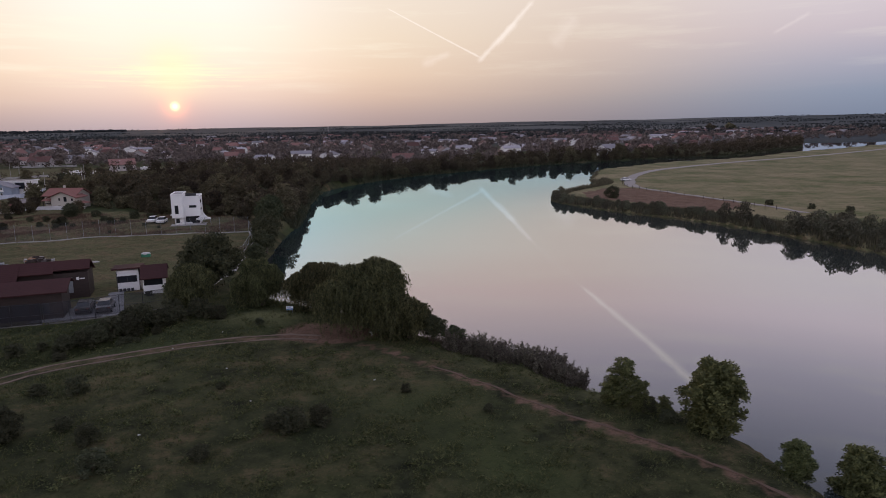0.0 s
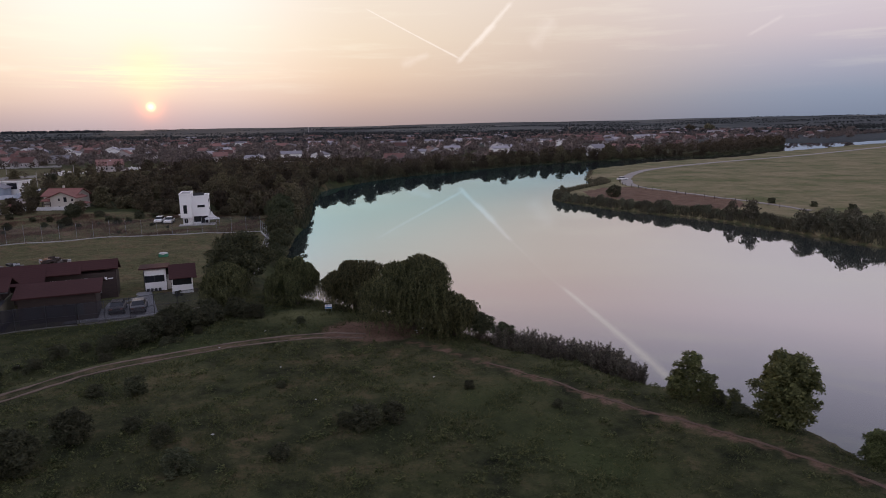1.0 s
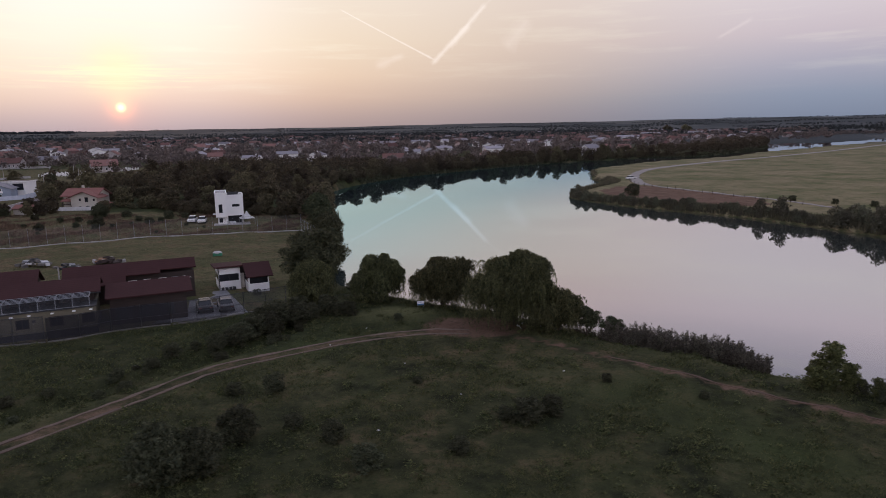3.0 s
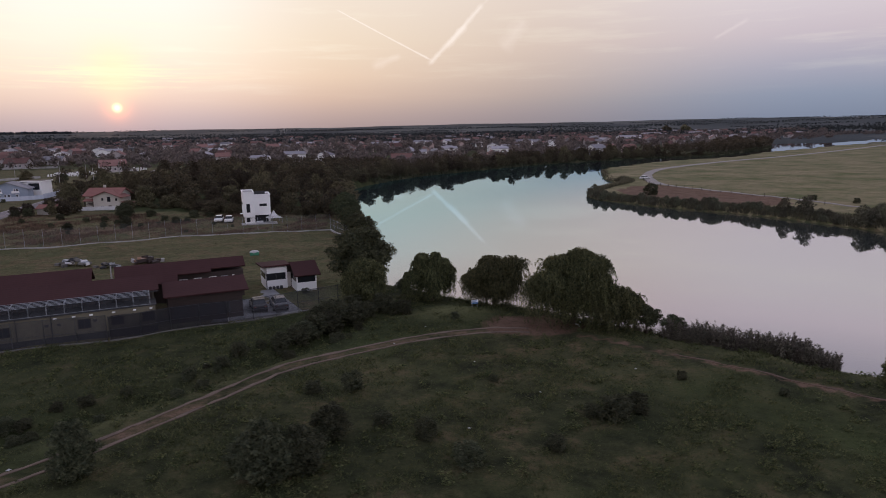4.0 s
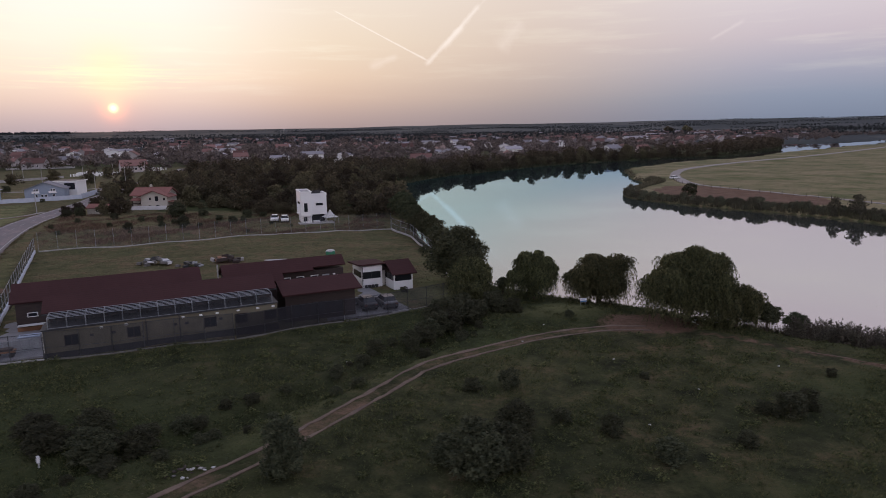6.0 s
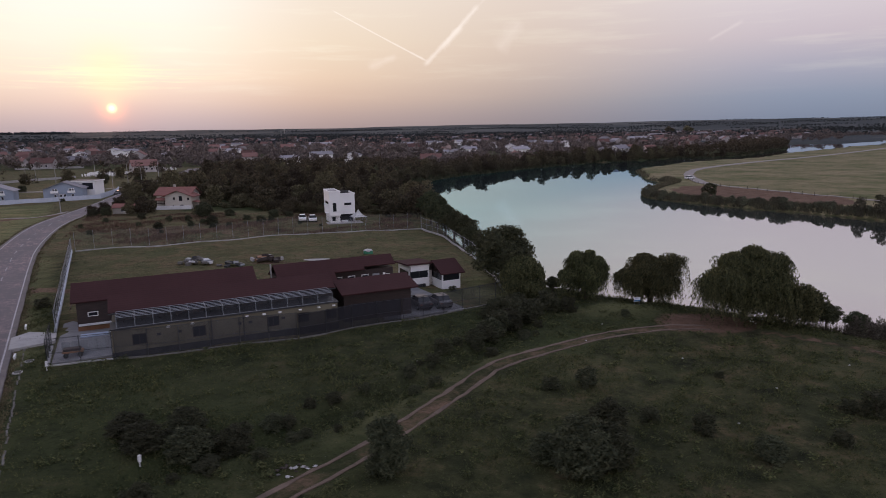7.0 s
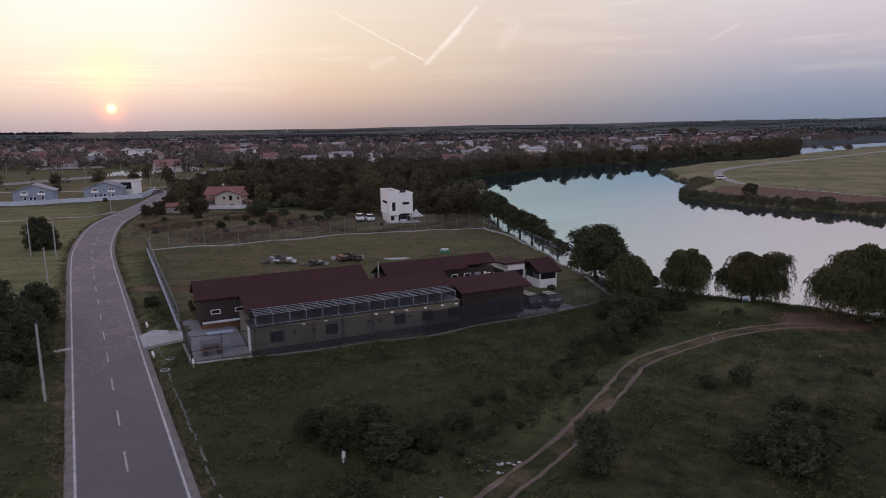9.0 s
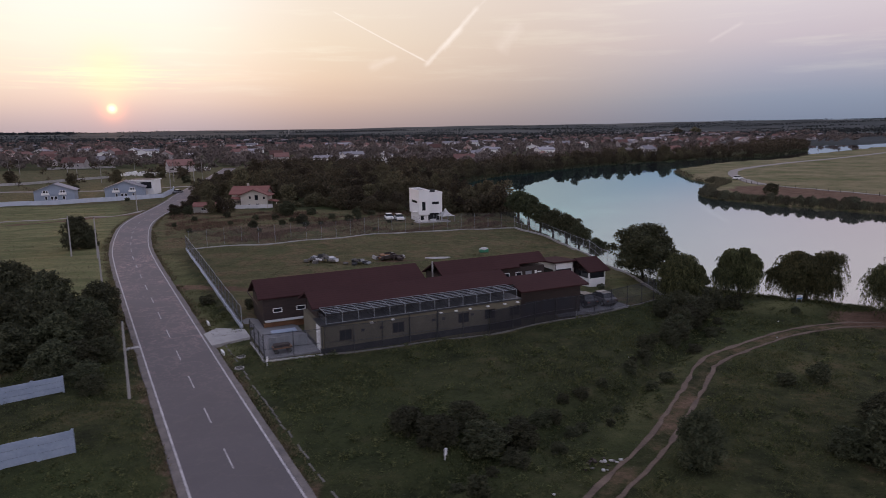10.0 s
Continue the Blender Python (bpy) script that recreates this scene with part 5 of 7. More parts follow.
def panel_fence(name, a, b, height, label):
    """Precast concrete fence: posts with three ribbed boards between."""
    a, b = Vector(a), Vector(b)
    n = max(1, round((b - a).length / 2.1))
    ang = math.degrees(math.atan2((b - a).y, (b - a).x))
    t = thing(name, pose(a.x, a.y, gz(a.x, a.y), 0, 0, ang), label, "concrete fence")
    L = (b - a).length / n
    z0 = gz(a.x, a.y)
    for i in range(n + 1):
        q = a + (b - a) * i / n
        zz = gz(q.x, q.y) - z0
        part("post", box(i * L - 0.08, i * L + 0.08, -0.08, 0.08, zz - 0.3, zz + height + 0.06, bevel=0.015), M_PANEL, t)
        if i < n:
            for k in range(3):
                hh = height / 3
                bm = box(i * L + 0.08, (i + 1) * L - 0.08, -0.03, 0.03, zz + k * hh + 0.01, zz + (k + 1) * hh - 0.01, bevel=0.012)
                box(i * L + 0.2, (i + 1) * L - 0.2, -0.045, 0.045, zz + k * hh + hh * 0.35, zz + k * hh + hh * 0.6, bm)
                part("board", bm, M_PANEL, t)


panel_fence("panel_fence", (-114, 45.5), (-93.8, 56.9), 1.35, "pale bluish precast concrete panel fence in weeds")
panel_fence("panel_fence", (-108, 35.5), (-88.3, 46.2), 1.6, "pale bluish precast concrete panel fence in weeds")


def utility_pole(x, y, h, lean=0.0):
    t = thing("utility_pole", pose(x, y, gz(x, y), lean, lean * 0.6, 20), "grey weathered concrete utility pole in grass", "utility pole", "utility poles beside the road")
    part("shaft", tube((0, 0, -0.3), (0, 0, h), 0.12, 0.075, n=8), M_POLE, t)
    part("cap", tube((0, 0, h), (0, 0, h + 0.12), 0.05, n=6), M_DARKSTEEL, t)


for x, y, h, l in ((-88.0, 55.0, 6.3, 0.6), (-102.6, 87.0, 6.6, -0.5), (-119.6, 117, 6.8, 0.4), (-114.2, 114, 6.6, 0.6), (-131.3, 180.5, 5.2, 0), (-141, 240, 7.5, 0.4), (-139, 262, 8.0, -0.4), (-158, 300, 8, 0), (-190, 305, 8, 0.5), (-215, 330, 8, 0)):
    utility_pole(x, y, h, l)


# ---- cars ----
def car(x, y, rot, paint, label, z=None):
    t = thing("parked_car", pose(x, y, gz(x, y) if z is None else z, 0, 0, rot), label, "car")
    side = [(-2.1, 0.35), (2.1, 0.35), (2.15, 0.75), (1.2, 0.95), (-1.7, 0.98), (-2.12, 0.85)]
    bm = bmesh.new()
    a = [bm.verts.new((px, -0.85, pz)) for px, pz in side]
    b = [bm.verts.new((px, 0.85, pz)) for px, pz in side]
    bm.faces.new(a)
    bm.faces.new(b[::-1])
    for i in range(len(side)):
        j = (i + 1) % len(side)
        bm.faces.new((a[i], a[j], b[j], b[i]))
    bmesh.ops.recalc_face_normals(bm, faces=bm.faces)
    bmesh.ops.bevel(bm, geom=bm.edges[:], offset=0.06, segments=2, affect="EDGES")
    part("body", bm, paint, t)
    bm = bmesh.new()
    lo = [(-1.6, -0.78), (1.05, -0.78), (1.05, 0.78), (-1.6, 0.78)]
    hi = [(-1.15, -0.62), (0.35, -0.62), (0.35, 0.62), (-1.15, 0.62)]
    bmesh.ops.convex_hull(bm, input=[bm.verts.new((px, py, 0.95)) for px, py in lo] + [bm.verts.new((px, py, 1.42)) for px, py in hi])
    part("glasshouse", bm, M_GLASS, t)
    part("roof", box(-1.2, 0.4, -0.64, 0.64, 1.41, 1.47, bevel=0.02), paint, t)
    for sx in (-1.35, 1.35):
        for sy in (-0.8, 0.8):
            w = part("wheel", tube((sx, sy - 0.1, 0.32), (sx, sy + 0.1, 0.32), 0.32, n=14), M_TYRE, t)
            part("rim", tube((sx, sy - 0.11, 0.32), (sx, sy + 0.11, 0.32), 0.19, n=10), M_STEEL, w)
    for sy in (-0.6, 0.6):
        part("headlight", box(2.08, 2.17, sy - 0.18, sy + 0.18, 0.62, 0.76, bevel=0.02), M_WHITE, t)
        part("tail_light", box(-2.14, -2.06, sy - 0.16, sy + 0.16, 0.68, 0.82, bevel=0.02), M_REDROOF, t)


car(-66.9, 154.6, 277, M_CARW, "white parked hatchback on grass beside the modern house")
car(-64.6, 154.2, 279, M_CARW, "white parked hatchback on grass beside the modern house")
car(74.5, 262.5, 20, M_CARW, "white car parked on grass by the lake spit")
car(-138.2, 262, 70, M_CARD, "dark car parked beside the village road")
car(-137.5, 236, 80, M_CARS, "silver car parked beside the village road")
for x, y, p_ in ((-44.2, 79.9, M_CARD), (-41.8, 80.2, M_CARS)):
    car(x, y, 108, p_, "dusty car parked in the shelter yard", 0.40)

# ---- things lying about ----
def rubble(x, y, name, label, cat, mats, n, spread, size, seed):
    """A heap of blocks and boards: one thing, each piece a part."""
    rng = random.Random(seed)
    t = thing(name, pose(x, y, gz(x, y)), label, cat)
    for i in range(n):
        sx, sy, sz = (rng.uniform(0.4, 1.0) * size for _ in range(3))
        sz *= 0.5
        r = rng.random() ** 0.7 * spread
        a = rng.uniform(0, 6.28)
        px, py = r * math.cos(a) * 1.5, r * math.sin(a) * 0.7
        hz = max(0.0, (1 - r / spread)) * size * 0.7
        m = pose(px, py, sz / 2 + hz, rng.uniform(-12, 12), rng.uniform(-12, 12), rng.uniform(0, 180))
        part("piece", add_box(bmesh.new(), (sx, sy, sz), m, 0.03), mats[i % len(mats)], t)


rubble(-77.8, 107.4, "stone_heap", "heap of grey stone blocks and rubble on grass", "rubble", [M_DARKSTEEL, M_SLAB, M_SLAB, M_STEEL, M_DARKSTEEL, M_PALE, M_SLAB], 30, 1.9, 1.1, 1)
rubble(-72.3, 106.2, "stone_heap", "small heap of grey stone blocks on grass", "rubble", [M_SLAB, M_DARKSTEEL, M_STEEL], 14, 1.2, 0.9, 2)
rubble(-67.2, 109.1, "timber_heap", "heap of brown timber and scrap on bare soil", "timber pile", [M_WOOD2, M_WOOD, M_WOOD, M_CONC, M_WOOD], 24, 1.7, 1.1, 3)
# a low heap of sand, spread flat
single("cement_spill", prism([(1.9 * math.cos(a) * (1 + 0.2 * math.sin(3 * a)), 0.9 * math.sin(a) * (1 + 0.15 * math.cos(2 * a))) for a in np.linspace(0, 6.283, 25)[:-1]], -0.1, 0.06), M_CONC, "flat spread of pale sand on grass", "rubble", pose(-59.4, 109.6, gz(-59.4, 109.6)))
bin_ = thing("green_container", pose(-51.2, 114.0, gz(-51.2, 114), 0, 0, 10) @ Matrix.Scale(0.75, 4), "green waste container with a white heaped cover", "container")
part("body", box(-1.0, 1.0, -0.6, 0.6, 0.0, 0.75, bevel=0.06), M_GREEN, bin_)
bm = bmesh.new()
bmesh.ops.create_icosphere(bm, subdivisions=3, radius=1.0, matrix=pose(0, 0, 0.7) @ Matrix.Diagonal((1.05, 0.65, 0.45, 1)))
part("cover", bm, M_TRASH, bin_, "white plastic cover")
rubble(-54.4, 41.8, "litter_heap", "scattered white plastic litter beside the track", "litter", [M_TRASH, M_WOOD, M_CONC, M_SLAB, M_WOOD], 20, 1.2, 0.26, 5)
for i, (x, y) in enumerate([(-58.3, 38.4), (-22.7, 45.8), (-20.5, 60), (-16, 52), (-28, 66), (-45.5, 61), (-6, 57), (-24.5, 71.5)]):
    single("plastic_litter", add_box(bmesh.new(), (0.2, 0.14, 0.1), pose(0, 0, 0.05, 8, 12, 30 * i), 0.04), M_TRASH, "scrap of white plastic litter in grass", "litter", pose(x, y, gz(x, y) + 0.05))
rubble(-7.0, 70.6, "litter_heap", "bits of white litter under the willow", "litter", [M_TRASH], 7, 2.4, 0.3, 7)

sg = thing("shore_sign", pose(-18.2, 77.6, gz(-18.2, 77.6), 0, 0, 8) @ Matrix.Scale(0.55, 4), "small white and blue notice board on posts at the shore", "sign")
part("board", box(-0.75, 0.75, -0.03, 0.03, 0.7, 1.6), M_SIGN, sg)
part("lower_panel", box(-0.72, 0.72, -0.04, -0.032, 0.74, 1.05), M_SIGNBLUE, sg)
for k, (a, b) in enumerate(((-0.6, 0.5), (-0.6, 0.2))):
    part("text_bar", box(a, b, -0.04, -0.032, 1.4 - k * 0.17, 1.46 - k * 0.17), M_SIGNBLUE, sg)
for s in (-0.6, 0.6):
    part("post", tube((s, 0.05, -0.3), (s, 0.05, 1.6), 0.04, n=6), M_STEEL, sg)
for x, y in ((-64.2, 43.4), (-78.5, 61.6)):
    mk = thing("marker_post", pose(x, y, gz(x, y), 4, 2, 15), "short white marker post in the grass", "marker post")
    part("post", box(-0.04, 0.04, -0.04, 0.04, -0.3, 0.9, bevel=0.01), M_PALE, mk)
    part("plate", box(-0.1, 0.1, -0.06, -0.042, 0.4, 0.9), M_SIGN, mk)
for x, y in ((-81.3, 64.2), (-80.9, 61.4)):
    mh = thing("manhole", pose(x, y, gz(x, y) - 0.02), "concrete manhole ring with iron lid in grass", "manhole")
    part("ring", tube((0, 0, -0.2), (0, 0, 0.08), 0.42, n=20), M_CONC, mh)
    part("lid", tube((0, 0, 0.08), (0, 0, 0.11), 0.3, n=20), M_DARKSTEEL, mh)
single("culvert_head", box(-0.7, 0.7, -0.3, 0.3, -0.2, 0.16, bevel=0.03), M_CONC, "pale concrete culvert slab at the road verge", "culvert", pose(-92.4, 67.6, gz(-92.4, 67.6), 0, 0, 25))
kerb_line(ROAD_S, 96, 160, 4.45, (1.1, 0.13, 0.10), "channel_stone", "weathered concrete channel stone beside the road", M_SLAB, "channel stones along the road")
for x, y, r_ in ((-87.0, 75.0, 114), (-83.3, 65.6, 114)):
    hw = single("culvert_head", box(-0.6, 0.6, -0.09, 0.09, -0.3, 0.3, bevel=0.02), M_WHITE, "whitewashed culvert headwall beside the road", "culvert", pose(x, y, gz(x, y), 0, 0, r_))
# ---- plants ----
def rand_dirs(rng, n):
    v = rng.normal(size=(n, 3))
    return v / np.linalg.norm(v, axis=1, keepdims=True)


def leaf_cloud(rng, centres, radii, count, size, flat=1.0, droop=0.0, long_=1.0):
    """Leaves (pointed triangles) over the shells of lobes: corner and face arrays."""
    area = np.array([r ** 2 for r in radii])
    pick = rng.choice(len(radii), size=count, p=area / area.sum())
    c, r = np.array(centres)[pick], np.array(radii)[pick]
    d = rand_dirs(rng, count)
    d[:, 2] = np.where((d[:, 2] < -0.3) & (rng.random(count) < 0.6), -d[:, 2], d[:, 2])
    rad = r * np.where(rng.random(count) < 0.3, rng.random(count), 0.7 + 0.5 * rng.random(count) ** 1.2)
    p = c + d * rad[:, None] * np.array([1, 1, flat])
    p[:, 2] -= droop * rng.random(count) * r
    s = size * (0.55 + 0.9 * rng.random(count))
    a = rand_dirs(rng, count)
    a[:, 2] -= droop * 1.5
    a /= np.linalg.norm(a, axis=1, keepdims=True)
    nrm = d + 0.8 * rand_dirs(rng, count)
    b = np.cross(a, nrm)
    b /= np.linalg.norm(b, axis=1, keepdims=True) + 1e-9
    a, b = a * (s * long_)[:, None], b * s[:, None] * 0.5
    co = np.stack([p - a * 0.45 + b * 0.75, p - a * 0.45 - b * 0.75, p + a * 0.7], 1).reshape(-1, 3)
    return co, np.arange(count * 3).reshape(-1, 3)


def limb_mesh(rng, height, r, lobes, limbs=6, forks=1, lean=0.1):
    """A tapered trunk with limbs that reach towards the lobes."""
    bm = bmesh.new()
    for k in range(forks):
        base = Vector((0.25 * k * (1 if k % 2 else -1), 0.2 * k, -0.3))
        p = base
        segs = 4
        dx, dy = rng.uniform(-lean, lean), rng.uniform(-lean, lean)
        for i in range(segs):
            q = Vector((base.x + dx * height * (i + 1) / segs + rng.uniform(-0.06, 0.06), base.y + dy * height * (i + 1) / segs, height * (i + 1) / segs))
            tube(p, q, r * (1 - 0.18 * i), r * (1 - 0.18 * (i + 1)), bm, 7)
            p = q
    order = rng.permutation(len(lobes))[:limbs]
    for i in order:
        c = Vector(lobes[i])
        s = Vector((0, 0, height * rng.uniform(0.45, 0.95)))
        mid = s.lerp(c, 0.55) + Vector((0, 0, 0.15 * height * rng.uniform(0.2, 0.8)))
        tube(s, mid, r * 0.45, r * 0.28, bm, 5)
        tube(mid, c, r * 0.28, r * 0.08, bm, 5)
    return bm


def crown_lobes(rng, n, w, h, base, big):
    """Lobe centres and radii in an uneven egg of width w and height h above base."""
    cs, rs = [], []
    for i in range(n):
        a, u = 2.4 * i + rng.uniform(-0.6, 0.6), (i + rng.random()) / n
        z = base + h * (0.06 + 0.86 * u)
        k = math.sin(math.pi * (0.2 + 0.72 * u)) ** 0.8
        rr = w / 2 * k * (0.35 + 0.6 * rng.random() ** 0.7)
        cs.append((rr * math.cos(a), rr * math.sin(a), z))
        rs.append(big * (0.35 + 0.85 * rng.random() ** 1.3))
    return cs, rs


def tree_proto(name, seed, height, width, leaves, leaf, material, label, category="tree", n_lobes=16, trunk=0.28, flat=0.8, clear=0.25, long_=1.2, lobe=0.2, core=0):
    rng = np.random.default_rng(seed)
    base = height * clear
    cs, rs = crown_lobes(rng, n_lobes, width, height - base, base, width * lobe)
    for i in range(core):      # leafy heart of the crown
        u = (i + 0.5) / core
        cs.append((rng.normal() * width * 0.05, rng.normal() * width * 0.05, base + (height - base) * (0.12 + 0.7 * u)))
        rs.append(width * 0.34 * math.sin(math.pi * (0.25 + 0.6 * u)))
    top = thing(name, pose(0, 0, -50), label, category)
    if trunk:
        part("trunk", limb_mesh(rng, height * 0.55, trunk, cs), M_BARK, top)
    co, fa = leaf_cloud(rng, cs, rs, leaves, leaf, flat, 0.15, long_)
    part("crown", arrays_mesh("crown", co, fa, material), material, top)
    return top


def willow_proto(name, seed, height, width, strands, label, skirt=0.05, leaf=0.15):
    """Weeping willow: boughs of uneven height, each with a mop of leafy strands that arch out and hang."""
    rng = np.random.default_rng(seed)
    top = thing(name, pose(0, 0, -50), label, "tree")
    cs, rs = [], []
    n_b = 13
    for k in range(n_b):
        a, q = 6.283 * k * 0.382 + rng.uniform(-0.4, 0.4), math.sqrt((k + 0.4) / n_b)
        rr = width * 0.42 * q * rng.uniform(0.8, 1.1)
        cs.append((rr * math.cos(a), rr * math.sin(a), height * (0.86 - 0.34 * q ** 2.2 + rng.uniform(-0.17, 0.12))))
        rs.append(width * rng.uniform(0.09, 0.19))
    part("trunk", limb_mesh(rng, height * 0.5, 0.22, cs, 9, 2, 0.15), M_BARK, top)
    n_top = len(cs)
    for k in range(6):      # leafy inside, near the stem
        a = 1.05 * k
        cs.append((width * 0.17 * math.cos(a), width * 0.17 * math.sin(a), height * rng.uniform(0.22, 0.55)))
        rs.append(width * rng.uniform(0.12, 0.19))
    co1, f1 = leaf_cloud(rng, cs, rs, strands * 14, leaf * 1.1, 0.75, 0.55, 1.5)
    strands = int(strands * 1.7)
    per = 20
    pick = rng.integers(0, n_b, strands)
    c, r = np.array(cs)[pick], np.array(rs)[pick]
    d = rand_dirs(rng, strands)
    d[:, 2] = np.abs(d[:, 2])
    st = c + d * (r * (0.5 + 0.65 * rng.random(strands)))[:, None] * np.array([1, 1, 0.75])
    away = d[:, :2] + 0.5 * c[:, :2] / (np.linalg.norm(c[:, :2], axis=1, keepdims=True) + 0.3)
    ln = (st[:, 2] - height * skirt) * (0.08 + 0.92 * rng.random(strands) ** 1.35)
    t = ((np.arange(per) + 0.5) / per) ** 1.15
    bow = r * (0.25 + 0.5 * rng.random(strands))
    px = st[:, None, 0] + away[:, None, 0] * (bow[:, None] * np.sqrt(t)[None]) + rng.normal(size=(strands, per)) * 0.07
    py = st[:, None, 1] + away[:, None, 1] * (bow[:, None] * np.sqrt(t)[None]) + rng.normal(size=(strands, per)) * 0.07
    rise = 0.35 * r[:, None] * np.sin(np.clip(t * 3.5, 0, math.pi))[None] * rng.random(strands)[:, None]
    pz = st[:, None, 2] - ln[:, None] * t[None] + rise
    p = np.stack([px, py, pz], -1).reshape(-1, 3)
    n = len(p)
    a = np.stack([rng.normal(size=n) * 0.4, rng.normal(size=n) * 0.4, -np.ones(n)], 1)
    a /= np.linalg.norm(a, axis=1, keepdims=True)
    b = np.cross(a, rand_dirs(rng, n))
    b /= np.linalg.norm(b, axis=1, keepdims=True) + 1e-9
    s = leaf * (0.7 + 0.7 * rng.random(n))
    a, b = a * s[:, None] * 1.7, b * s[:, None] * 0.30
    co2 = np.stack([p - a * 0.5 + b, p - a * 0.5 - b, p + a * 0.8], 1).reshape(-1, 3)
    co = np.concatenate([co1, co2])
    fa = np.concatenate([f1, np.arange(n * 3).reshape(-1, 3) + len(co1)])
    part("crown", arrays_mesh("crown", co, fa, M_WILLOW), M_WILLOW, top)
    return top


def plant(proto, x, y, scale=1.0, rot=None, tall=1.0, label="", sink=0.1):
    """A copy of a plant, standing on the ground."""
    c = copy_thing(proto, pose(x, y, gz(x, y) - sink, 0, 0, random.uniform(0, 360) if rot is None else rot) @ Matrix.Diagonal((scale, scale, scale * tall, 1)))
    if label:
        c["label"] = label
    return c


def drop(proto):
    for o in (*proto.children_recursive, proto):
        bpy.data.objects.remove(o)


# shore willows and the walnut
for seed, x, y, h, w, n in ((11, -22.9, 83.0, 6.9, 5.6, 1300), (12, -15.4, 80.8, 6.6, 7.6, 1500), (13, -7.8, 72.0, 8.6, 9.2, 2200), (15, -3.4, 69.6, 5.0, 5.4, 800)):
    p = willow_proto("weeping_willow", seed, h, w, n, "weeping willow with trailing green branches at the shore")
    p.matrix_basis = pose(x, y, gz(x, y) - 0.1)
p = willow_proto("weeping_willow", 14, 5.9, 5.6, 900, "small weeping willow beside the fence at the shore")
p.matrix_basis = pose(-31.2, 81.4, gz(-31.2, 81.4) - 0.1)
p = tree_proto("walnut_tree", 21, 8.2, 9.0, 20000, 0.26, M_WALNUT, "broad dark green walnut tree by the compound fence", n_lobes=46, clear=0.2, lobe=0.15, core=4)
p.matrix_basis = pose(-32.2, 91.6, gz(-32.2, 91.6) - 0.1)
shore_tree = tree_proto("shore_tree", 22, 5.6, 4.8, 6500, 0.22, M_WALNUT, "small dark green tree by the water fence", n_lobes=30, clear=0.40, lobe=0.15, core=3)
for x, y, s in ((-31.8, 113.5, 0.8), (-32.6, 121, 1.0), (-33.4, 126.5, 1.15), (-34.6, 132, 1.15), (-35.8, 138, 1.1), (-37.0, 144, 1.25), (-38, 150, 1.3), (-0.6, 68.2, 0.6), (1.6, 66.4, 0.5), (-26.6, 85.4, 0.42)):
    plant(shore_tree, x, y, s)
# the shrubs and the young tree on the near bank
young = tree_proto("young_poplar", 23, 6.0, 4.8, 15000, 0.2, M_POPLAR, "bushy young green tree on the near bank", n_lobes=75, clear=0.0, trunk=0.1, lobe=0.13, core=6)
plant(young, 20.7, 46.2, 1.0)
plant(young, 24.0, 40.2, 0.5)
plant(young, 27.4, 38.4, 0.75)
slim = tree_proto("bank_shrub", 24, 4.4, 3.0, 5200, 0.16, M_POPLAR, "slim leafy shrub on the lake bank", "shrub", n_lobes=45, clear=0.0, trunk=0.06, lobe=0.14, core=5)
plant(slim, 15.0, 50.4, 1.0)
plant(slim, 16.3, 49.6, 0.62)
plant(slim, 14.2, 51.2, 0.6)
plant(slim, 17.8, 48.4, 0.45)
drop(slim), drop(young)
bush = tree_proto("meadow_bush", 25, 2.6, 3.4, 2600, 0.18, M_SHRUB, "low dark bush in the weedy meadow", "bush", n_lobes=34, clear=0.0, trunk=0.04, lobe=0.15)
thicket = tree_proto("thicket_bush", 26, 3.4, 3.6, 8500, 0.15, M_SHRUB, "tall dense dark bush in the weedy meadow", "bush", n_lobes=60, clear=0.0, trunk=0.05, lobe=0.13, core=4)
for x, y, s, k in ((-48.3, 40.9, 0.82, 1.45), (-36.3, 39.8, 1.1, 1.1), (-34.2, 40.8, 0.95, 1.0), (-32.6, 45.4, 0.8, 1.0), (-38.0, 41.6, 0.7, 0.9), (-37.4, 68.6, 0.8, 0.8), (-35.0, 71.4, 0.9, 0.85), (-39.4, 66.4, 0.6, 0.8), (-32.4, 74.0, 0.85, 0.8), (-36.6, 74.4, 0.7, 0.8), (-28.6, 78.4, 0.7, 0.7), (-61.5, 44.6, 0.9, 0.8), (-64.5, 45.2, 0.85, 0.75), (-58.8, 45.6, 0.75, 0.8), (-66.4, 47.6, 0.8, 0.7), (-62.4, 47.5, 0.8, 0.8),
                   (-97.5, 70.5, 1.2, 1.1), (-101, 69, 1.5, 1.1), (-97.6, 65.0, 1.3, 1.0), (-103.6, 76.0, 1.6, 1.1), (-96.0, 60.5, 1.1, 0.9), (-99.0, 77.0, 1.25, 1.1), (-95.6, 67.6, 1.1, 1.0), (-93.6, 64.2, 0.8, 0.9), (-92.8, 58.8, 0.75, 0.8), (-91.4, 56.4, 0.6, 0.8), (-94.6, 62.0, 0.9, 0.9), (-109.5, 80.5, 1.7, 1.1), (-106.5, 70.5, 1.7, 1.0), (-101.5, 62.5, 1.4, 0.9), (-108, 64, 1.5, 1.0), (-104.5, 55.5, 0.9, 0.9), (-99.8, 74, 1.2, 0.9), (-110, 69, 1.6, 1.0),
                   (-121.8, 124.6, 1.55, 1.15), (-119.8, 124.2, 1.0, 1.0), (-86.0, 150.6, 0.8, 0.8), (-89.9, 148.7, 0.45, 0.8), (-95.2, 144.1, 0.6, 0.8), (-91, 163.5, 1.1, 1.0)):
    plant(thicket, x, y, s, tall=k)
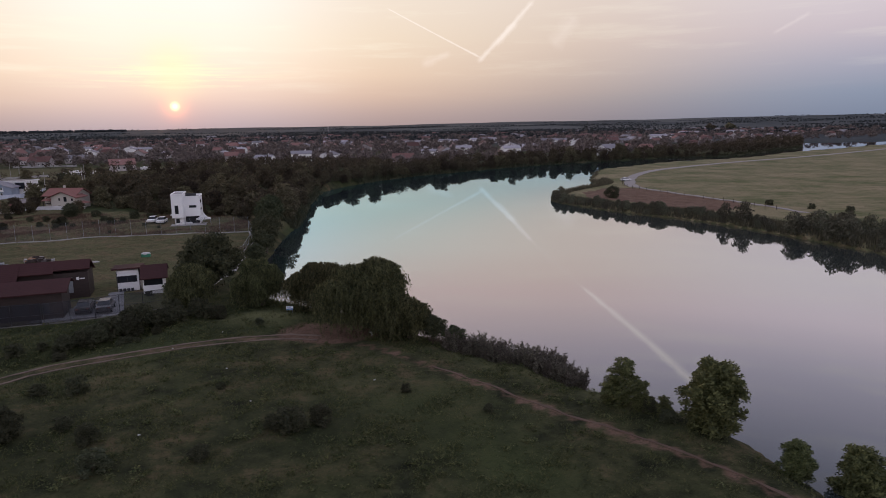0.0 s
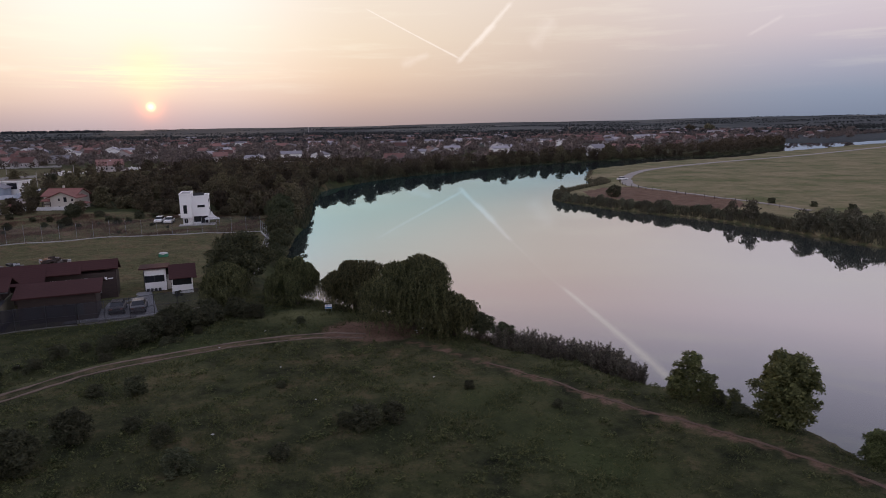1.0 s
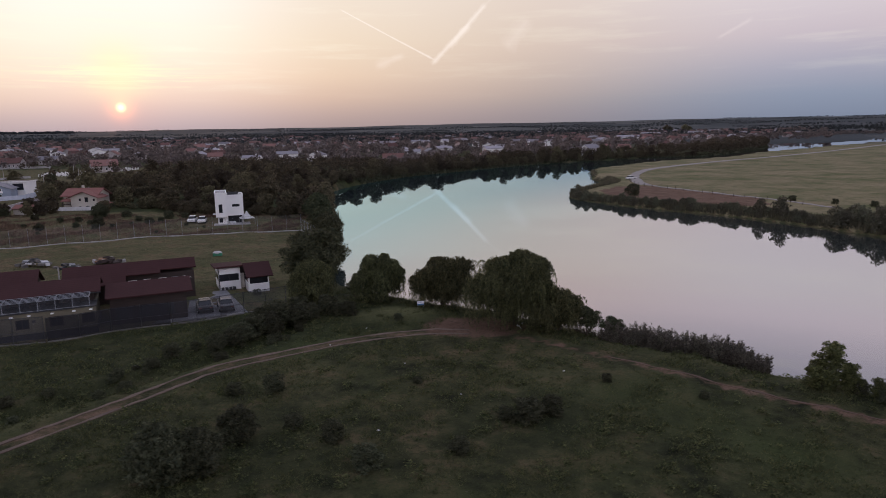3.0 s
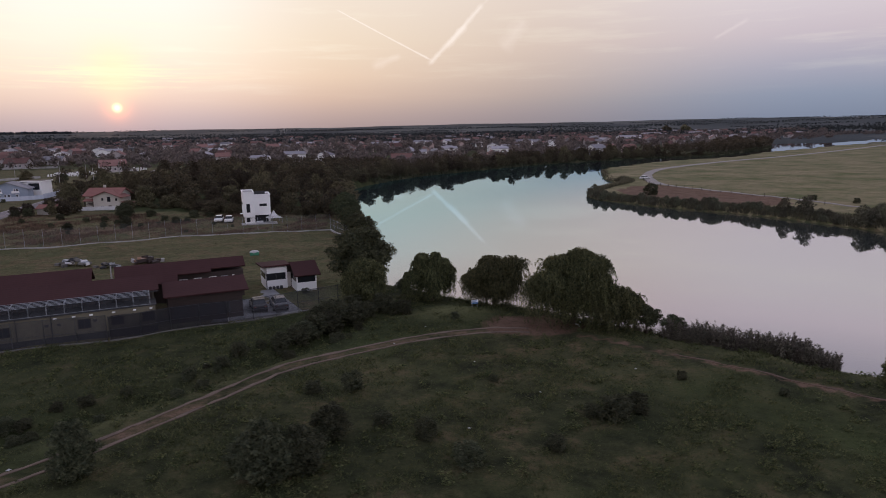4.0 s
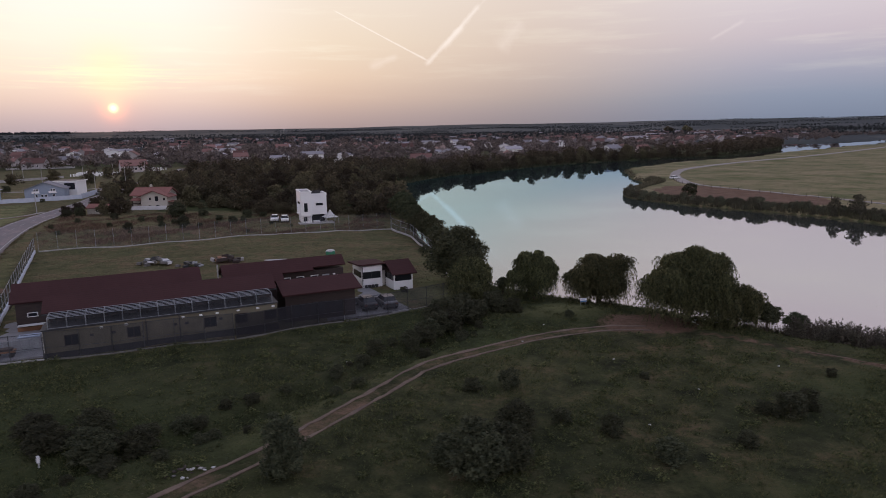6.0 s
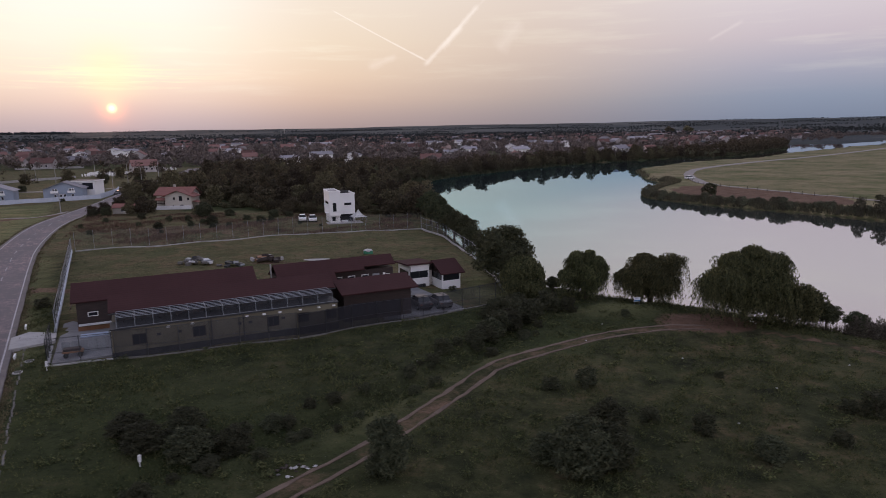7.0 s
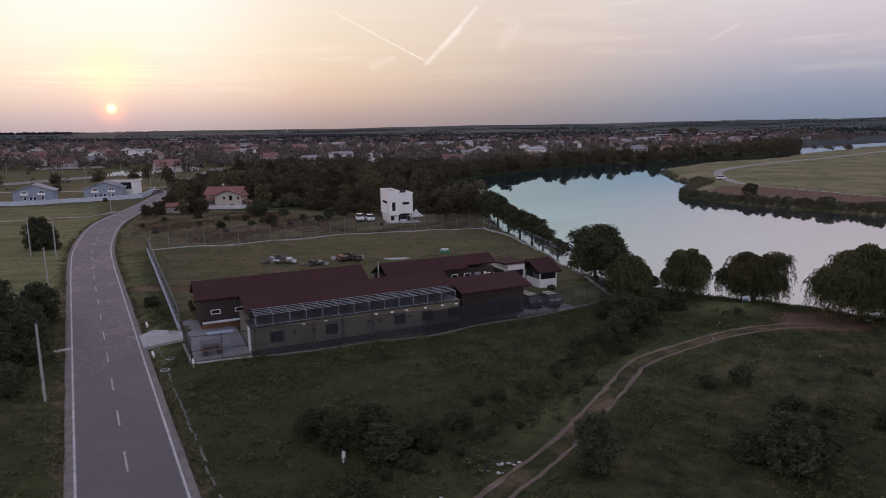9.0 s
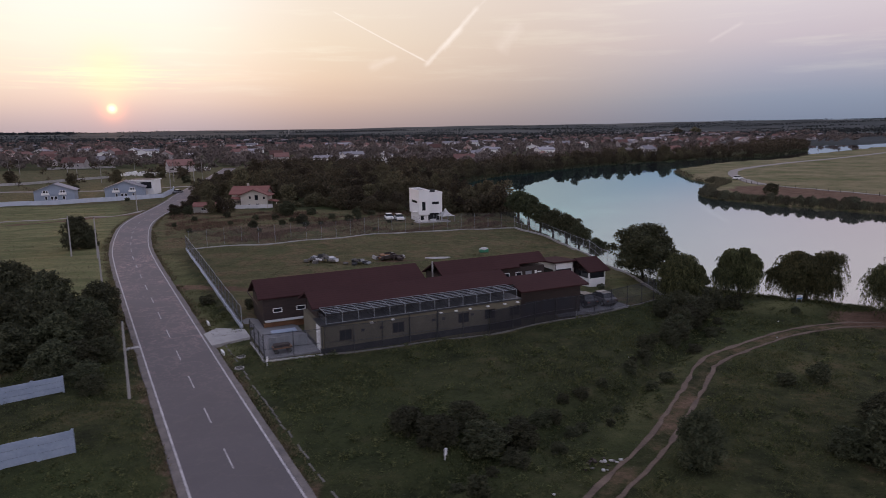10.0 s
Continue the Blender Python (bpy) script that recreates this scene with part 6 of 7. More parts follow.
for x, y, s in ( (-26, 44.5, 0.55), (-31.6, 53.9, 0.62), (-34.8, 53.6, 0.5), (-11.4, 46.6, 0.8), (-9.4, 47.6, 0.6), (-13.0, 47.4, 0.45), (-29, 47, 0.5), (-43, 63.5, 0.6), (-38, 67.5, 0.8), (-36.4, 70.4, 0.9), (-34.5, 73.5, 1.0),
                (-31.5, 75.5, 0.95), (-29.2, 77.6, 0.9), (-32.8, 78.4, 0.8), (-35.5, 76.2, 0.8), (-26.8, 77.2, 0.7), (-21, 74, 0.35), (14.8, 51.0, 0.45), (16.8, 49.3, 0.5), (17.8, 47.5, 0.45),
                (-19.5, 55, 0.3), (-3, 54, 0.3), (4, 50, 0.3), (-33, 45, 0.6), (-23.5, 40.5, 0.7), (-17, 42.5, 0.5),
                (-89.2, 83.2, 0.6), (-83.5, 81, 0.55), (-90.0, 47.6, 0.35), (-117.2, 166.0, 0.8), (-115.0, 167.5, 0.8),
                (-81.5, 147, 0.42), (-70, 140, 0.3), (-84.5, 145.5, 0.5), (-88.2, 151.8, 0.4), (-79, 151, 0.35), (-92.6, 156, 0.55), (-80, 158, 0.6), (-67, 150, 0.35), (-97, 157, 0.5), (-104, 160, 0.6), (-110, 155, 0.45), (-106.5, 138, 0.4), (-112, 147, 0.35), (-93, 139, 0.3), (-76, 153, 0.7), (-73.8, 154.4, 0.5), (-62, 146, 0.25), (-101, 149, 0.4), (-74.5, 162, 0.8), (-71, 163, 0.6), (-85.5, 165, 0.8), (-39.5, 87.4, 0.35),
                (-160, 268, 1.2), (-168, 300, 1.5), (-150, 290, 1.3), (-182, 262, 1.0), (-146, 214, 0.5), (54.5, 205.0, 1.55), (96, 168, 0.6), (101, 160, 0.7), (89, 176, 0.7)):
    if min(seg_dist(np.array([x]), np.array([y]), TRACK_S)[0], seg_dist(np.array([x]), np.array([y]), TRACK2_S)[0]) > 0.9 + 1.5 * s:
        plant(bush, x, y, s, tall=random.uniform(0.85, 1.15))
# rounder taller trees behind, in four builds
builds = [tree_proto("broadleaf_tree", 30 + i, h, w, n, 0.42, M_LEAF, "dark broadleaf tree in a thick grove", n_lobes=l * 2, clear=c * 0.5, trunk=0.13, lobe=0.14, core=3)
          for i, (h, w, n, l, c) in enumerate(((7.0, 6.5, 2000, 16, 0.1), (8.0, 6.0, 2000, 15, 0.12), (5.4, 6.0, 1600, 14, 0.05), (9.0, 7.0, 2300, 18, 0.15)))]


def scatter(poly, gap, seed, limit, keep=()):
    """Spots in a plan outline, no two nearer than gap, clear of the circles in keep."""
    rng = random.Random(seed)
    xs, ys = [p_[0] for p_ in poly], [p_[1] for p_ in poly]
    out = []
    for _ in range(limit * 40):
        x, y = rng.uniform(min(xs), max(xs)), rng.uniform(min(ys), max(ys))
        if not inside(np.array([x]), np.array([y]), poly)[0]:
            continue
        if any(math.hypot(x - a, y - b) < r for a, b, r in keep) or any((x - a) ** 2 + (y - b) ** 2 < gap * gap for a, b in out):
            continue
        out.append((x, y))
        if len(out) >= limit:
            break
    return out


GROVE = [(-119, 183), (-108, 184), (-90, 184), (-72, 172), (-50, 168), (-42, 176), (-46, 215), (-50, 258), (-38, 292), (-20, 320), (2, 343), (0, 372), (-60, 380), (-120, 380), (-136, 300), (-127, 215)]
BACK = []
rng_edge = random.Random(61)
front_len, front_at = line_frames([(-92, 181), (-86, 183), (-72, 171), (-64, 167), (-50, 166), (-44, 172)])
for i in range(60):      # undergrowth along the front of the grove
    f = rng_edge.random()
    bx, by, way = front_at(f * (front_len - 0.1))
    plant(random.choice(builds), bx + rng_edge.uniform(-1.5, 1.5), by + rng_edge.uniform(-1, 2.0), rng_edge.uniform(0.22, 0.45), tall=rng_edge.uniform(0.7, 1.1), label="low bushy undergrowth at the edge of the grove")
for x, y in scatter(GROVE, 5.8, 5, 380, [(-103, 185, 8), (-57, 157, 12)]):
    rd = on_grid(ROAD_D, x, y)
    if rd < 5.5:
        continue
    if y < 290:
        plant(random.choice(builds), x, y, random.uniform(0.6, 1.0) * (0.8 if rd < 17 else 1.0), tall=random.uniform(0.85, 1.15))
    else:
        BACK.append((x, y, random.uniform(0.6, 0.95) * (0.6 if rd < 17 else 1.0)))
FARBANK = [(0, 358), (9, 356), (33, 380), (60, 405), (90, 428), (118, 440), (156, 464), (200, 472), (261, 532), (322, 604), (380, 720), (360, 730), (300, 640), (240, 560), (190, 512), (140, 490), (100, 465), (40, 422), (-5, 388)]
for x, y in scatter(FARBANK, 6.2, 6, 230):
    if on_grid(LAND_D, x, y) > 11 or x > 150:
        BACK.append((x, y, random.uniform(0.75, 1.1)))
        continue
    plant(random.choice(builds), x, y, random.uniform(0.85, 1.15), tall=random.uniform(0.75, 1.1), label="dark waterside tree on the far lake bank")
rs_ = random.Random(8)
edge = spline(LAKE[LAKE.index((385, 716)):] + LAKE[:4], 2.0)
edge_total, edge_at = line_frames(edge)
s_ = 0.0
while s_ < edge_total:
    bx, by, way = edge_at(s_)
    o_ = rs_.uniform(0.8, 3.0)
    bx, by = bx + math.sin(way) * o_, by - math.cos(way) * o_
    if by < 470:
        plant(rs_.choice(builds), bx, by, rs_.uniform(0.55, 1.0) * (1.05 if by > 280 else 0.8), tall=rs_.uniform(0.7, 1.1), label="dark tree leaning over the lake edge")
    else:
        BACK.append((bx, by, rs_.uniform(0.85, 1.3)))
    s_ += rs_.uniform(3.0, 4.8)
for x, y, s in ((-118.5, 168.5, 0.5), (-115.5, 168.6, 0.62), (-109.6, 167.6, 0.5), (-107.2, 169.0, 0.7), (-106.4, 173, 0.6), (-92.6, 170.5, 0.55), (-94.0, 168.6, 0.45), (-119, 186, 0.55), (-122.5, 205, 0.5), (-72, 166.5, 0.6), (-47, 160, 0.8), (-43.5, 166, 0.9), (-47.5, 170, 0.9), (-40.6, 158, 0.9), (-38.6, 166, 1.0), (-41, 174, 1.0),
                (126, 416, 0.0), (-178, 290, 0.8), (-200, 300, 0.9), (-230, 310, 0.9), (-160, 320, 1.0), (-174, 334, 1.0)):
    if s:
        plant(random.choice(builds), x, y, s)


def weed_proto():
    """A clump of tall stems that fan out, leafy towards their tops."""
    rng = np.random.default_rng(27)
    top = thing("bank_weed", pose(0, 0, -50), "tall grey-brown weed clump on the lake bank", "weed")
    cos = []
    for k in range(46):
        a, r0, hh = rng.uniform(0, 6.283), 0.8 * math.sqrt(rng.random()), rng.uniform(1.1, 2.3)
        foot = np.array([r0 * math.cos(a), r0 * math.sin(a), -0.1])
        tip = foot + np.array([rng.normal() * 0.22 + 0.15 * math.cos(a), rng.normal() * 0.22 + 0.15 * math.sin(a), hh])
        side = np.array([0.02 * math.sin(a), -0.02 * math.cos(a), 0.0])
        cos.append(np.stack([foot - side, foot + side, tip]))
        t = 0.12 + 0.9 * rng.random(34)
        p = foot + (tip - foot) * t[:, None] + rng.normal(size=(34, 3)) * (0.16 - 0.11 * t)[:, None]
        d = rand_dirs(rng, 34)
        d[:, 2] = np.abs(d[:, 2]) + 0.4
        b = np.cross(d, rand_dirs(rng, 34)) * 0.045
        cos.append(np.stack([p - b, p + b, p + d * 0.17], 1).reshape(-1, 3))
    co = np.concatenate(cos)
    part("leaves", arrays_mesh("leaves", co, np.arange(len(co)).reshape(-1, 3), M_WEED), M_WEED, top)
    return top


weed = weed_proto()
rs_ = random.Random(4)
for i in range(60):
    f = i / 59
    bx, by = spline([(1.8, 66.4), (5, 64.2), (9, 61.3), (13.2, 56)], 0.4)[int(f * 35)]
    plant(weed, bx + rs_.uniform(-0.5, 0.5), by + rs_.uniform(-0.7, 0.4), rs_.uniform(0.7, 1.15), tall=rs_.uniform(0.85, 1.2), label="grey-green weedy shrub along the lake bank")
rs_ = random.Random(14)
ditch_total, ditch_at = line_frames(DITCH_S)
for i in range(46):
    s_ = ditch_total * (0.03 + 0.95 * rs_.random())
    bx, by, way = ditch_at(s_)
    o_ = rs_.choice((1.0, -1.0)) * rs_.uniform(1.0, 2.6)
    bx, by = bx + math.sin(way) * o_, by - math.cos(way) * o_
    if seg_dist(np.array([bx]), np.array([by]), TRACK_S)[0] < 2.3:
        continue
    plant(bush, bx, by, rs_.uniform(0.22, 0.5), tall=rs_.uniform(0.7, 1.1), label="low weedy bush beside the ditch")
drop(shore_tree), drop(bush), drop(thicket), drop(weed)


def blades(name, spots, height, width, material, label, category, per=7, spread=0.35, seed=1, lean=0.35):
    """Tufts of upright blades (triangles) at many spots: one object."""
    rng = np.random.default_rng(seed)
    s = np.repeat(np.array(spots), per, axis=0)
    n = len(s)
    s[:, 0] += rng.normal(size=n) * spread
    s[:, 1] += rng.normal(size=n) * spread
    h = height * (0.45 + 0.75 * rng.random(n)) * s[:, 3]
    a = rng.uniform(0, 6.283, n)
    wx, wy = np.cos(a) * width, np.sin(a) * width
    lx, ly = rng.normal(size=n) * lean * h, rng.normal(size=n) * lean * h
    co = np.stack([np.stack([s[:, 0] - wx, s[:, 1] - wy, s[:, 2] - 0.05], 1), np.stack([s[:, 0] + wx, s[:, 1] + wy, s[:, 2] - 0.05], 1),
                   np.stack([s[:, 0] + lx, s[:, 1] + ly, s[:, 2] + h], 1)], 1).reshape(-1, 3)
    ob = new(name, arrays_mesh(name, co, np.arange(n * 3).reshape(-1, 3), material))
    return tagged(ob, label, category, kind="stuff")


def shore_spots(i0, i1, n, lo, hi, seed, k=1.0):
    """Spots along a stretch of the lake's outline, lo to hi metres inland (negative: in the water)."""
    rng = random.Random(seed)
    line = spline(LAKE[i0:i1], 2.0)
    total, at = line_frames(line)
    out = []
    for _ in range(n):
        x, y, way = at(rng.uniform(0, total - 0.01))
        o = rng.uniform(lo, hi)
        px, py = x + math.sin(way) * o, y - math.cos(way) * o
        out.append((px, py, max(gz(px, py), WATER - 0.1), rng.uniform(0.6, 1.2)))
    return out


blades("reeds", shore_spots(12, 16, 500, -0.3, 1.4, 1), 1.3, 0.035, M_REED, "dull green reeds along the near lake bank", "reeds", 9, 0.25, 2, 0.12)
blades("reeds", shore_spots(26, 40, 5000, 0.4, 5.0, 3), 1.2, 0.09, M_REED, "dark reeds and scrub along the far spit", "reeds", 7, 0.3, 4, 0.2)
blades("reeds", shore_spots(39, 54, 1500, 0.0, 2.0, 5), 0.8, 0.15, M_REED, "low reeds along the peninsula shore", "reeds", 6, 0.6, 6, 0.14)
k_far = LAKE.index((385, 716))
blades("reeds", shore_spots(k_far, len(LAKE), 2600, -0.4, 2.4, 7) + shore_spots(0, 4, 700, -0.4, 2.4, 8), 1.5, 0.16, M_SHRUB, "dark undergrowth hanging over the far lake edge", "undergrowth", 7, 0.6, 9, 0.4)
# scrub clumps on the right bank
scrub = [tree_proto("bank_scrub", 50 + i, 2.8, 4.2, 1300, 0.26, M_SCRUB, "low dark scrub on the opposite lake bank", "bush", n_lobes=22, clear=0.0, trunk=0, core=2) for i in range(2)]
rng = random.Random(9)
line = spline(LAKE[25:37], 2.0)
total, at = line_frames(line)
for i in range(170):
    s = total * (i + rng.random()) / 170
    x, y, way = at(min(s, total - 0.1))
    o = rng.uniform(0.6, 13.0 if i < 95 else 3.4)
    plant(scrub[i % 2], x + math.sin(way) * o, y - math.cos(way) * o, rng.uniform(0.5, 1.0) * (1.15 if i < 95 else 0.75), tall=rng.uniform(0.8, 1.2))
for x, y, k in ((70.6, 151, 1.0), (68.6, 156, 0.85), (75.2, 137, 1.05), (79.4, 124.5, 1.0), (78.0, 128, 1.1), (85.0, 108, 1.0), (59.0, 172.5, 0.6), (57.2, 174.5, 0.55), (90, 97, 1.1), (52, 181, 0.5)):
    plant(scrub[int(x) % 2], x, y, k * 1.15, tall=1.25, label="bushy dark tree at the water's edge of the opposite bank")
for o in scrub:
    drop(o)

# fence posts along the gravel road on the meadow
tot, atf = line_frames(spline([(91, 160), (86.5, 180), (82, 195), (77.5, 209), (73.6, 224), (70.8, 236), (73, 251), (82.5, 280)], 3.0))
pm = mesh_of("field_post", tube((0, 0, -0.2), (0, 0, 1.15), 0.06, n=6))
pm.materials.append(M_WOOD)
s = 8.0
while s < 110:
    x, y, way = atf(s)
    o = new("field_post", pm)
    o.matrix_basis = pose(x + math.sin(way) * -2.9, y + math.cos(way) * 2.9, gz(x - math.sin(way) * 2.9, y + math.cos(way) * 2.9))
    tagged(o, "short weathered wooden field post by the gravel road", "fence post", "field posts along the gravel road")
    s += 4.2

# ---- the village ----
def village_house(w, d, h, rise, wall, roof, label, name="village_house"):
    t = thing(name, pose(0, 0, -60), label, "house", "houses of the village")
    part("wall", gable_wall(w, d, h, rise), wall, t)
    gable_roof(t, w, d, h, rise, 0.5, roof)
    for x in np.arange(-w / 2 + 1.2, w / 2 - 1.4, 2.6):
        f = part("window", box(x, x + 1.1, -d / 2 - 0.05, -d / 2 + 0.02, h * 0.35, h * 0.35 + 1.3), M_WHITE, t)
        part("pane", box(x + 0.1, x + 1.0, -d / 2 - 0.07, -d / 2 - 0.048, h * 0.35 + 0.1, h * 0.35 + 1.2), M_GLASS, f)
    part("chimney", box(w * 0.2, w * 0.2 + 0.5, 0.4, 0.9, h, h + rise + 0.8), wall, t)
    return t


protos = [village_house(11, 8, 3.8, 2.6, M_TOWN, M_TOWNROOF, "village house with clay-red tiled roof among trees"),
          village_house(9, 8, 5.2, 2.4, M_TOWN, M_TOWNROOF, "two-storey village house with clay-red roof"),
          village_house(14, 9, 3.6, 2.2, M_TOWN, M_GREYROOF, "pale village house with grey metal roof"),
          village_house(9, 7, 3.6, 2.4, M_PINK, M_TOWNROOF, "dusty pink village house with red roof"),
          village_house(12, 9, 5.0, 1.6, M_WHITE, M_GREYROOF, "white village house with low pale roof")]
rng = random.Random(21)
spots = []


def built_up(x, y):
    """Where the village stands: behind the grove and behind the far bank."""
    if -165 < x < 0 and y < 400:
        return False
    if x <= -165 and y < 455:
        return False
    if x > 0 and y < 395 + 0.62 * x:
        return False
    return on_grid(LAND_D, x, y) > 38 and on_grid(ROAD_D, x, y) > 9


for _ in range(6000):
    y = 390 + 520 * rng.random()
    x = rng.uniform(-0.66 * y - 90, 0.52 * y)
    if not built_up(x, y) or any((x - a) ** 2 + (y - b) ** 2 < 19 ** 2 for a, b in spots):
        continue
    spots.append((x, y))
    if len(spots) >= 150:
        break
for x, y in spots:
    p = rng.choice(protos)
    copy_thing(p, pose(x, y, gz(x, y) - 0.2, 0, 0, rng.choice((0, 90)) + rng.uniform(-18, 18)) @ Matrix.Scale(rng.uniform(0.85, 1.15), 4))
big = village_house(34, 12, 5.0, 2.2, M_WHITE, M_GREYROOF, "long pale farm hall with grey metal roof", "farm_hall")
for x, y, r_ in ((430, 1150, 8), (520, 1180, 5), (300, 900, 12), (-30, 760, 10), (-120, 820, 4), (60, 870, 14)):
    copy_thing(big, pose(x, y, gz(x, y) - 0.2, 0, 0, r_))
lodge = village_house(13, 9, 5.5, 2.6, M_WHITE, M_GREYROOF, "white lakeside house with pale roof")
copy_thing(lodge, pose(122, 478, gz(122, 478) - 0.2, 0, 0, 35))
barn = village_house(13, 10, 3.8, 3.0, M_TOWN, M_TOWNROOF, "roadside house with a broad brownish tiled roof")
copy_thing(barn, pose(-180, 384, gz(-180, 384) - 0.2, 0, 0, 30))
copy_thing(barn, pose(-262, 446, gz(-262, 446) - 0.2, 0, 0, 5))
for p in protos + [big, lodge, barn]:
    drop(p)


def far_houses(name, material, roof, n, seed, label):
    """Small gabled houses too far to tell apart, joined: walls and roofs are two meshes."""
    rng = np.random.default_rng(seed)
    y = 880 + 1000 * rng.random(n) ** 1.3
    x = rng.uniform(-0.72, 0.62, n) * y
    keep = (on_grid(LAND_D, x, y) > 30) & ~((x > 330) & (y < 900))
    x, y = x[keep], y[keep]
    n = len(x)
    z, a = on_grid(ZZ, x, y), rng.uniform(-0.4, 0.4, n) + 1.571 * rng.integers(0, 2, n)
    w, d, h = rng.uniform(4, 8, n), rng.uniform(3.5, 5.5, n), rng.uniform(3.0, 5.5, n)
    rise = rng.uniform(1.5, 3.0, n)

    def corners(table):
        out = []
        for u, v, q in table:
            px, py = u * w, v * d
            out.append(np.stack([x + px * np.cos(a) - py * np.sin(a), y + px * np.sin(a) + py * np.cos(a), z - 0.3 + q(h, rise)], 1))
        return np.stack(out, 1).reshape(-1, 3)

    low, eave, ridge = (lambda h_, r_: 0 * h_), (lambda h_, r_: h_), (lambda h_, r_: h_ + r_)
    co = corners([(-1, -1, low), (1, -1, low), (1, 1, low), (-1, 1, low), (-1, -1, eave), (1, -1, eave), (1, 1, eave), (-1, 1, eave), (-1, 0, ridge), (1, 0, ridge)])
    tri = np.array([(0, 1, 5), (0, 5, 4), (1, 2, 6), (1, 6, 5), (2, 3, 7), (2, 7, 6), (3, 0, 4), (3, 4, 7), (4, 8, 7), (5, 6, 9)])
    fa = (np.arange(n) * 10)[:, None, None] + tri[None]
    top = new(name, arrays_mesh("walls", co, fa.reshape(-1, 3), material))
    tagged(top, label, "houses", kind="stuff")
    co = corners([(-1.1, -1.15, lambda h_, r_: h_ - 0.1), (1.1, -1.15, lambda h_, r_: h_ - 0.1), (1.1, 1.15, lambda h_, r_: h_ - 0.1), (-1.1, 1.15, lambda h_, r_: h_ - 0.1), (-1.1, 0, lambda h_, r_: h_ + r_ + 0.2), (1.1, 0, lambda h_, r_: h_ + r_ + 0.2)])
    tri = np.array([(0, 1, 5), (0, 5, 4), (2, 3, 4), (2, 4, 5), (0, 4, 3), (1, 2, 5)])
    fa = (np.arange(n) * 6)[:, None, None] + tri[None]
    part("roofs", arrays_mesh("roofs", co, fa.reshape(-1, 3), roof), roof, top)


far_houses("far_houses", M_TOWN, M_TOWNROOF, 250, 3, "distant village houses with reddish roofs among trees")
far_houses("far_houses", M_TOWN, M_GREYROOF, 100, 4, "distant pale houses and sheds with grey roofs")
# open plots west of the road: low walls, a lane, white gravestones, street lamps
fence("plot_wall", [(-246, 290), (-220, 304), (-212, 321), (-198, 342)], 1.1, 3.0, "low pale wall between village plots", "wall", None, (), 1.05, 0.08, M_CONC, M_CONC)
fence("plot_wall", [(-273, 433), (-256, 439), (-236, 441)], 1.3, 3.0, "low pale wall between village plots", "wall", None, (), 1.2, 0.08, M_CONC, M_CONC)
stone = mesh_of("gravestone", box(-0.35, 0.35, -0.12, 0.12, -0.2, 1.25, bevel=0.06))
stone.materials.append(M_WHITE)
for k in range(120):
    gx, gy = (rng.uniform(-202, -182), rng.uniform(350, 372)) if k % 3 else (rng.uniform(-176, -168), rng.uniform(385, 402))
    o = new("gravestone", stone)
    o.matrix_basis = pose(gx, gy, gz(gx, gy), 0, rng.uniform(-4, 4), -25 + rng.uniform(-6, 6)) @ Matrix.Scale(rng.uniform(0.8, 1.3), 4)
    tagged(o, "small white gravestone in a village graveyard", "gravestone", "gravestones of the village")
for x, y in ((-190, 345), (-150, 315), (-213, 335), (-249, 345), (-262, 380)):
    lp = thing("street_lamp", pose(x, y, gz(x, y), 0, 0, rng.uniform(0, 360)), "slim grey street lamp with a bent arm", "street lamp", "street lamps of the village")
    part("pole", tube((0, 0, -0.3), (0, 0, 8.0), 0.11, 0.07), M_POLE, lp)
    part("arm", tube((0, 0, 7.9), (1.6, 0, 8.4), 0.05), M_POLE, lp)
    part("lamp_head", box(1.5, 2.1, -0.13, 0.13, 8.33, 8.46, bevel=0.03), M_WHITE, lp)


def far_trees(name, spots, label, seed, leaf=1.1, per=70, material=None):
    """Many far crowns in one object: leafy clumps with ragged tops."""
    rng = np.random.default_rng(seed)
    cos, fas, k = [], [], 0
    for x, y, s in spots:
        h, w = 7.5 * s, 6.5 * s
        cs = [(x + rng.normal() * w * 0.22, y + rng.normal() * w * 0.22, gz(x, y) + h * (0.3 + 0.5 * rng.random())) for _ in range(5)]
        rs = [w * (0.24 + 0.14 * rng.random()) for _ in range(5)]
        co, fa = leaf_cloud(rng, cs, rs, per, leaf * s, 0.9, 0.1, 1.1)
        cos.append(co)
        fas.append(fa + k)
        k += len(co)
    ob = new(name, arrays_mesh(name, np.concatenate(cos), np.concatenate(fas), material or M_LEAF))
    tagged(ob, label, "trees", kind="stuff")


far_trees("grove_trees", BACK, "dark trees at the back of the grove", 4, 0.62, 240)
rng = random.Random(33)
tr = []
while len(tr) < 4200:
    y = 350 + 1250 * rng.random() ** 1.25
    x = rng.uniform(-0.66 * y - 110, 0.66 * y)
    if -150 < x < 0 and y < 380:
        continue
    if x > 0 and y < 390 + 0.62 * x and not (y > 760):
        continue
    if x > 330 and y < 760:
        continue
    if on_grid(LAND_D, x, y) < 9:
        continue
    if any((x - a) ** 2 + (y - b) ** 2 < 64 for a, b in spots) or on_grid(ROAD_D, x, y) < 7:
        continue
    if x < -165 and y < 425 and rng.random() > 0.06:
        continue
    tr.append((x, y, 0.50 + 0.6 * rng.random() ** 1.3 + (0.35 if rng.random() < 0.08 else 0.0)))
for _ in range(700):      # thick trees round the far end of the river
    x, y = rng.uniform(290, 820), rng.uniform(940, 1150)
    if on_grid(LAND_D, x, y) > 60:
        tr.append((x, y, rng.uniform(0.45, 0.8)))
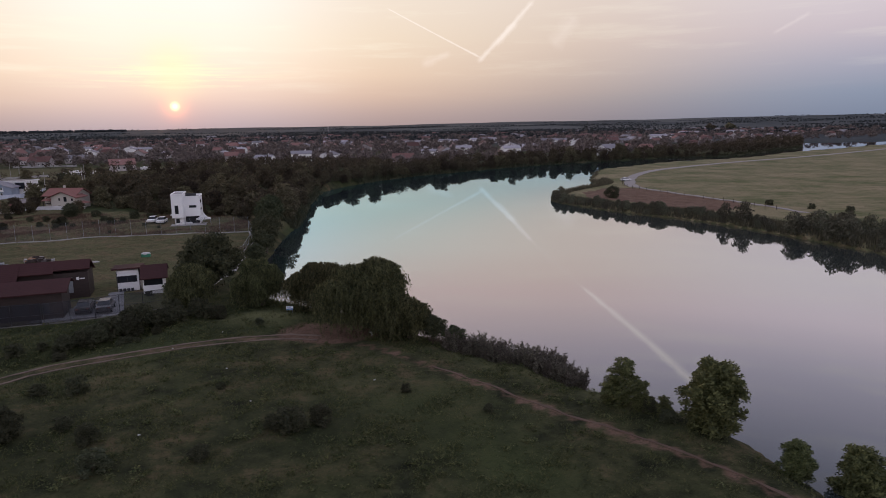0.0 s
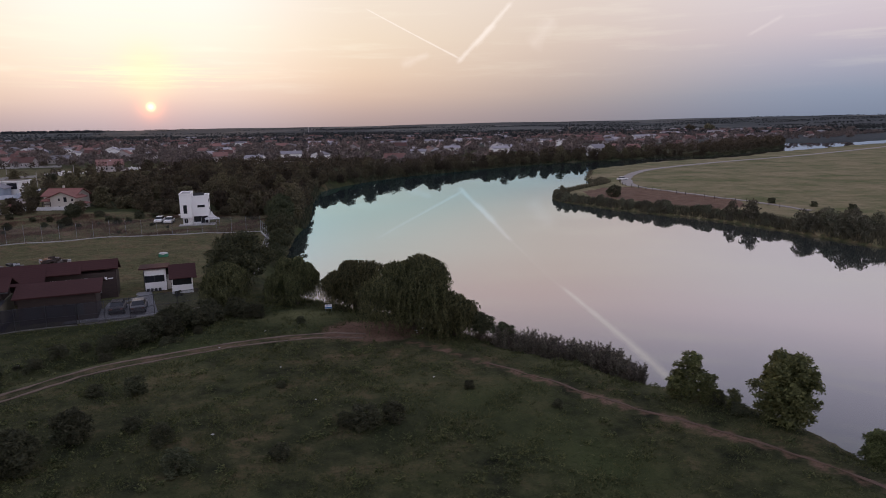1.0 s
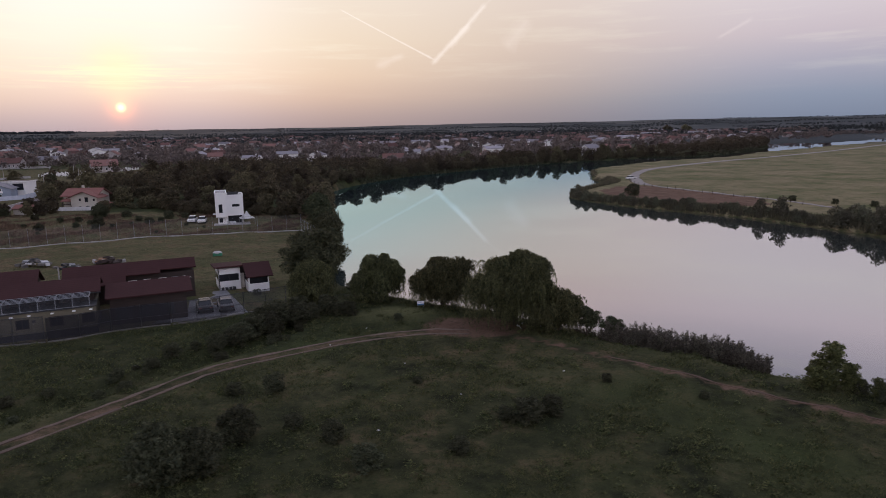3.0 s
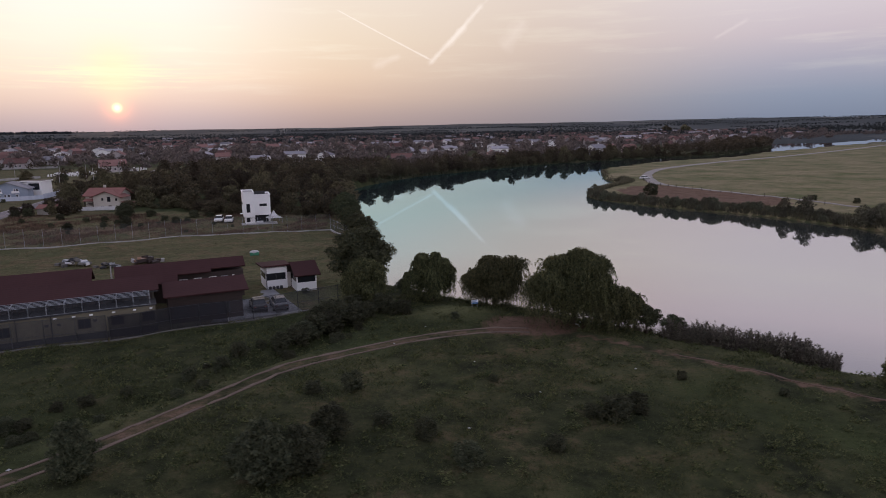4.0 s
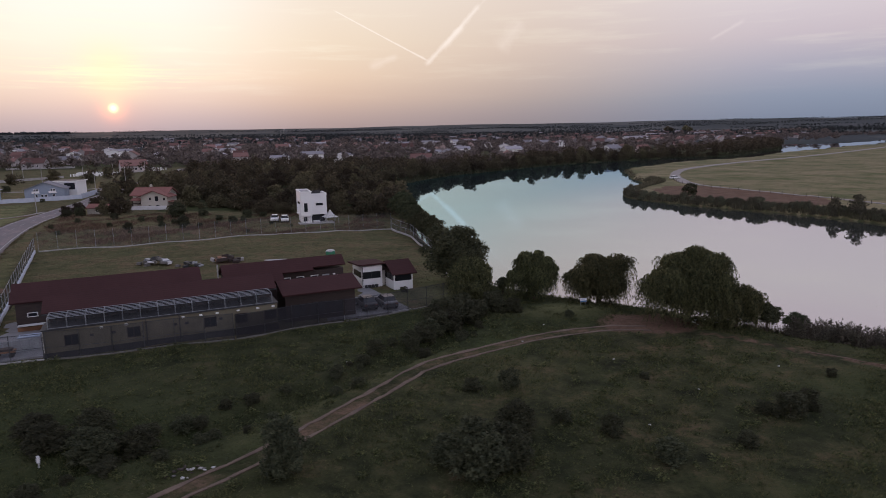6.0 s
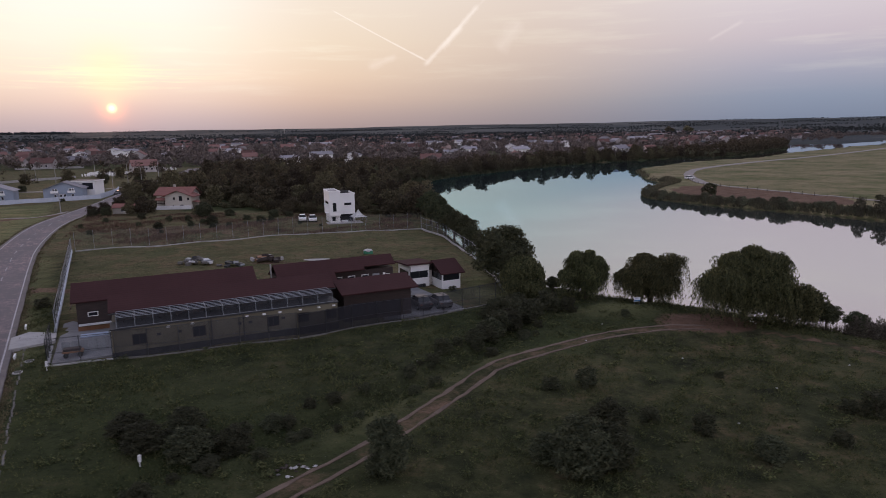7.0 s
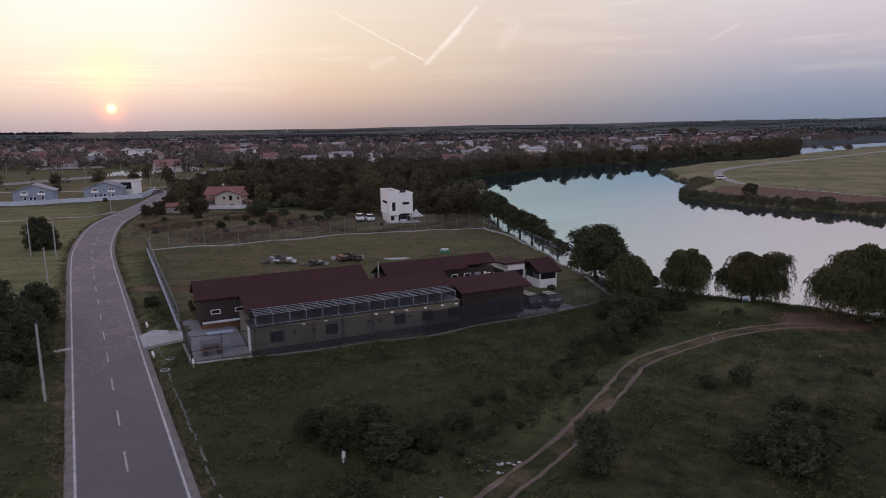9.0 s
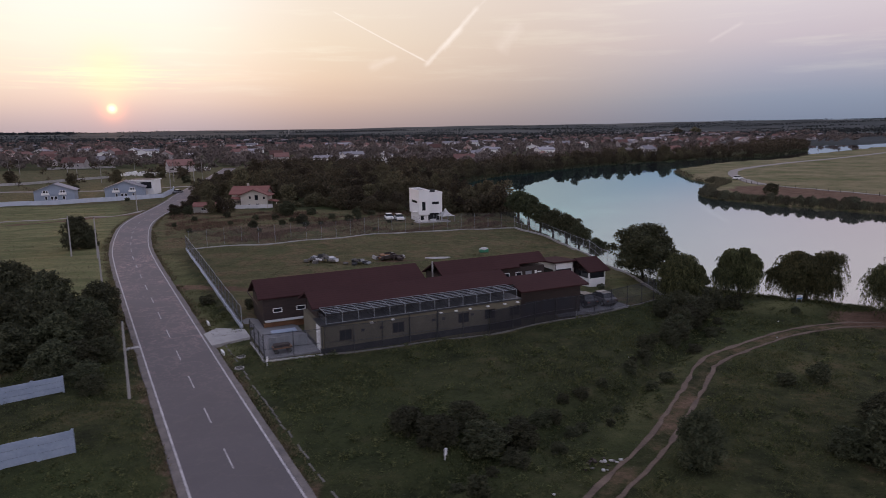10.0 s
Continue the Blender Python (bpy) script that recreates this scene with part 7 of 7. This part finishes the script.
far_trees("village_trees", tr, "brownish trees between the village houses, haze put into their colour", 5, 1.4, 105, M_TOWNLEAF)
# west of the road, sparse trees on open plots
tr = []
for _ in range(26):
    x, y = rng.uniform(-330, -160), rng.uniform(250, 330)
    if on_grid(ROAD_D, x, y) > 12 and seg_dist(np.array([x]), np.array([y]), [(-140, 268), (-170, 262), (-230, 268), (-300, 280)])[0] > 6:
        tr.append((x, y, rng.uniform(0.3, 0.55)))
tr += [(-209, 323, 0.62), (-199, 334, 0.55), (-237, 352, 0.6), (-165, 330, 0.7), (-168, 345, 0.7), (-160, 352, 0.75), (-156, 338, 0.6), (-172, 356, 0.7), (-178, 371, 0.85), (-186, 374, 0.7), (-170, 374, 0.9), (-158, 268, 0.75), (-163, 282, 0.8), (-152, 286, 0.8), (-168, 302, 0.9), (-156, 308, 0.9), (-175, 318, 0.8), (-222, 395, 0.9), (-234, 402, 1.0), (-246, 398, 0.9), (-260, 408, 1.0), (-278, 404, 1.0), (-292, 412, 0.9), (-210, 404, 0.9)]
far_trees("village_trees", tr, "trees on the village plots", 6, 0.8, 90)
# belts of wood on the plain
tr = []
for _ in range(230):
    y0 = 1000 + 2600 * rng.random() ** 1.2
    x0, ln = rng.uniform(-0.75 * y0, 0.85 * y0), rng.uniform(80, 500)
    for k in range(int(ln / 9)):
        tr.append((x0 + k * 9 + rng.uniform(-4, 4), y0 + rng.uniform(-8, 8), rng.uniform(0.6, 1.15)))
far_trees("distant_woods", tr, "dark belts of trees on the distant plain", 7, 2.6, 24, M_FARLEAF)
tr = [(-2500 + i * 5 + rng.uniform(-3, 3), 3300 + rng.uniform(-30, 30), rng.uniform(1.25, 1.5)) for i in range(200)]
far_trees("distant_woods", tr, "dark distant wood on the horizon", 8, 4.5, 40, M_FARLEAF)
for x, y, s in ((690, 1700, 2.2), (735, 1690, 2.4)):
    far_trees("distant_trees", [(x, y, s), (x + 8, y + 3, s * 0.9), (x - 7, y, s * 0.8)], "pair of tall dark trees on the plain", 9, 1.6, 200)
wt = thing("water_tower", pose(-480, 3000, gz(-480, 3000)), "slim distant water tower on the horizon", "water tower")
part("shaft", tube((0, 0, 0), (0, 0, 15), 1.6, 1.3, n=12), M_POLE, wt)
part("tank", tube((0, 0, 15), (0, 0, 20), 3.4, 3.8, n=16), M_POLE, wt)
mast = thing("radio_mast", pose(290, 1300, gz(290, 1300)), "dark slim radio mast on the plain", "mast")
part("shaft", tube((0, 0, 0), (0, 0, 27), 0.8, 0.35, n=6), M_DARKSTEEL, mast)
part("antenna", tube((0, 0, 22), (0, 0, 25), 1.1, n=8), M_DARKSTEEL, mast)

# ---- grass and weeds on the near ground ----
def grass_field():
    rng = np.random.default_rng(77)
    n = 80000
    x, y = rng.uniform(-100, 30, n), 24 + 66 * rng.random(n) ** 0.8
    keep = (on_grid(LAND_D, x, y) > 0.4) & (on_grid(ROAD_D, x, y) > 4.6) & (seg_dist(x, y, TRACK_S) > 1.3) & (seg_dist(x, y, TRACK2_S) > 1.25) & ~inside(x, y, COMPOUND)
    keep &= np.hypot((x + 12.5) / 1.5, y - 71.5) > 3.0
    pat = wave(x, y, 0.33, 3) + 0.7 * wave(x, y, 0.8, 8)
    keep &= (pat + rng.normal(size=n) * 0.7) > -0.25
    x, y, pat = x[keep], y[keep], pat[keep]
    z = on_grid(ZZ, x, y)
    spots = np.stack([x, y, z, 0.6 + 0.35 * np.clip(pat, 0, 2)], 1)
    blades("grass", spots, 0.26, 0.035, M_GRASS, "rough tufted weeds and long grass", "grass", 6, 0.2, 6, 0.7)


grass_field()


def verge_tufts():
    """Ragged straw and weeds over the edges of the road."""
    rng = np.random.default_rng(19)
    total, at = line_frames(ROAD_S)
    rows = []
    for _ in range(5200):
        x, y, way = at(rng.uniform(90, 300))
        o = rng.choice((-1, 1)) * (3.5 + abs(rng.normal()) * 0.45)
        px, py = x + math.sin(way) * o, y - math.cos(way) * o
        if wave(px, py, 0.5, 6) + rng.normal() * 0.5 > -0.2:
            rows.append((px, py, gz(px, py) + 0.05, rng.uniform(0.5, 1.2)))
    blades("grass", rows, 0.26, 0.05, M_STRAW, "ragged straw-coloured weeds along the road verge", "grass", 5, 0.12, 20, 0.6)


verge_tufts()


def sparse_grass(x0, x1, y0, y1, n, seed, label):
    """Short dry tufts over a plot, clear of roads, paving and houses."""
    rng = np.random.default_rng(seed)
    x, y = rng.uniform(x0, x1, n), rng.uniform(y0, y1, n)
    u = (x - BO.x) * math.cos(radians(AX)) + (y - BO.y) * math.sin(radians(AX))
    v = -(x - BO.x) * math.sin(radians(AX)) + (y - BO.y) * math.cos(radians(AX))
    keep = (on_grid(LAND_D, x, y) > 1.0) & (on_grid(ROAD_D, x, y) > 4.8) & ~((u > -5.5) & (u < 42) & (v > -1) & (v < 17)) & (np.hypot(x + 57, y - 157) > 8)
    keep &= (wave(x, y, 0.25, 7) + rng.normal(size=n) * 0.8) > -0.4
    x, y = x[keep], y[keep]
    blades("grass", np.stack([x, y, on_grid(ZZ, x, y), rng.uniform(0.6, 1.3, len(x))], 1), 0.15, 0.05, M_STRAW, label, "grass", 3, 0.3, seed, 0.6)


sparse_grass(-104, -33, 84, 168, 26000, 41, "short dry grass in the fenced compound")

def rough_weeds():
    """Knee-high dry weeds, thick in patches, on the field north of the compound."""
    rng = np.random.default_rng(52)
    n = 16000
    x, y = rng.uniform(-120, -42, n), rng.uniform(127, 170, n)
    pat = wave(x, y, 0.22, 3) + 0.6 * wave(x, y, 0.7, 9)
    keep = (y > 126 + 0.23 * (x + 88)) & (on_grid(ROAD_D, x, y) > 6) & (np.hypot(x + 57, y - 153) > 8) & (pat + rng.normal(size=n) * 0.5 > 0.1) & ~inside(x, y, COMPOUND)
    x, y, pat = x[keep], y[keep], pat[keep]
    blades("weeds", np.stack([x, y, on_grid(ZZ, x, y), 0.6 + 0.5 * np.clip(pat, 0, 1.5)], 1), 0.5, 0.06, M_DRYWEED, "knee-high reddish dry weeds on a rough field", "weeds", 5, 0.3, 53, 0.4)


rough_weeds()
sparse_grass(-190, -100, 45, 215, 26000, 42, "short dry grass on the roadside field")

def weed_field():
    """Clumps of broad weeds over the near meadow: small leaf clouds joined in one object."""
    rng = np.random.default_rng(91)
    n = 9000
    x, y = rng.uniform(-100, 30, n), 26 + 62 * rng.random(n) ** 0.85
    pat = wave(x, y, 0.21, 5) + 0.8 * wave(x, y, 0.6, 2)
    keep = (on_grid(LAND_D, x, y) > 0.8) & (on_grid(ROAD_D, x, y) > 5.2) & (seg_dist(x, y, TRACK_S) > 1.5) & (seg_dist(x, y, TRACK2_S) > 1.5) & ~inside(x, y, COMPOUND)
    keep &= (np.hypot((x + 12.5) / 1.5, y - 71.5) > 4.0) & (pat + rng.normal(size=n) * 0.5 > 0.0)
    x, y = x[keep], y[keep]
    z = on_grid(ZZ, x, y)
    cs = np.stack([x, y, z + 0.05], 1)
    rs = 0.16 + 0.34 * rng.random(len(x)) ** 2
    co, fa = leaf_cloud(rng, cs, rs, len(x) * 26, 0.12, 0.8, -0.1, 1.3)
    ob = new("weeds", arrays_mesh("weeds", co, fa, M_GRASS))
    tagged(ob, "clumps of broad green and straw-coloured weeds", "weeds", kind="stuff")


weed_field()
for p in builds:
    drop(p)
